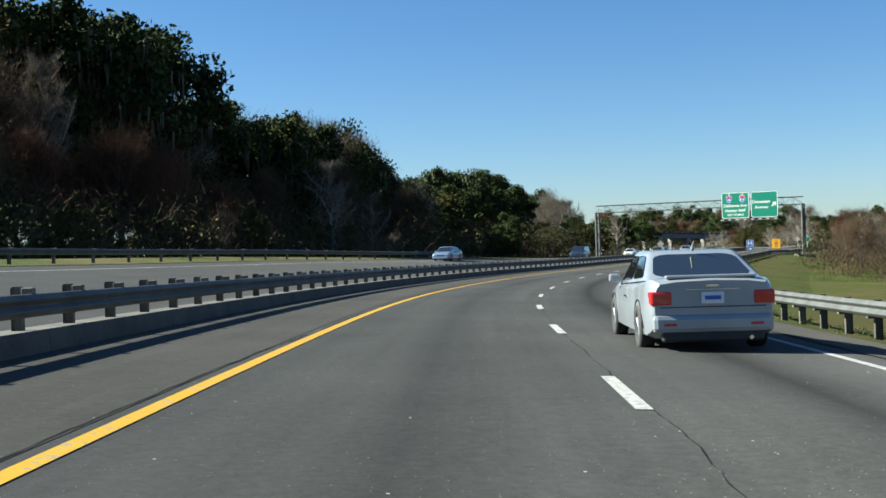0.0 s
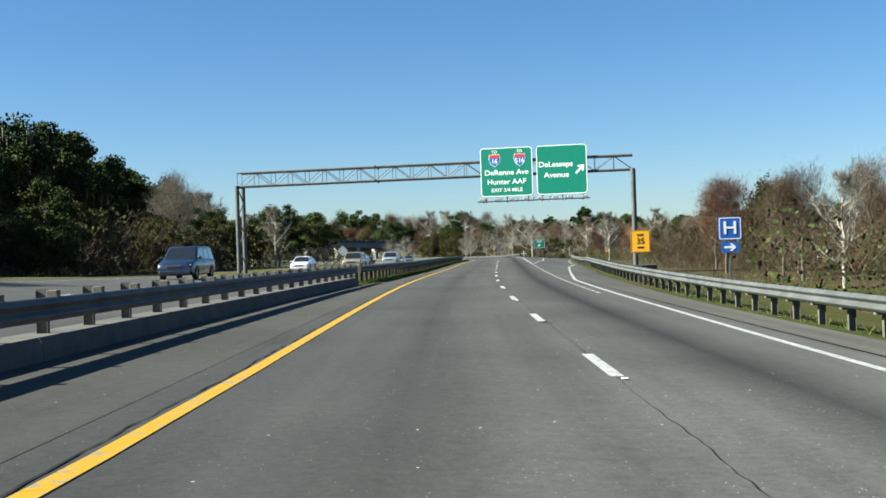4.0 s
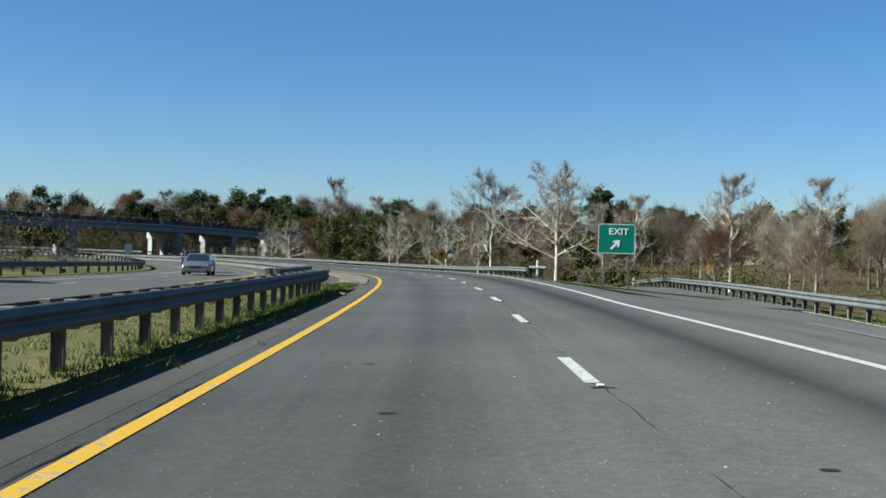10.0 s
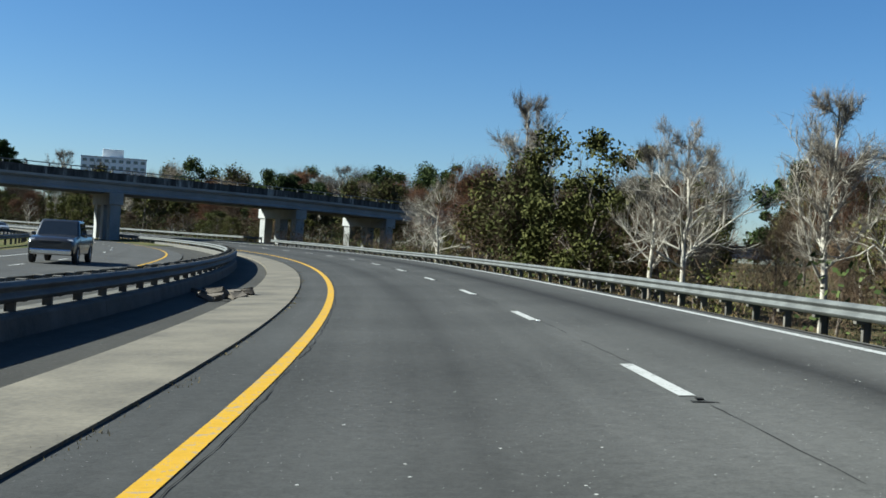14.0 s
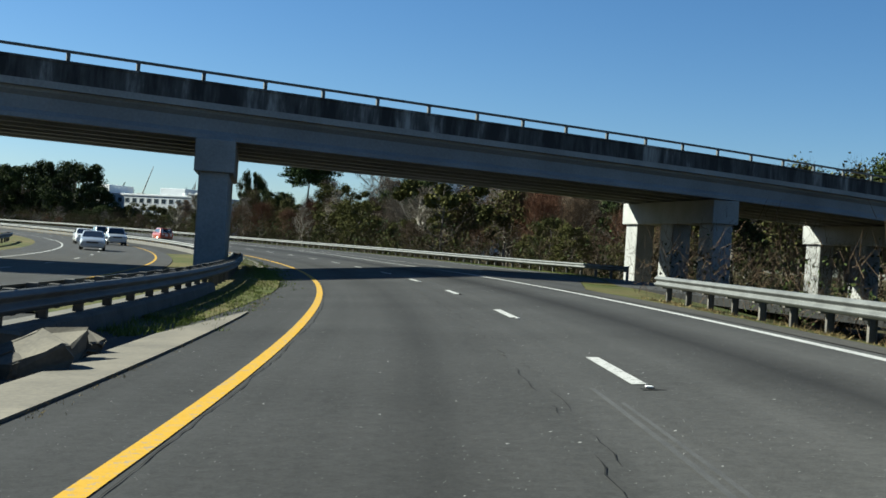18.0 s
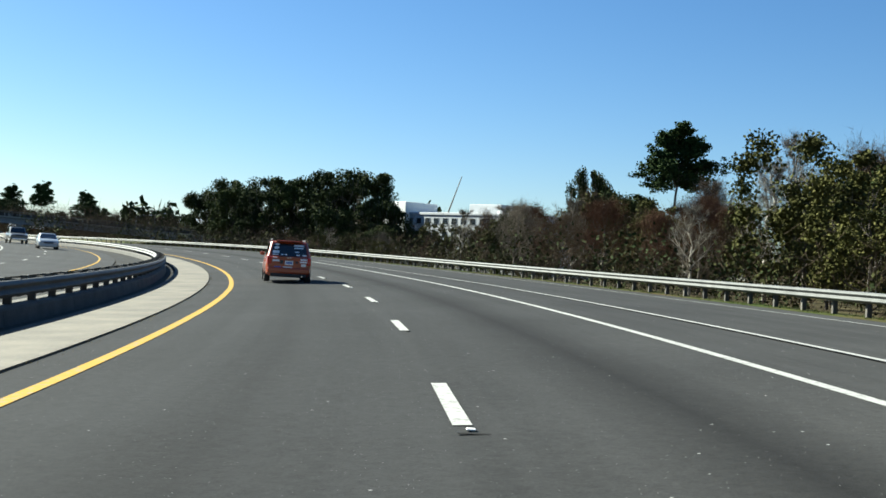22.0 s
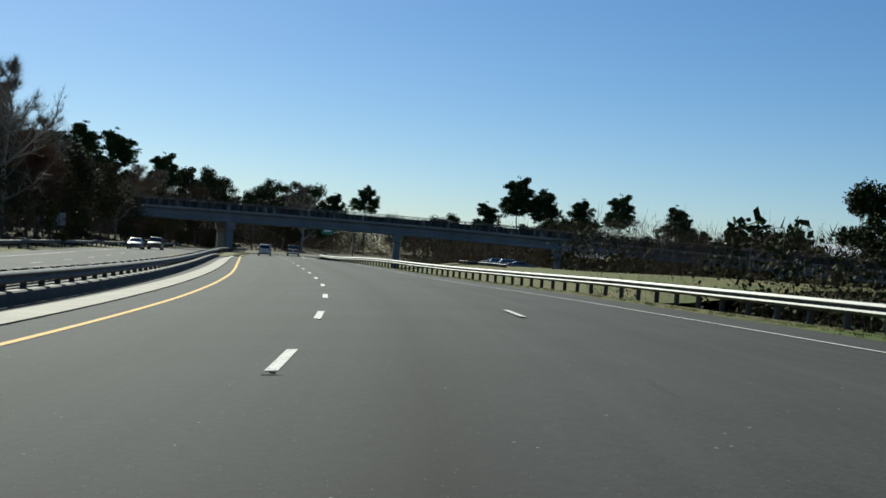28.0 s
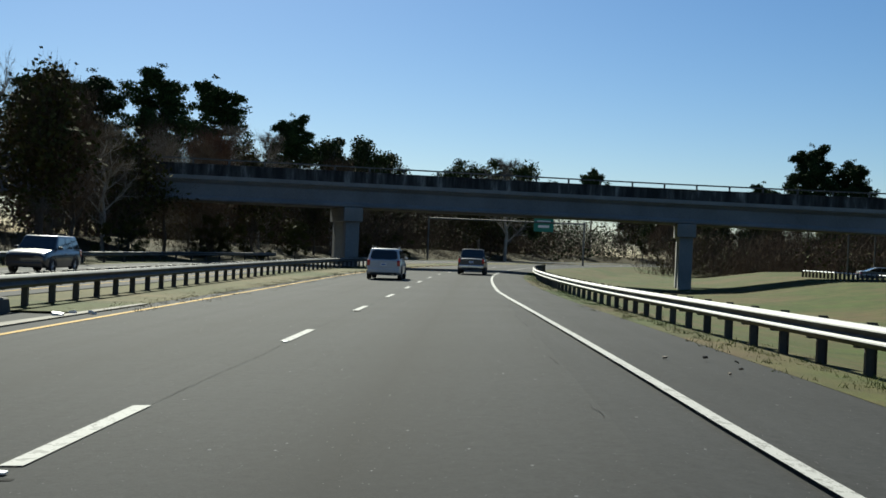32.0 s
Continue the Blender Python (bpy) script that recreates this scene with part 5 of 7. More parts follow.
def leafy_tree(seed, h, leaf, label, width=0.42, low=0.25, n=24000, moss=False, lobes=60, name="oak_tree", size=0.0092):
    rng = np.random.default_rng(seed)
    segs, tips = grow(rng, h * 0.85, width, low, 10, 0.6, depth=2, wob=0.02)
    cs, rs = [], []
    for i in range(lobes):
        z = low + (1 - low) * rng.uniform(0.1, 0.92)
        wide = width * math.sqrt(max(0.05, 1 - ((z - low) / (1 - low) * 1.6 - 0.6) ** 2)) * 1.1
        a, r = i * 2.4 + rng.uniform(-0.4, 0.4), wide * rng.uniform(0.35, 0.95)
        cs.append((r * math.cos(a) * h, r * math.sin(a) * h, z * h))
        rs.append(h * rng.uniform(0.035, 0.1))
    cs, rs = np.array(cs), np.array(rs)
    k = rng.integers(0, lobes, n)
    d = rand_dirs(rng, n)
    d[:, 2] *= 0.8
    c = cs[k] + d * (rs[k] * rng.uniform(0.15, 1.35, n))[:, None]
    c[:, 2] = np.minimum(c[:, 2], h)
    v, f = leaf_quads(rng, c, h * size)
    extra = None
    if moss:
        m = 420
        kk = rng.integers(0, lobes, m)
        dd = rand_dirs(rng, m)
        p = cs[kk] + dd * rs[kk][:, None] * 0.95
        q = p + np.c_[rng.normal(size=(m, 2)) * 0.06, -rng.uniform(0.5, 1.9, m)] * h * 0.06
        mv, mf = spikes(p, q, h * 0.006)
        extra = mesh_from("hanging_moss", mv, mf, MOSS)
    return tree_thing(name, label, "tree", limbs_mesh("trunk", segs, BARK, 6), mesh_from("crown", v, f, leaf), extra)


def pine_tree(seed, h, label, low=0.6):
    rng = np.random.default_rng(seed)
    segs, tips = grow(rng, h, 0.27, low, 15, 0.3, trunk_r=h * 0.012, depth=3, wob=0.014)
    tp = np.array([t[0] for t in tips])
    tp = np.r_[tp, [[0, 0, h * 0.97]]]
    n = 26000
    k = rng.integers(0, len(tp), n)
    d = rand_dirs(rng, n)
    d[:, 2] *= 0.5
    c = tp[k] + d * (h * 0.03 * rng.uniform(0.2, 1.3, n))[:, None]
    v, f = leaf_quads(rng, c, h * 0.0058)
    return tree_thing("pine_tree", label, "tree", limbs_mesh("trunk", segs, BARK, 6), mesh_from("crown", v, f, PINE_LEAF))


PROTO = {
    "oak": [leafy_tree(11, 15, OAK_LEAF, "dark evergreen live oak with a broad crown"), leafy_tree(12, 15, OAK_LEAF, "dark evergreen live oak with an uneven crown", 0.36, 0.15), leafy_tree(13, 15, OAK_LEAF, "dense dark evergreen tree down to the ground", 0.3, 0.06, name="evergreen_tree")],
    "moss": [leafy_tree(21, 18, OAK_LEAF, "live oak hung with grey Spanish moss", 0.46, 0.22, 27000, True, 66, "mossy_oak"), leafy_tree(22, 18, OAK_LEAF, "tall live oak hung with grey Spanish moss", 0.36, 0.25, 24000, True, 58, "mossy_oak")],
    "russet": [thicket_tree(56, 16, RED_TWIG, "leafless russet-brown winter tree with dense fine twigs", 11000, 0.36, name="russet_tree"), thicket_tree(57, 16, BROWN_TWIG, "tall leafless dark brown winter tree", 10000, 0.3)],
    "olive": [leafy_tree(31, 10, OLIVE_LEAF, "olive-green bushy evergreen among bare trees", 0.34, 0.05, 17000, name="olive_evergreen"), leafy_tree(32, 10, OLIVE_LEAF, "olive-green rounded bushy evergreen tree", 0.4, 0.05, 17000, name="olive_evergreen")],
    "pine": [pine_tree(41, 24, "tall pine with a flat dark crown on a bare trunk"), pine_tree(42, 24, "tall pine with tufted dark crown", 0.5)],
    "brown": [thicket_tree(51, 16, BROWN_TWIG, "leafless brown winter tree with dense twigs"), thicket_tree(52, 16, BROWN_TWIG, "leafless brown winter tree with some olive leaves", 8500, 0.3, OLIVE_LEAF, "half_leafy_tree"), thicket_tree(53, 16, RED_TWIG, "leafless russet-brown winter tree", name="russet_tree"), thicket_tree(54, 16, BROWN_TWIG, "slender leafless brown winter tree", 7500, 0.24, name="slender_tree")],
    "grey": [thicket_tree(55, 14, GREY_TWIG, "leafless pale grey winter tree", 6500, 0.3, name="grey_tree"), bare_tree(61, 14, PALE_BARK, GREY_TWIG, "bare tree with pale upright limbs", 14, 0.28, 0.2, 5)],
    "sycamore": [bare_tree(71, 10, PALE_BARK, GREY_TWIG, "bare sycamore with white bark and spreading limbs", 15, 0.42, 0.22, 5, 0.75, tw=0.007), bare_tree(72, 10, PALE_BARK, GREY_TWIG, "bare sycamore with white bark and a forked trunk", 13, 0.46, 0.15, 5, 0.6, tw=0.007), bare_tree(73, 10, PALE_BARK, GREY_TWIG, "slim bare sycamore with white bark", 14, 0.3, 0.25, 5, 1.0, tw=0.007)],
    "shrub": [thicket_tree(81, 4, BROWN_TWIG, "low brown leafless thicket shrub", 3200, 0.55, name="leafless_shrub"), thicket_tree(82, 4, RED_TWIG, "low russet leafless thicket shrub", 3000, 0.6, name="russet_shrub"), leafy_tree(83, 4, OLIVE_LEAF, "low bushy olive-green evergreen shrub", 0.55, 0.02, 6000, False, 14, "evergreen_shrub", 0.018), thicket_tree(84, 4, GREY_TWIG, "low grey leafless thicket shrub", 2600, 0.55, name="grey_shrub")],
}


def true_height(ob, h):
    """Shrinks or stretches a tree evenly so that its top stands h over its base."""
    top = max(max(v.co.z for v in c.data.vertices) for c in ob.children)
    for c in ob.children:
        c.data.transform(Matrix.Scale(h / top, 4))


NOMINAL = {"oak": 15, "moss": 18, "olive": 10, "pine": 24, "brown": 16, "russet": 16, "grey": 14, "sycamore": 10, "shrub": 4}
for kind_name, kind_trees in PROTO.items():
    for one_tree in kind_trees:
        true_height(one_tree, NOMINAL[kind_name])
PLACED = set()
TREE_RNG = random.Random(5)


def plant_at(kind, x, y, h, which=None, turn=None, wide=1.0, sink=0.1):
    k = TREE_RNG.randrange(len(PROTO[kind])) if which is None else which
    proto = PROTO[kind][k]
    g = float(ground_height(x, y)[0])
    s = h / NOMINAL[kind]
    m = pose(x, y, g - sink, 0, 0, TREE_RNG.uniform(0, 360) if turn is None else turn) @ Matrix.Diagonal((s * wide, s * wide, s, 1))
    if (kind, k) in PLACED:
        return copy_thing(proto, m @ Matrix.Diagonal((1 / proto.scale.x, 1 / proto.scale.y, 1 / proto.scale.z, 1)))
    PLACED.add((kind, k))
    proto.matrix_basis = m
    return proto


def plant(kind, s, lat, h, **more):
    p = at_road(s, lat)[0]
    return plant_at(kind, p[0], p[1], h, **more)


def wood(s0, s1, lat0, lat1, n, kinds, h0, h1, wide=1.0):
    """A stand of trees over a stretch beside the road, the front rows fuller."""
    for i in range(n):
        s = s0 + (s1 - s0) * (i + TREE_RNG.random()) / n
        f = TREE_RNG.random() ** 1.5
        plant(TREE_RNG.choice(kinds), s, lat0 + (lat1 - lat0) * f, TREE_RNG.uniform(h0, h1), wide=wide)


def stand(x0, y0, x1, y1, deep, n, kinds, h0, h1, wide=1.0):
    """A belt of trees along a line in plan, deep metres thick to its left."""
    d = Vector((x1 - x0, y1 - y0)).normalized()
    for i in range(n):
        f, o = (i + TREE_RNG.random()) / n, TREE_RNG.random() * deep
        plant_at(TREE_RNG.choice(kinds), x0 + (x1 - x0) * f - d.y * o, y0 + (y1 - y0) * f + d.x * o, TREE_RNG.uniform(h0, h1), wide=wide)


# tall wood beside the opposite carriageway at the start
wood(60, 205, -60, -70, 34, ["russet", "brown", "russet", "moss", "russet", "brown"], 20.5, 28.5)
wood(70, 215, -70, -90, 22, ["russet", "brown", "moss", "russet"], 24, 31)
wood(50, 190, -46, -58, 28, ["russet", "grey", "russet", "brown"], 11, 17)
wood(30, 190, -34, -45, 31, ["olive", "shrub", "shrub", "shrub"], 3, 6)
plant("sycamore", 100, -56, 24, which=2, wide=0.7)
plant("sycamore", 167, -56, 25, which=2, wide=0.6)
plant("sycamore", 128, -56, 20, which=0, wide=0.6)
wood(195, 225, -52, -66, 6, ["brown", "oak", "olive"], 14, 17)
wood(222, 268, -52, -70, 11, ["moss", "oak", "moss"], 17.5, 20.5)
wood(180, 290, -34, -46, 17, ["oak", "olive", "brown"], 5, 9)
plant("grey", 262, -30, 9.5, which=1)
wood(296, 345, -34, -48, 9, ["oak", "grey", "brown"], 8, 11)
plant("oak", 292, -29.5, 9.2, which=0, wide=1.25)
plant("oak", 276, -32.0, 10.0, which=1, wide=1.1)
wood(300, 420, -55, -110, 30, ["brown", "grey", "brown", "grey", "oak"], 18, 22.5)
wood(300, 335, -22, -27, 6, ["shrub"], 1.5, 3)
# right of the road before the exit
wood(118, 205, 20, 34, 16, ["brown", "brown", "shrub", "brown", "grey"], 6, 9.5)
wood(110, 210, 34, 70, 23, ["brown", "brown", "oak", "grey"], 8, 12)
wood(60, 120, 34, 60, 10, ["brown", "shrub", "grey"], 5, 8)
wood(-40, 80, 48, 90, 20, ["brown", "grey", "oak"], 8, 13)
wood(200, 262, 22, 42, 14, ["shrub", "shrub", "brown"], 3, 5)
wood(262, 330, 30, 50, 14, ["shrub", "brown", "olive"], 3.5, 6.5)
wood(262, 420, 52, 110, 34, ["brown", "oak", "grey", "brown", "grey"], 9, 13)
stand(152, 411, 302, 471, 60, 26, ["oak", "oak", "brown", "pine"], 12, 16)
plant_at("oak", 186.5, 431.7, 11, which=2)
# along the outside of the bend
plant("sycamore", 329, 11.4, 9.6, which=0, wide=1.25)
plant("sycamore", 353.4, 11.8, 11.4, which=0, wide=1.1)
plant("sycamore", 366, 14.0, 8.0, which=2)
plant("sycamore", 375, 13.0, 8.6, which=1)
plant("sycamore", 385, 14.0, 9.0, which=2)
plant("sycamore", 396, 13.2, 9.0, which=0)
plant("sycamore", 405, 15.0, 9.2, which=2)
plant("sycamore", 444.4, 21.0, 17.8, which=2, wide=0.85)
plant("sycamore", 478, 24.0, 9.0, which=0)
plant("sycamore", 452, 15.5, 9.6, which=1, wide=1.15)
wood(406, 442, 13.5, 26, 13, ["olive", "brown", "brown", "brown"], 8, 11)
wood(335, 410, 17, 30, 17, ["brown", "shrub", "grey"], 3.5, 6.5)
wood(335, 440, 30, 75, 34, ["brown", "grey", "brown", "grey"], 8, 12.5)
wood(436, 480, 22, 50, 10, ["brown", "grey", "olive", "shrub"], 4, 8)
# beyond the first bridge
stand(100, 592, 215, 612, 60, 35, ["brown", "grey", "brown", "oak", "pine"], 14, 18.5)

stand(20, 716, 210, 650, 50, 32, ["brown", "grey", "russet", "oak"], 24, 28)
wood(520, 600, 24, 40, 18, ["shrub", "brown", "shrub", "olive"], 4, 7)
wood(560, 640, 32, 56, 22, ["brown", "brown", "shrub", "olive", "grey"], 8.5, 12)
wood(640, 700, 36, 56, 16, ["brown", "brown", "olive", "grey"], 7.5, 10.5)
wood(560, 650, 56, 110, 30, ["brown", "brown", "grey", "grey", "oak"], 14.5, 18)
wood(650, 735, 56, 110, 26, ["brown", "brown", "grey", "oak"], 11, 14)
wood(690, 760, 30, 60, 15, ["shrub", "brown", "olive"], 3.5, 5.5)
wood(700, 780, 62, 100, 17, ["brown", "oak", "grey", "moss"], 6, 9)
plant_at("pine", 6.1, 735.2, 29, which=0, wide=1.15)
plant_at("moss", -6, 726, 20, which=1, wide=0.5)
plant_at("grey", 14, 728, 19, which=1)
plant_at("grey", 50, 712, 11, which=1)
plant_at("brown", 16, 726, 20, which=0)
# the big oaks beyond the merge
for x, y, h in ((-76, 766, 22.5), (-88, 774, 22.5), (-100, 777, 21), (-112, 783, 21.5), (-126, 786, 21), (-138, 790, 18.5), (-68, 764, 16), (-96, 790, 20), (-106, 772, 17), (-120, 778, 18)):
    plant_at("moss", x, y, h)
stand(-28, 764, -74, 752, -16, 13, ["oak", "oak", "olive"], 8.5, 11)
stand(-255, 900, -425, 945, -40, 26, ["oak", "brown", "grey", "oak"], 13, 18)
stand(-70, 748, -170, 790, -12, 17, ["shrub", "olive", "brown"], 3, 6)
# opposite side of the bend, far off on the left
wood(420, 560, -80, -150, 34, ["oak", "brown", "brown", "grey", "grey"], 22, 27)
wood(560, 760, -60, -130, 34, ["oak", "brown", "brown", "moss"], 13, 18)
# wood beside the opposite carriageway at the end
wood(775, 1010, -25, -31, 34, ["brown", "brown", "brown", "grey"], 10, 14)
wood(780, 1010, -31, -60, 42, ["brown", "brown", "grey", "brown", "brown"], 14, 17.5)
wood(778, 1000, -22.5, -25, 24, ["shrub", "shrub", "shrub", "olive"], 2.5, 5)
for x, y, h in ((-311, 733, 27), (-316, 742, 26.5), (-300, 722, 24), (-290, 715, 23), (-322, 756, 22)):
    plant_at("pine", x, y, h)
for x, y, h in ((-330, 768, 20), (-338, 776, 18)):
    plant_at("moss", x, y, h)
plant("grey", 838, -27, 19.5, which=1)
plant("grey", 846, -29, 18, which=1)
plant("grey", 857, -27, 15.5, which=1)
# beyond the second bridge, right of the road
for x, y, h in ((-360, 896, 33), (-352, 902, 29), (-330, 900, 25), (-318, 905, 27), (-300, 912, 24), (-290, 905, 20), (-372, 892, 24), (-427, 875, 26), (-440, 868, 23)):
    plant_at("pine", x, y, h)
stand(-300, 860, -470, 900, -30, 23, ["oak", "brown", "moss"], 13, 19)
stand(-120, 850, -300, 905, -40, 26, ["brown", "oak", "grey"], 8, 12)
stand(-330, 800, -480, 880, 40, 31, ["brown", "oak", "grey"], 15, 23)
# the tallest trees of the wood at the start
wood(102, 136, -66, -72, 10, ["russet", "brown", "moss", "russet"], 31, 34)


def far_woods():
    """The wooded skyline all round, as one mass of twiggy and leafy crowns."""
    rng = np.random.default_rng(9)
    vs, fs, idx, base = [], [], [], 0
    n = 1500
    ang = rng.uniform(0, math.tau, n)
    rad = rng.uniform(430, 900, n)
    cx, cy = 20 + np.cos(ang) * rad * 0.85, 400 + np.sin(ang) * rad
    s, lat = nearest(cx, cy)
    keep = np.abs(lat) > 95
    for x, y in zip(cx[keep], cy[keep]):
        h = rng.uniform(13, 20) * (1.0 if rng.random() < 0.9 else 1.3)
        m = 150
        d = rand_dirs(rng, m)
        c = np.array([x, y, -1.5 + h * 0.58]) + d * np.array([h * 0.33, h * 0.33, h * 0.42]) * rng.uniform(0.4, 1.05, (m, 1))
        if rng.random() < 0.6:
            q = c + (d * 0.6 + rng.normal(size=(m, 3)) * 0.4 + (0, 0, 0.5)) * h * 0.13
            v, f = spikes(c, q, h * 0.018)
            f = np.c_[f, f[:, 2]]
            k = 0 if rng.random() < 0.7 else 1
        else:
            v, f = leaf_quads(rng, c, h * 0.07)
            k = 2
        vs.append(v)
        fs += [tuple(dict.fromkeys(t)) for t in (f + base).tolist()]
        idx += [k] * len(f)
        base += len(v)
    me = mesh_from("far_woods", np.concatenate(vs), fs, [BROWN_TWIG, GREY_TWIG, OAK_LEAF], False, idx)
    tagged(new("far_woods", me), "distant winter woods of brown and evergreen trees", "woods", "", "stuff")


far_woods()


def undergrowth(name, label, s0, s1, lat0, lat1, n, h0, h1, seed, leafy=0.5, dens=170):
    """A thicket of twigs and evergreen leaves along a wood's edge, one tangled mass."""
    rng = np.random.default_rng(seed)
    s, lat, h = rng.uniform(s0, s1, n), lat0 + (lat1 - lat0) * rng.random(n), rng.uniform(h0, h1, n)
    p = at_road(s, lat)
    p[:, 2] = ground_height(p[:, 0], p[:, 1]) - 0.1
    vs, fs, idx, base = [], [], [], 0
    for c, hh in zip(p, h):
        d = rand_dirs(rng, dens)
        q = c + (d * (0.62, 0.62, 0.5) + (0, 0, 0.5)) * hh * rng.uniform(0.35, 1.0, (dens, 1)) ** 0.5
        if rng.random() < leafy:
            v, f = leaf_quads(rng, q, hh * 0.024)
            k = 1 if rng.random() < 0.6 else 2
        else:
            w = rng.normal(size=(dens, 3)) * 0.5 + (0, 0, 0.8)
            v, f = spikes(q, q + w * hh * 0.16, hh * 0.0028)
            k = 0
        vs.append(v)
        fs += (f + base).tolist()
        idx += [k] * len(f)
        base += len(v)
    tagged(new(name, mesh_from(name, np.concatenate(vs), fs, [BROWN_TWIG, OAK_LEAF, OLIVE_LEAF], False, idx)), label, "undergrowth", "", "stuff")


undergrowth("undergrowth", "dark tangled undergrowth at the foot of the tall wood", 20, 300, -32, -62, 560, 3, 8, 1, 0.35)
undergrowth("undergrowth", "brown undergrowth beside the exit slip road", 100, 420, 24, 60, 420, 2, 4.5, 2, 0.3)
undergrowth("undergrowth", "dense brown thicket on the bank before the exit", 112, 235, 17, 40, 260, 2.5, 5.5, 12, 0.1)
undergrowth("undergrowth", "brown and green brush behind the guardrail of the bend", 330, 500, 11, 36, 330, 1.5, 4.0, 3, 0.35)
undergrowth("undergrowth", "brown brush below the merging lane", 515, 790, 22, 60, 620, 2.5, 6.5, 4, 0.3)
undergrowth("undergrowth", "dark brush along the wood beside the opposite carriageway", 700, 1010, -23, -48, 560, 2.5, 7, 5, 0.2)
undergrowth("undergrowth", "brown brush across the bend on the far side", 290, 700, -26, -120, 560, 3, 7, 6, 0.4)
undergrowth("undergrowth", "dark woodland edge beyond the second bridge", 880, 1180, 48, 140, 520, 6, 13, 7, 0.12, 260)
undergrowth("undergrowth", "dark woodland edge where the road bends away", 960, 1190, -22, -80, 420, 6, 14, 8, 0.12, 260)
undergrowth("undergrowth", "dark woodland edge across the end of the view", 1010, 1190, 12, 60, 380, 5, 11, 9, 0.12, 260)


# ---------------------------------------------------------------- vehicles
def paint(name, colour, metal=0.0, rough=0.28):
    m, n, l, b = material(name, rough, metal)
    co = n.new("ShaderNodeTexCoord").outputs["Object"]
    a = noise_node(n, l, 2.2, 5, co)
    l.new(ramp(n, l, a, [(0.25, tuple(0.85 * v for v in colour)), (0.75, colour)]), b.inputs["Base Color"])
    l.new(ramp(n, l, a, [(0.3, (rough,) * 3), (0.8, (rough + 0.14,) * 3)]), b.inputs["Roughness"])
    b.inputs["Coat Weight"].default_value, b.inputs["Coat Roughness"].default_value = 0.8, 0.06
    return m


PAINT = {
    "silver": paint("silver_paint", (0.27, 0.295, 0.325), 0.3), "orange": paint("orange_paint", (0.3, 0.045, 0.007), 0.1),
    "white": paint("white_paint", (0.5, 0.505, 0.51)), "black": paint("black_paint", (0.012, 0.012, 0.014)),
    "dark_blue": paint("dark_blue_paint", (0.012, 0.02, 0.045), 0.2), "tan": paint("tan_paint", (0.25, 0.215, 0.145), 0.3),
    "blue_grey": paint("blue_grey_paint", (0.14, 0.2, 0.29), 0.3), "grey": paint("grey_paint", (0.1, 0.105, 0.11), 0.3), "red": paint("red_paint", (0.32, 0.02, 0.015)),
}
# length, width, belt height, roof height, hood front and rear heights, tail height, cabin base front and rear, roof front and rear, wheel radius, ground clearance
SHAPES = {
    "sedan": (4.82, 1.82, 0.92, 1.45, 0.72, 0.93, 1.04, 1.2, -1.85, 0.3, -0.85, 0.33, 0.19),
    "wagon": (4.47, 1.76, 1.0, 1.6, 0.86, 1.02, 1.0, 1.05, -2.13, 0.45, -1.72, 0.33, 0.24),
    "suv": (4.65, 1.86, 1.06, 1.69, 0.9, 1.06, 1.06, 1.1, -2.2, 0.5, -1.8, 0.36, 0.27),
    "van": (5.0, 1.95, 1.08, 1.77, 0.85, 1.05, 1.08, 1.5, -2.38, 0.7, -2.1, 0.34, 0.24),
    "pickup": (5.6, 1.95, 1.15, 1.85, 1.05, 1.18, 1.15, 1.35, -1.0, 0.75, -0.75, 0.39, 0.36),
}


def wheel_meshes(r, w=0.22):
    prof = [(r * 0.62, -w / 2), (r * 0.93, -w / 2), (r, -w * 0.32), (r, w * 0.32), (r * 0.93, w / 2), (r * 0.62, w / 2)]
    n = 24
    v = [(x, q * math.cos(k * math.tau / n), q * math.sin(k * math.tau / n)) for k in range(n) for q, x in prof]
    f = [(k * 6 + j, k * 6 + (j + 1) % 6, ((k + 1) % n) * 6 + (j + 1) % 6, ((k + 1) % n) * 6 + j) for k in range(n) for j in range(6)]
    tyre = mesh_from("wheel", v, f, RUBBER, True)
    bm = bmesh.new()
    tube_bm(bm, (-w * 0.3, 0, 0), (w * 0.22, 0, 0), r * 0.62, r * 0.62, 20)
    tube_bm(bm, (w * 0.2, 0, 0), (w * 0.42, 0, 0), r * 0.14, r * 0.12, 10)
    for k in range(5):
        a = k * math.tau / 5
        tube_bm(bm, (w * 0.3, 0, 0), (w * 0.36, r * 0.62 * math.cos(a), r * 0.62 * math.sin(a)), r * 0.11, r * 0.07, 5)
    me = bpy.data.meshes.new("rim")
    bm.to_mesh(me)
    bm.free()
    me.materials.append(ALLOY)
    return tyre, me


WHEELS = {}


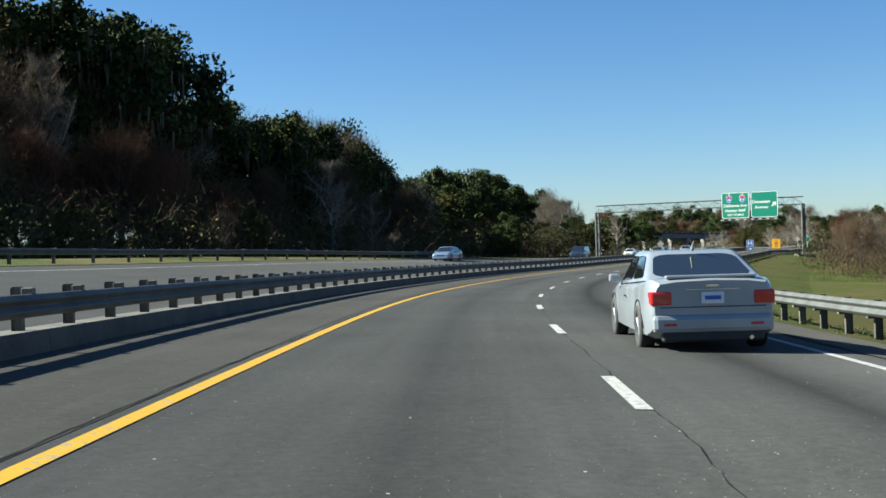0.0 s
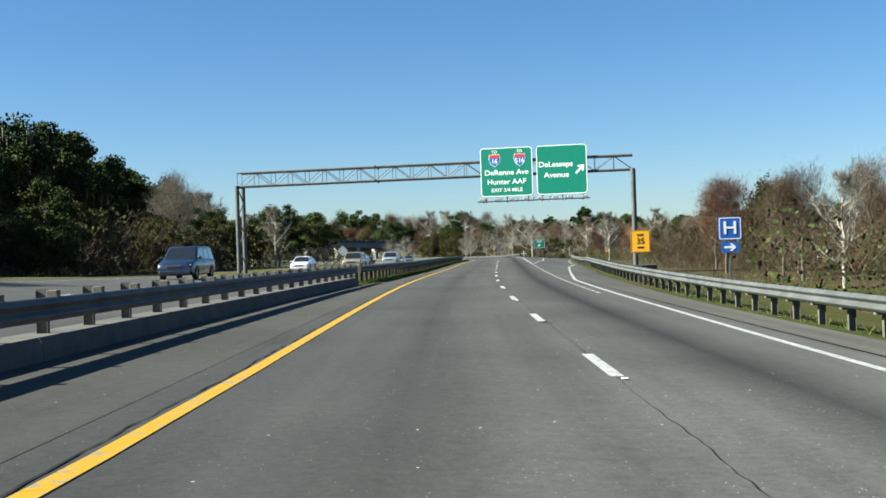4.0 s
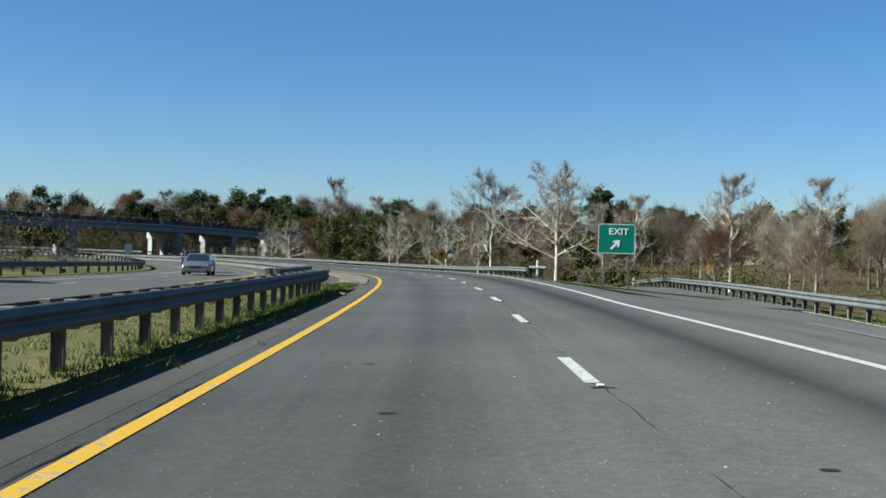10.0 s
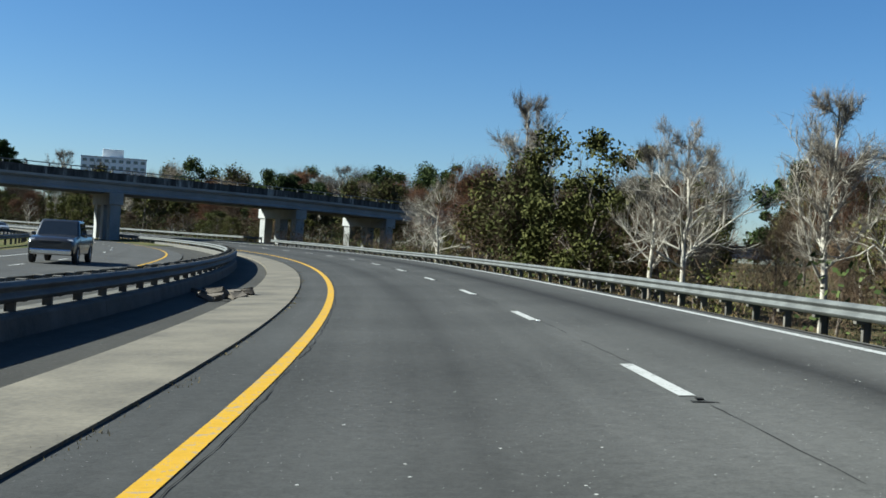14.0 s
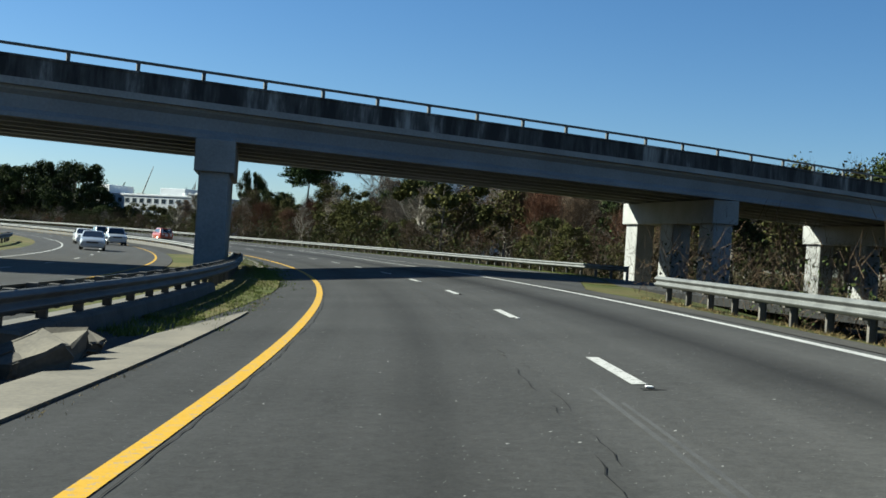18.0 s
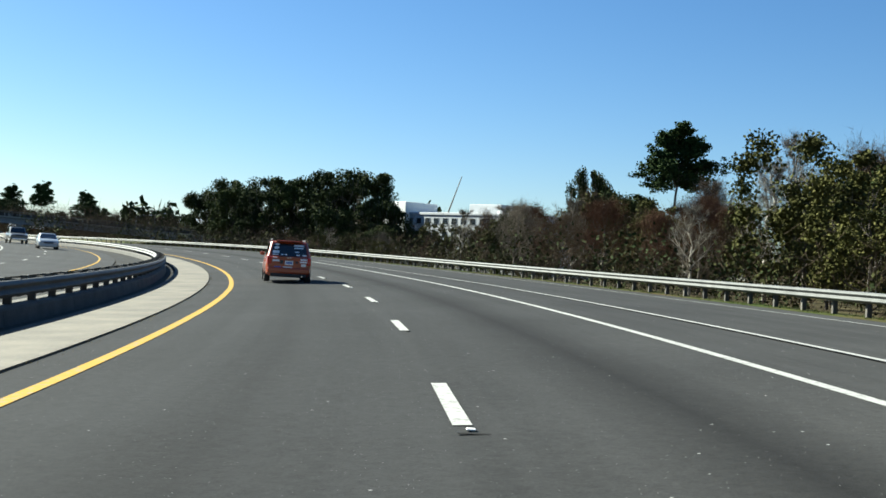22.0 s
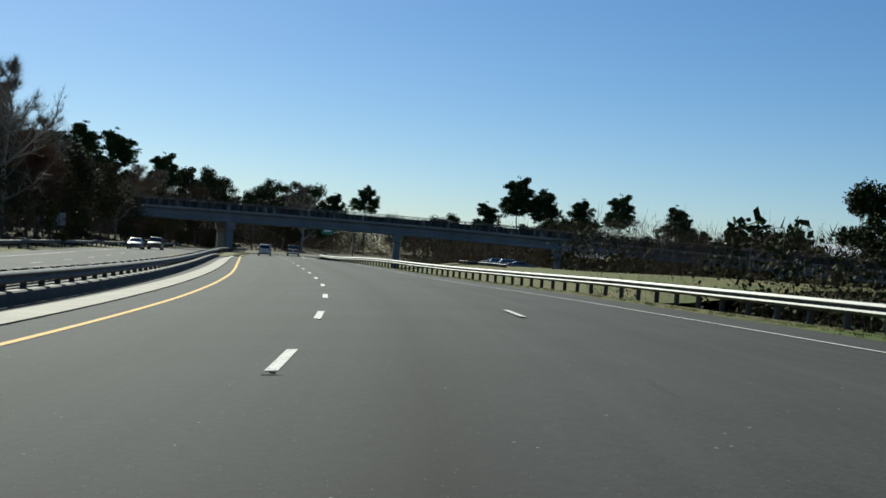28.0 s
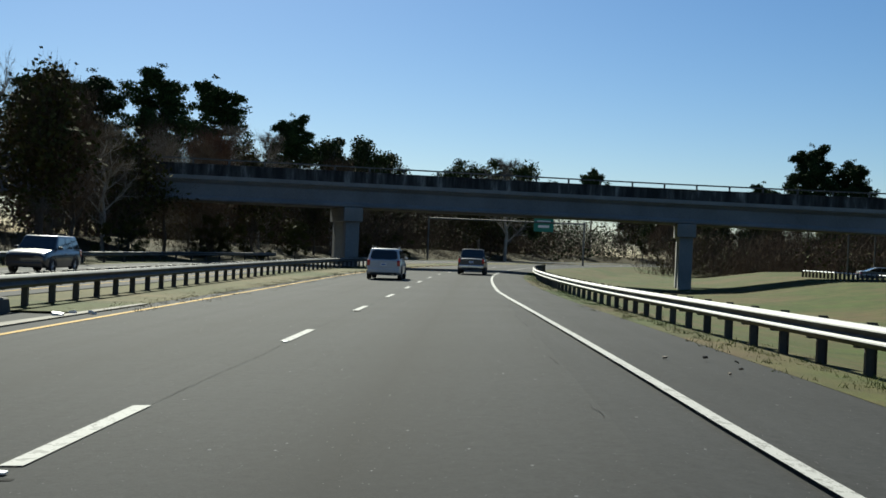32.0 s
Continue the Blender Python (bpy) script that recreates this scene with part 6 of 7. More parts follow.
def panel_on(quad, u0, u1, v0, v1, out=0.006, thick=0.02, corner=0.18):
    """A rounded glass panel on a slanted quad (a bottom left, b bottom right, c top right, d top left), lifted off it."""
    a, b, c, d = (Vector(p) for p in quad)
    nrm = (b - a).cross(d - a).normalized()
    pts = []
    for cx, cy, a0 in ((1, 1, 0), (0, 1, 90), (0, 0, 180), (1, 0, 270)):
        for k in range(4):
            t = radians(a0 + 30 * k)
            x, y = (1 - corner if cx else corner) + corner * math.cos(t), (1 - corner if cy else corner) + corner * math.sin(t)
            pts.append((u0 + (u1 - u0) * x, v0 + (v1 - v0) * y))
    bm = bmesh.new()
    top = [bm.verts.new((a + (b - a) * u) * (1 - v) + (d + (c - d) * u) * v + nrm * out) for u, v in pts]
    low = [bm.verts.new(v.co - nrm * thick) for v in top]
    bm.faces.new(top)
    for k in range(len(pts)):
        j = (k + 1) % len(pts)
        bm.faces.new((top[k], low[k], low[j], top[j]))
    return bm


def car_body(L, W, belt, hood0, hood1, tail, base_f, base_r, clear, r, axle_f, axle_r, round_rear=0.1):
    """The lower body, lofted from nose to tail, with its wheel arches pressed in."""
    h = L / 2
    ys = np.r_[-h, -h + 0.02, -h + 0.06, -h + 0.16, -h + 0.4, np.linspace(-h + 0.55, h - 0.6, 34), h - 0.4, h - 0.18, h - 0.05, h]
    verts, faces = [], []
    for y in ys:
        e = min(1, (h - abs(y)) / 0.5)
        w = W / 2 * (0.9 + 0.1 * math.sqrt(max(0, 1 - (1 - e) ** 2))) * (1 - 0.03 * abs(y) / h)
        if y > base_f:
            z = hood1 + (hood0 - hood1) * ((y - base_f) / (h - base_f)) ** 1.5
            z -= 0.12 * max(0, 1 - (h - y) / 0.25) ** 2
        elif y < base_r:
            z = tail - round_rear * max(0, 1 - (y + h) / 0.3) ** 3
        else:
            z = belt + (tail - belt) * max(0, (base_f - y) / (base_f - base_r)) ** 2
        zb = clear + 0.16 * max(0, 1 - (h - abs(y)) / 0.25)
        zm = zb + (z - zb) * 0.58
        ring = [(-w * 0.84, zb), (-w * 0.97, zb + 0.06), (-w, zm - 0.12), (-w * 0.995, zm), (-w * 0.965, z - 0.09), (-w * 0.9, z - 0.015), (-w * 0.62, z + 0.015), (0, z + 0.03)]
        ring = ring + [(-a, q) for a, q in ring[-2::-1]]
        out = []
        for a, q in ring:
            for ay in (axle_f, axle_r):
                d = math.hypot(y - ay, q - r)
                if d < r * 1.17 and abs(a) > W * 0.3:
                    k = r * 1.17 / max(d, 0.05)
                    if q - r >= -0.02:
                        q = min(q + (k - 1) * max(q - r, 0.02) * 0.8, r + r * 1.17)
            out.append((a, y, q))
        verts += out
    n = 15
    for i in range(len(ys) - 1):
        for j in range(n - 1):
            faces.append((i * n + j, i * n + j + 1, (i + 1) * n + j + 1, (i + 1) * n + j))
        faces.append((i * n + n - 1, i * n, (i + 1) * n, (i + 1) * n + n - 1))
    faces += [tuple(range(n)), tuple((len(ys) - 1) * n + j for j in range(n))]
    return verts, faces


def car(kind, colour, name, label, m, category="car", rails=False, extras=None):
    L, W, belt, roof, hood0, hood1, tail, bf, brr, rf, rr, r, clear = SHAPES[kind]
    P = PAINT[colour]
    c = thing(name, label, category, "cars on the road", "", m)
    h = L / 2
    af, ar = h - 0.92, -h + (0.98 if kind != "pickup" else 1.2)
    v, f = car_body(L, W, belt, hood0, hood1, tail, bf, brr, clear, r, af, ar, 0.06 if kind == "sedan" else 0.05)
    body_me = mesh_from("body", v, f, P, True)
    body_me.set_sharp_from_angle(angle=radians(38))
    part("body", body_me, None, c)
    wb, wt = W / 2 * 0.93, W / 2 * (0.72 if kind == "sedan" else 0.78)
    zb = belt - 0.04
    zt = roof
    base = [(-wb, brr, tail - 0.03 if kind == "sedan" else zb), (wb, brr, tail - 0.03 if kind == "sedan" else zb), (wb, bf, zb), (-wb, bf, zb)]
    top = [(-wt, rr, zt - 0.03), (wt, rr, zt - 0.03), (wt, rf, zt - 0.02), (-wt, rf, zt - 0.02)]
    bm = bmesh.new()
    vb, vt = [bm.verts.new(p) for p in base], [bm.verts.new(p) for p in top]
    bm.faces.new(vt)
    for k in range(4):
        bm.faces.new((vb[k], vb[(k + 1) % 4], vt[(k + 1) % 4], vt[k]))
    bmesh.ops.bevel(bm, geom=[e for e in bm.edges if any(x in vt for x in e.verts)], offset=0.09, segments=4, affect="EDGES", profile=0.5)
    for face in bm.faces:
        face.smooth = True
    part("cabin", bm, P, c)
    rear = (base[0], base[1], top[1], top[0])
    front = (base[2], base[3], top[3], top[2])
    right = (base[1], base[2], top[2], top[1])
    left = (base[3], base[0], top[0], top[3])
    part("rear_window", panel_on(rear, 0.07, 0.93, 0.1, 0.86), CAR_GLASS, c)
    part("windscreen", panel_on(front, 0.05, 0.95, 0.06, 0.9), CAR_GLASS, c)
    cuts = [(0.05, 0.42), (0.45, 0.9)] if kind in ("sedan", "pickup") else [(0.05, 0.3), (0.33, 0.6), (0.63, 0.92)]
    for q, flip in ((right, False), (left, True)):
        for u0, u1 in cuts:
            if flip:
                u0, u1 = 1 - u1, 1 - u0
            part("side_window", panel_on(q, u0, u1, 0.1, 0.84, corner=0.12), CAR_GLASS, c)
    if kind not in WHEELS:
        WHEELS[kind] = wheel_meshes(r)
    for x, y, turn in ((W / 2 - 0.11, af, 0), (W / 2 - 0.11, ar, 0), (-W / 2 + 0.11, af, 180), (-W / 2 + 0.11, ar, 180)):
        wheel = part("wheel", WHEELS[kind][0], None, c)
        wheel.matrix_local = pose(x, y, r, 0, 0, turn)
        part("rim", WHEELS[kind][1], None, wheel, "alloy rim")
        arch = bmesh.new()
        side = 1 if x > 0 else -1
        n = 12
        rings = []
        for k in range(n + 1):
            a = math.pi * k / n
            rings.append([arch.verts.new((side * xx, y + q * math.cos(a), r + q * math.sin(a) * (1 if q > r else 0.98))) for xx, q in ((W / 2 - 0.35, r * 1.16), (W / 2 - 0.012, r * 1.16), (W / 2 - 0.006, r * 1.22), (W / 2 - 0.03, r * 1.24))])
        for k in range(n):
            for j in range(3):
                arch.faces.new((rings[k][j], rings[k][j + 1], rings[k + 1][j + 1], rings[k + 1][j]))
        part("wheel_arch", arch, BLACK_TRIM, c)
    for x in (-1, 1):
        mir = part("mirror", box((x * (wb + 0.02), bf - 0.42, belt), (x * (wb + 0.2), bf - 0.28, belt + 0.14), 0.035), P, c)
        zl = belt - 0.12 if kind == "sedan" else belt - 0.12
        hi = 0.13 if kind == "sedan" else 0.2
        wl = 0.3 if kind == "sedan" else 0.17
        tl = bmesh.new()
        box_bm(tl, (x * (W / 2 * 0.935), -h - 0.014, zl - hi), (x * (W / 2 * 0.935 - wl), -h + 0.3, zl + hi * 0.55), 0.035)
        part("tail_light", tl, TAIL_RED, c, "red tail light lens")
        hl = bmesh.new()
        box_bm(hl, (x * (W / 2 - 0.1), h - 0.33, hood0 - 0.19), (x * (W / 2 - 0.48), h - 0.07, hood0 - 0.03), 0.045)
        part("headlight", hl, HEAD_LENS, c, "clear headlight")
        part("door_handle", box((x * (W / 2 - 0.02), -0.25, belt - 0.2), (x * (W / 2 + 0.015), -0.05, belt - 0.165), 0.012), CHROME if colour == "silver" else P, c)
    part("grille", box((-0.42, h - 0.06, hood0 - 0.22), (0.42, h + 0.012, hood0 - 0.08), 0.03), BLACK_TRIM, c)
    part("front_bumper", box((-W * 0.42, h - 0.14, clear + 0.02), (W * 0.42, h + 0.03, clear + 0.26), 0.06), P if kind != "pickup" else CHROME, c)
    part("rear_bumper", box((-W * 0.455, -h - 0.045, clear + 0.1), (W * 0.455, -h + 0.2, clear + 0.36), 0.07), P if kind != "pickup" else CHROME, c)
    part("rear_valance", box((-W * 0.38, -h - 0.02, clear - 0.02), (W * 0.38, -h + 0.2, clear + 0.14), 0.03), BLACK_TRIM, c)
    zp = (tail - 0.27) if kind == "sedan" else belt - 0.24
    plate = part("number_plate", box((-0.155, -h - 0.018, zp - 0.08), (0.155, -h + 0.03, zp + 0.08), 0.008), PLATE, c)
    part("plate_bar", box((-0.11, -h - 0.021, zp - 0.025), (0.11, -h - 0.015, zp + 0.03)), SIGN_BLUE, plate)
    part("exhaust", tube((W * 0.28, -h - 0.04, clear + 0.03), (W * 0.28, -h + 0.3, clear + 0.03), 0.03), CHROME, c)
    if rails:
        for x in (-1, 1):
            part("roof_rail", box((x * (wt - 0.08), rr + 0.15, roof), (x * (wt - 0.045), rf - 0.1, roof + 0.06), 0.015), BLACK_TRIM, c)
    if kind == "pickup":
        bm = bmesh.new()
        box_bm(bm, (-W * 0.43, -h + 0.1, belt - 0.02), (-W * 0.39, brr - 0.05, belt + 0.1), 0.015)
        box_bm(bm, (W * 0.39, -h + 0.1, belt - 0.02), (W * 0.43, brr - 0.05, belt + 0.1), 0.015)
        part("bed_rail", bm, BLACK_TRIM, c)
    if extras:
        extras(c, rear, L, W, belt, roof, tail, clear)
    return c


def sedan_extras(c, rear, L, W, belt, roof, tail, clear):
    h = L / 2
    part("boot_lip", box((-0.62, -h + 0.06, tail - 0.0), (0.62, -h + 0.22, tail + 0.045), 0.02), PAINT["silver"], c)
    part("boot_seam", box((-0.72, -h - 0.004, tail - 0.4), (0.72, -h + 0.02, tail - 0.385)), BLACK_TRIM, c)
    part("badge", box((-0.09, -h - 0.012, tail - 0.125), (0.09, -h + 0.02, tail - 0.075), 0.01), CHROME, c)
    part("trim_bar", box((-0.36, -h - 0.012, tail - 0.16), (0.36, -h + 0.02, tail - 0.145), 0.004), CHROME, c)
    part("fog_reflector", box((0.5, -h - 0.052, clear + 0.2), (0.68, -h, clear + 0.24), 0.01), TAIL_RED, c)
    part("fog_reflector", box((-0.68, -h - 0.052, clear + 0.2), (-0.5, -h, clear + 0.24), 0.01), TAIL_RED, c)
    part("aerial", tube((0, -1.0, roof - 0.02), (0, -1.12, roof + 0.1), 0.03, 0.01), PAINT["silver"], c)


def wagon_extras(c, rear, L, W, belt, roof, tail, clear):
    h = L / 2
    # stickers on the rear glass and on the hatch
    glass = [(0.12, 0.24, 0.72, 0.86, 1), (0.12, 0.24, 0.5, 0.66, 1), (0.1, 0.26, 0.24, 0.4, 0), (0.62, 0.88, 0.7, 0.8, 0), (0.62, 0.86, 0.56, 0.64, 0), (0.64, 0.74, 0.32, 0.38, 0), (0.1, 0.24, 0.13, 0.19, 0), (0.3, 0.37, 0.13, 0.2, 1), (0.39, 0.45, 0.13, 0.2, 0), (0.66, 0.76, 0.12, 0.2, 1), (0.8, 0.92, 0.12, 0.2, 1)]
    for u0, u1, v0, v1, roundish in glass:
        part("sticker", panel_on(rear, u0, u1, v0, v1, 0.011, 0.003, 0.45 if roundish else 0.12), SIGN_WHITE, c)
    for x0, x1, z0, z1, mat in ((-0.62, -0.36, -0.2, -0.13, SIGN_WHITE), (0.42, 0.68, -0.13, -0.07, SIGN_WHITE), (0.4, 0.72, -0.22, -0.16, SIGN_WHITE), (0.46, 0.64, -0.36, -0.26, SIGN_WHITE), (-0.55, -0.3, -0.46, -0.38, SIGN_BLUE), (-0.22, 0.12, -0.46, -0.38, SIGN_WHITE), (-0.34, -0.22, -0.28, -0.15, SIGN_BLACK), (0.24, 0.34, -0.25, -0.17, SIGN_BLACK), (-0.6, -0.45, -0.07, -0.03, SIGN_WHITE)):
        part("sticker", box((x0, -h - 0.012, belt + z0), (x1, -h + 0.03, belt + z1), 0.006), mat, c)
    part("emblem", box((-0.09, -h - 0.014, belt - 0.07), (0.09, -h + 0.03, belt - 0.035), 0.008), CHROME, c)
    part("rear_spoiler", box((-0.52, -1.9, roof - 0.04), (0.52, -1.62, roof + 0.0), 0.02), PAINT["orange"], c)
    part("tow_hook", box((-0.05, -h - 0.09, clear + 0.02), (0.05, -h, clear + 0.1), 0.01), BLACK_TRIM, c)


car("sedan", "silver", "silver_sedan", "silver four-door sedan with red tail lights in the second lane", spot(18.3, 3.75), extras=sedan_extras)
car("wagon", "orange", "orange_wagon", "burnt-orange retro wagon with white stickers over its rear window", spot(603.8, 0.15), rails=True, extras=wagon_extras)
car("suv", "white", "white_suv", "white crossover driving ahead in the fast lane", spot(884, -0.2), rails=True)
car("pickup", "black", "dark_pickup", "dark pickup truck ahead in the second lane", spot(905, 3.9))
ONCOMING = [
    ("sedan", "blue_grey", "blue_sedan", "blue-grey sedan coming along the opposite carriageway", 112, -18.0), ("van", "dark_blue", "dark_van", "dark blue minivan with headlights towards us", 160, -14.7),
    ("suv", "tan", "tan_suv", "tan crossover coming along the opposite carriageway", 207.5, -11.7), ("sedan", "white", "white_sedan", "white sedan coming along the opposite carriageway", 207.6, -16.6),
    ("sedan", "grey", "grey_sedan", "grey sedan behind the tan crossover", 224, -13.2), ("suv", "silver", "silver_suv", "silver crossover coming along the opposite carriageway", 238, -11.2),
    ("sedan", "grey", "grey_sedan", "dark grey sedan coming along the opposite carriageway", 325, -13.5), ("sedan", "silver", "silver_saloon", "silver sedan coming round the bend", 344, -14.6),
    ("pickup", "black", "black_pickup", "black pickup truck coming round the bend", 401, -12.9), ("sedan", "silver", "silver_saloon", "silver sedan coming out from the bridge", 542.6, -13.6),
    ("suv", "silver", "silver_suv", "silver box-shaped crossover coming round the bend", 571, -10.6), ("suv", "black", "black_suv", "black crossover coming round the bend", 584, -10.4),
    ("sedan", "white", "white_sedan", "white sedan coming round the bend", 566, -13.8), ("sedan", "silver", "silver_saloon", "silver sedan far along the bend", 671, -12.0), ("pickup", "grey", "grey_pickup", "grey pickup far along the bend", 700, -12.5),
    ("sedan", "grey", "grey_sedan", "dark grey sedan in front of the wood", 862, -16.0), ("suv", "black", "black_suv", "black crossover in front of the wood", 872, -14.5),
]
for kind, colour, name, label, s, lat in ONCOMING:
    car(kind, colour, name, label, spot(s, lat, 0, 180))


# ---------------------------------------------------------------- buildings
def block(name, label, x, y, turn, w, d, z0, h, mat, rows, cols, roof_mat, group="", win=(0.62, 0.5), parapet=0.6):
    """A flat-roofed building: front wall along local x, rows and columns of real windows on front and side."""
    b = thing(name, label, "building", group, "", pose(x, y, z0, 0, 0, turn))
    part("wall", box((-w / 2, 0, -4), (w / 2, d, h)), mat, b)
    part("roof", box((-w / 2 - 0.2, -0.2, h), (w / 2 + 0.2, d + 0.2, h + parapet), 0.05), roof_mat, b)
    dw, dh = w / max(cols, 1), h / max(rows, 1)
    for i in range(rows):
        for j in range(cols):
            cx, cz = -w / 2 + (j + 0.5) * dw, (i + 0.55) * dh
            a, e = dw * win[0] / 2, dh * win[1] / 2
            fr = part("window", box((cx - a, -0.06, cz - e), (cx + a, 0.04, cz + e)), WALL_GREY, b)
            part("pane", box((cx - a + 0.12, -0.075, cz - e + 0.12), (cx + a - 0.12, -0.03, cz + e - 0.12)), WINDOW, fr)
    return b


# white hospital block behind the oaks: a lit stair tower and a long wing
FACADE = math.degrees(math.atan2(777.6 - 794.8, -39.5 + 81.6))
hospital = block("hospital_building", "white and grey flat-roofed hospital building behind oak trees", -60.0, 786.2, FACADE, 46, 22, -1.0, 13.2, WALL_GREY, 4, 14, ROOF_GREY)
tower_part = part("stair_tower", box((-27.5, -1.5, -4), (-18.5, 9, 16.4), 0.1), WALL_WHITE, hospital, "white stair tower")
part("plant_room", box((-2, 5, 13.7), (9, 14, 16.2), 0.1), WALL_GREY, hospital)
for k in range(5):
    part("roof_vent", box((10 + k * 2.6, 3, 13.6), (10.9 + k * 2.6, 4, 14.8), 0.05), WALL_WHITE, hospital)
crane = thing("crane_jib", "thin steel crane jib above the hospital roof", "crane", "", "", pose(-70, 800, 13.0, 0, 0, FACADE))
part("jib", tube((0, 0, 0), (4.6, 0, 9.5), 0.22, 0.1, 6), POST_STEEL, crane)
part("base", box((-1.2, -1.2, -1.5), (1.2, 1.2, 0.4), 0.1), POST_STEEL, crane)
block("apartment_tower", "tall white apartment tower far behind the woods", 12.0, 977.0, 8, 34, 16, -1.0, 38.5, WALL_WHITE, 11, 9, ROOF_GREY)
part("lift_house", box((-6, 4, 38.5), (5, 11, 43.5), 0.1), WALL_WHITE, bpy.data.objects["apartment_tower"])


def shed():
    """The long commercial building with a white end wall and a grey pitched roof."""
    b = thing("commercial_building", "long grey commercial building with a white lit end wall", "building", "", "", pose(-283, 921, -1, 0, 0, 56))
    L, D, h, r = 95, 26, 10.5, 14.5
    part("wall", box((0.4, 0, -3), (L, D, h)), WALL_GREY, b)
    bm = bmesh.new()
    pts = [(-0.5, h), (-0.5, h + 0.3), (D / 2, r + 0.3), (D + 0.5, h + 0.3), (D + 0.5, h), (D / 2, r)]
    for x in (0.6, L + 0.5):
        for y, z in pts:
            bm.verts.new((x, y, z))
    bm.verts.ensure_lookup_table()
    bm.faces.new(bm.verts[0:6])
    bm.faces.new(bm.verts[6:12][::-1])
    for k in range(6):
        j = (k + 1) % 6
        bm.faces.new((bm.verts[k], bm.verts[k + 6], bm.verts[j + 6], bm.verts[j]))
    part("roof", bm, ROOF_GREY, b)
    part("end_wall", box((-0.4, -1.5, -3), (0.55, D * 0.55, r + 1.2), 0.08), WALL_WHITE, b, "white rendered end wall")
    part("gutter", box((0.6, -0.7, h - 0.25), (L, -0.5, h + 0.05)), BLACK_TRIM, b)
    for k in range(12):
        w = part("window", box((6 + k * 7.4, -0.06, 4.5), (9.6 + k * 7.4, 0.03, 7.6)), WALL_WHITE, b)
        part("pane", box((6.2 + k * 7.4, -0.09, 4.7), (9.4 + k * 7.4, -0.04, 7.4)), WINDOW, w)


shed()


def brick_house():
    b = thing("brick_house", "small orange brick house seen beneath the bridge", "house", "", "", pose(-231, 815, 0.6, 0, 0, 50))
    part("wall", box((-5, 0, -2), (5, 7, 2.9)), BRICK_RED, b)
    bm = bmesh.new()
    v = [bm.verts.new(p) for p in ((-5.4, -0.4, 2.9), (5.4, -0.4, 2.9), (5.4, 7.4, 2.9), (-5.4, 7.4, 2.9), (-5.4, 3.5, 5.0), (5.4, 3.5, 5.0))]
    for f in ((0, 1, 5, 4), (2, 3, 4, 5), (0, 4, 3), (1, 2, 5), (3, 2, 1, 0)):
        bm.faces.new([v[k] for k in f])
    part("roof", bm, ROOF_GREY, b)
    part("door", box((1.2, -0.06, -0.3), (2.2, 0.04, 1.9), 0.02), WALL_WHITE, b)
    for x in (-3.6, -1.2, 3.0):
        w = part("window", box((x, -0.07, 0.8), (x + 1.3, 0.04, 2.1)), WALL_WHITE, b)
        part("pane", box((x + 0.1, -0.09, 0.9), (x + 1.2, -0.05, 2.0)), WINDOW, w)


brick_house()


def lamp_post(label, x, y, h, turn, arm=2.6):
    g = float(ground_height(x, y)[0])
    t = thing("street_lamp", label, "street lamp", "lamp posts", "", pose(x, y, g, 0, 0, turn))
    part("pole", tube((0, 0, -0.5), (0, 0, h), 0.11, 0.06, 10), GALVANISED, t)
    bm = bmesh.new()
    pts = [(0, 0, h - 0.5), (arm * 0.4, 0, h + 0.25), (arm, 0, h + 0.55)]
    for a, b in zip(pts, pts[1:]):
        tube_bm(bm, a, b, 0.045, sides=6)
    part("arm", bm, GALVANISED, t)
    part("lamp_head", box((arm - 0.05, -0.14, h + 0.48), (arm + 0.65, 0.14, h + 0.64), 0.05), SIGN_BACK, t)


lamp_post("grey steel street lamp with a curved arm beside the commercial building", -143.3, 768, 9.2, 56, 3.4)
lamp_post("grey steel street lamp with a curved arm in the car park", -172.4, 809, 11.0, 56, 2.6)
lamp_post("grey steel street lamp at the car park edge", -228.7, 791.2, 8.0, 60, 1.6)
lamp_post("grey steel street lamp at the car park edge", -234.2, 792.8, 8.0, 60, 1.6)
# floodlight bar far beyond the bend
fl = thing("floodlight_mast", "pale floodlight bar on a tall mast beyond the trees", "floodlight", "", "", pose(148, 549, -1, 0, 0, -10))
part("mast", tube((0, 0, -0.5), (0, 0, 10.2), 0.16, 0.1), GALVANISED, fl)
part("crossbar", box((-2.6, -0.1, 9.9), (2.6, 0.1, 10.1), 0.03), GALVANISED, fl)
for k in range(5):
    part("lamp_head", box((-2.5 + k * 1.1, -0.3, 9.6), (-1.8 + k * 1.1, 0.1, 10.1), 0.06), SIGN_WHITE, fl)
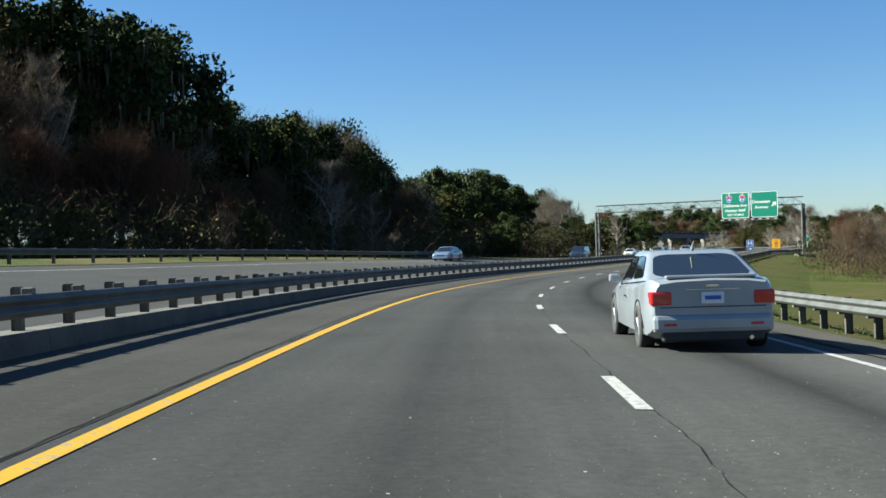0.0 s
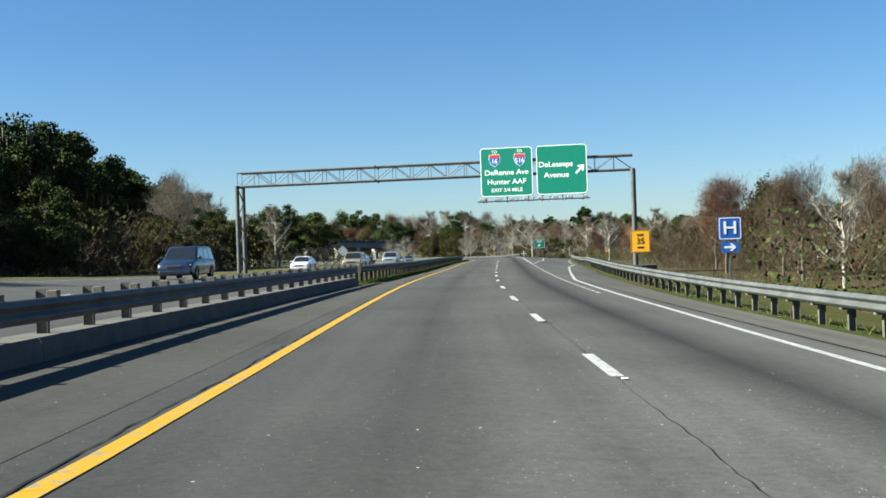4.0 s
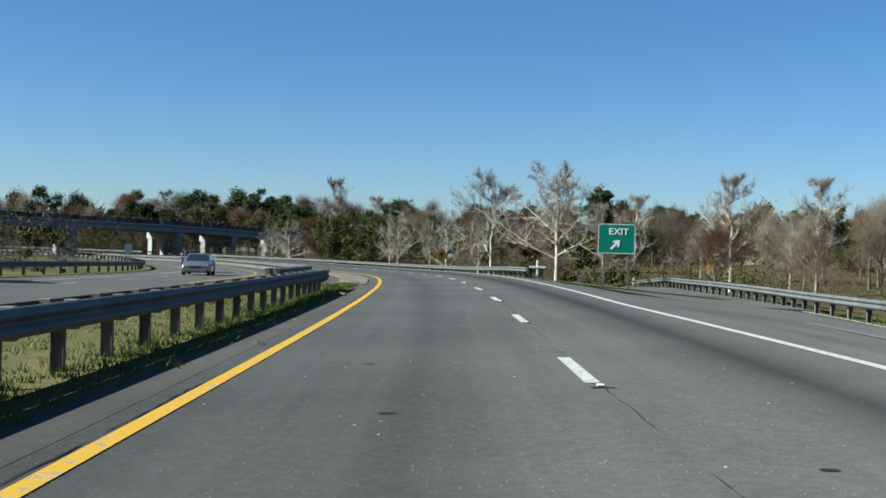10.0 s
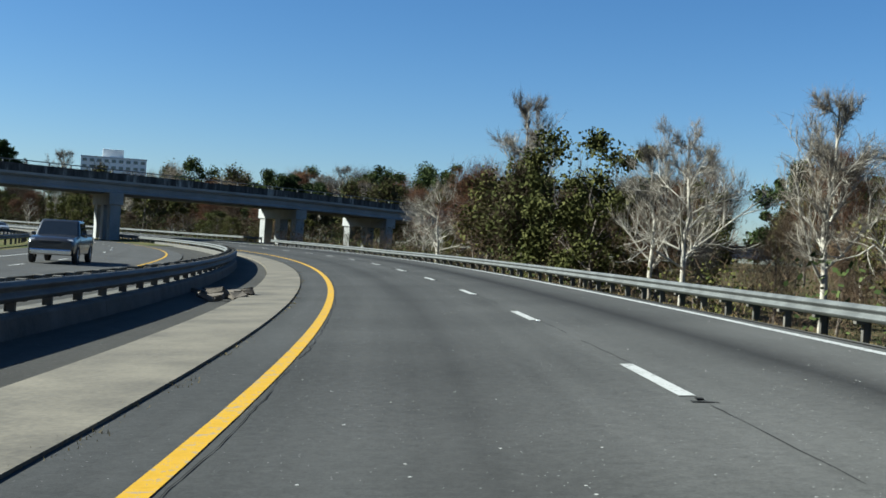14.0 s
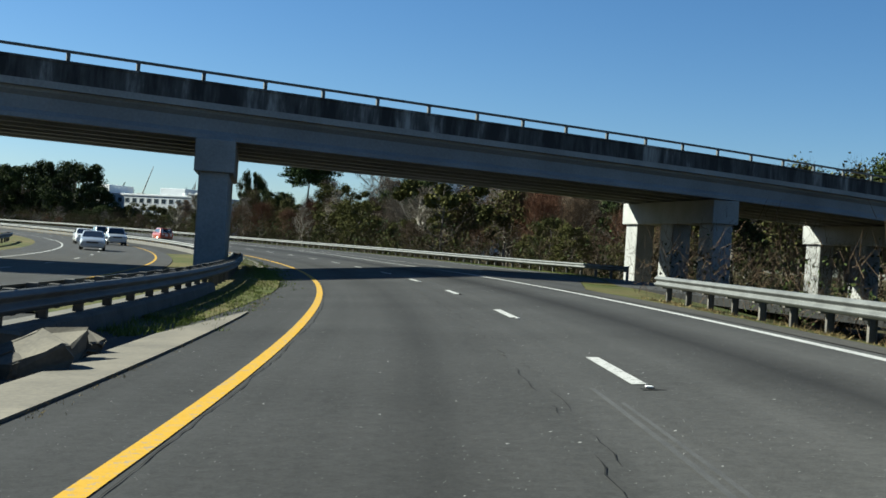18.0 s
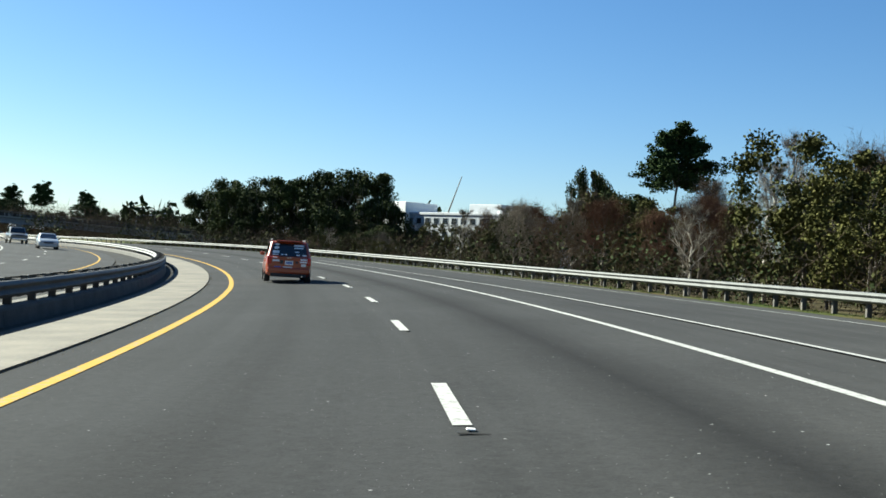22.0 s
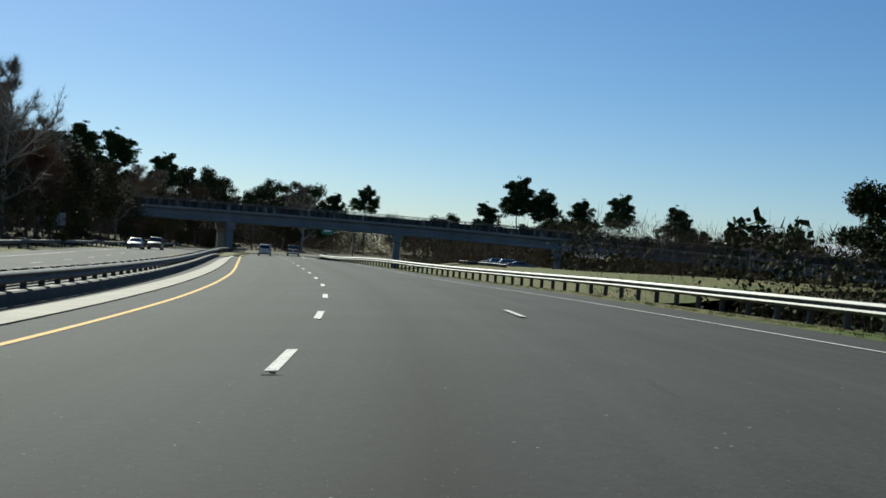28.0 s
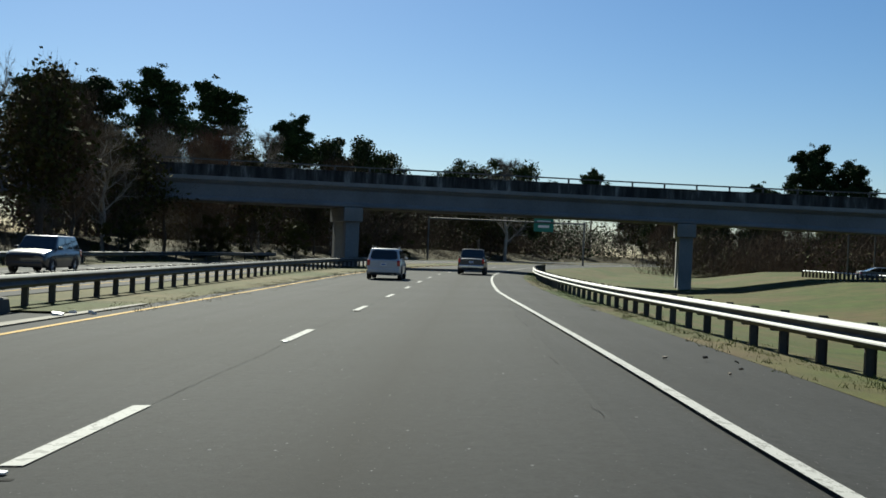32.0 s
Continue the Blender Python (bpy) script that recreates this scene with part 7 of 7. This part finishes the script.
# car park beyond the second bridge: low fence and parked cars on the bank
fence = thing("car_park_fence", "low timber fence with dark posts along the car park", "fence", "", "", Matrix())
f0, f1 = Vector((-232.0, 785.0, 0.35)), Vector((-186.0, 762.0, 0.35))
for k in range(40):
    p = f0 + (f1 - f0) * k / 39
    part("post", box((p.x - 0.09, p.y - 0.09, p.z - 0.8), (p.x + 0.09, p.y + 0.09, p.z + 0.95), 0.02), BARK, fence)
part("top_rail", tube(f0 + Vector((0, 0, 0.85)), f1 + Vector((0, 0, 0.85)), 0.07, sides=6), SIGN_BACK, fence)
for kind, colour, name, label, x, y, turn in (("suv", "white", "parked_suv", "white crossover parked behind the low fence", -213.5, 781.5, -30), ("sedan", "silver", "parked_sedan", "silver sedan parked behind the low fence", -222.5, 786.5, -30), ("suv", "silver", "parked_suv", "silver crossover parked behind the low fence", -205.5, 777.8, -30), ("sedan", "grey", "parked_sedan", "grey sedan parked in the car park", -199.0, 775.0, -30), ("sedan", "white", "parked_sedan", "white sedan parked beside the brick house", -222, 806, 40)):
    z = 0.42 if y < 800 else 0.9
    car(kind, colour, name, label, pose(x, y, z, 0, 0, turn))
# guide sign and poles beyond the second bridge
far_gantry = thing("far_sign_gantry", "distant sign gantry with a green panel beyond the second bridge", "gantry", "", "", Matrix())
q0, q1 = Vector((-314.2, 777.7, -1)), Vector((-302.8, 800.5, -1))
for q in (q0, q1):
    part("post", tube(q, q + Vector((0, 0, 8.2)), 0.16, sides=8), GALVANISED, far_gantry)
part("beam", tube(q0 + Vector((0, 0, 7.9)), q1 + Vector((0, 0, 7.9)), 0.14, sides=8), GALVANISED, far_gantry)
far_panel = part("panel", rounded_panel(3.2, 2.4, 0.15, 0.06, SIGN_GREEN), SIGN_GREEN, far_gantry)
far_panel.matrix_world = panel_pose(q0 + (q1 - q0) * 0.74 + Vector((0, 0, 7.6)), (q1 - q0).normalized())
part("panel_bar", box((-1.1, 0.2, 0.004), (1.1, 0.6, 0.012)), SIGN_WHITE, far_panel)
part("panel_bar", box((-0.9, -0.55, 0.004), (0.9, -0.15, 0.012)), SIGN_WHITE, far_panel)


# ---------------------------------------------------------------- small things along the road
def tufts(name, label, s0, s1, lat_f, spread, n, h, seed, mat, per=9):
    """Grass blades in tufts along a line beside the road."""
    rng = np.random.default_rng(seed)
    s = rng.uniform(s0, s1, n)
    lat = lat_f(s) + rng.normal(size=n) * spread
    p = np.repeat(at_road(s, lat, -0.02), per, 0)
    m = len(p)
    p[:, :2] += rng.normal(size=(m, 2)) * 0.07
    hh = np.repeat(rng.uniform(0.4, 1.2, n), per)[:, None] * h * rng.uniform(0.5, 1.2, (m, 1))
    q = p + np.c_[rng.normal(size=(m, 2)) * 0.4, np.ones(m)] * hh
    v, f = spikes(p, q, 0.008)
    tagged(new(name, mesh_from(name, v, f.tolist(), mat)), label, "grass", "", "stuff")


BLADE = leaf_material("grass_blades", (0.04, 0.06, 0.012), (0.13, 0.16, 0.04))
DRY_BLADE = leaf_material("dry_blades", (0.1, 0.075, 0.03), (0.28, 0.22, 0.11))
tufts("grass_tufts", "green and dry grass tufts beneath the median guardrail", 150, 304, lambda s: left_rail(np.minimum(s, 292)) + 0.35, 0.4, 3600, 0.13, 1, BLADE)
tufts("grass_tufts", "dry grass tufts in the median", 150, 304, lambda s: left_rail(np.minimum(s, 292)) - 1.5, 1.2, 2000, 0.1, 2, DRY_BLADE)
tufts("grass_tufts", "weeds along the joint of the concrete apron", 302, 486, apron_in, 0.05, 1100, 0.05, 3, DRY_BLADE)
tufts("grass_tufts", "weeds along the joint of the far concrete apron", 541, 840, apron_in, 0.05, 1300, 0.05, 4, DRY_BLADE)
tufts("grass_tufts", "rough grass round the bridge pier", 470, 545, lambda s: np.interp(s, [470, 490, 545], [-4.6, -4.0, -3.6]), 0.5, 2200, 0.14, 5, BLADE)
tufts("grass_tufts", "grass along the guardrail of the merging lane", 516, 940, lambda s: right_edge(s) + 0.8, 0.35, 4200, 0.11, 6, BLADE)
tufts("grass_tufts", "dry grass along the outer guardrail of the bend", 322, 486, lambda s: right_edge(s) + 0.9, 0.4, 1800, 0.12, 7, DRY_BLADE)
tufts("grass_tufts", "green grass along the guardrail before the exit", -40, 290, lambda s: ramp_rail(s) + 0.7, 0.6, 2000, 0.13, 8, BLADE)
tufts("grass_tufts", "thin dry weeds in the far median", 846, 960, lambda s: np.full(len(s), -3.7), 0.5, 1400, 0.08, 9, DRY_BLADE)


def yucca(s, lat, size):
    rng = np.random.default_rng(int(s))
    n = 46
    a, e = rng.uniform(0, math.tau, n), rng.uniform(0.25, 1.4, n)
    d = np.c_[np.cos(a) * np.cos(e), np.sin(a) * np.cos(e), np.sin(e)]
    p = np.zeros((n, 3)) + d * 0.03
    v, f = spikes(p, d * size * rng.uniform(0.7, 1.1, (n, 1)), 0.03)
    t = thing("yucca_plant", "spiky green yucca growing from the apron joint", "plant", "", "", spot(s, lat, 0.0))
    part("leaves", mesh_from("leaves", v, f.tolist(), BLADE), None, t)


yucca(551.5, -4.15, 0.75)
yucca(568, -4.3, 0.5)


def rubble(name, label, s, lat, n, reach, size, mat, seed):
    """Broken pieces lying in a heap, each a part of its own."""
    rng = random.Random(seed)
    t = thing(name, label, "debris", "", "", spot(s, lat, 0.0))
    for k in range(n):
        bm = bmesh.new()
        w = size * rng.uniform(0.4, 1.3)
        box_bm(bm, (-w, -w * rng.uniform(0.5, 1), -w * 0.25), (w, w * rng.uniform(0.5, 1), w * 0.35), w * 0.12)
        for v in bm.verts:
            v.co += Vector((rng.uniform(-1, 1), rng.uniform(-1, 1), rng.uniform(-1, 1))) * w * 0.14
        ob = part("piece", bm, mat, t)
        ob.matrix_local = pose(rng.uniform(-reach, reach) * 0.4, rng.uniform(-reach, reach), w * 0.25 + 0.02, rng.uniform(-25, 25), rng.uniform(-25, 25), rng.uniform(0, 180))


rubble("broken_brick", "tan broken brick lying beside the yellow line", 284.4, -2.75, 2, 0.085, 0.1, CONCRETE, 1)
rubble("concrete_rubble", "broken slabs of concrete and dirt beside the apron", 466, -4.5, 9, 1.6, 0.32, CONCRETE, 2)
rubble("concrete_rubble", "brown debris lying on the apron joint", 379, -4.7, 10, 1.8, 0.22, BARK, 3)
rubble("litter", "small pale litter in the median grass", 845, -3.6, 3, 0.8, 0.12, SIGN_WHITE, 4)
rubble("litter", "small dark stones on the shoulder", 836, 7.6, 5, 1.2, 0.025, BARK, 5)
# dark seals at the ends of the dashes
for k in range(-3, 80):
    end = float(np.interp(k, *DASHES)) if k >= 0 else 62.9 + k * 10.1
    stud = part("road_stud", box((-0.035, -0.035, 0.0), (0.035, 0.035, 0.014), 0.006), SIGN_WHITE if k % 3 else SEAL, road)
    stud.matrix_world = spot(end - 3.0, float(dash_at(end)) + 0.04, 0.008)
    if k % 2 == 0:
        patch = part("seal_patch", box((-0.12, -0.03, 0.0), (0.12, 0.03, 0.002)), SEAL, road)
        patch.matrix_world = spot(end - 3.15, float(dash_at(end)) + 0.05, 0.006)
stain_rng = random.Random(8)
for k in range(30):
    s0 = stain_rng.uniform(192, 200) if k < 13 else stain_rng.uniform(150, 300) if k < 26 else stain_rng.uniform(420, 800)
    w = stain_rng.uniform(0.05, 0.11) if k < 13 else stain_rng.uniform(0.02, 0.06)
    bm = bmesh.new()
    bm.faces.new([bm.verts.new((w * 1.6 * math.cos(i * math.tau / 9) * stain_rng.uniform(0.6, 1.1), w * math.sin(i * math.tau / 9) * stain_rng.uniform(0.5, 1.1), 0)) for i in range(9)])
    ob = part("tar_spot", bm, SEAL, road)
    ob.matrix_world = spot(s0, stain_rng.uniform(0.7, 1.6) if k < 13 else stain_rng.uniform(-1.6, 5.0), 0.007)
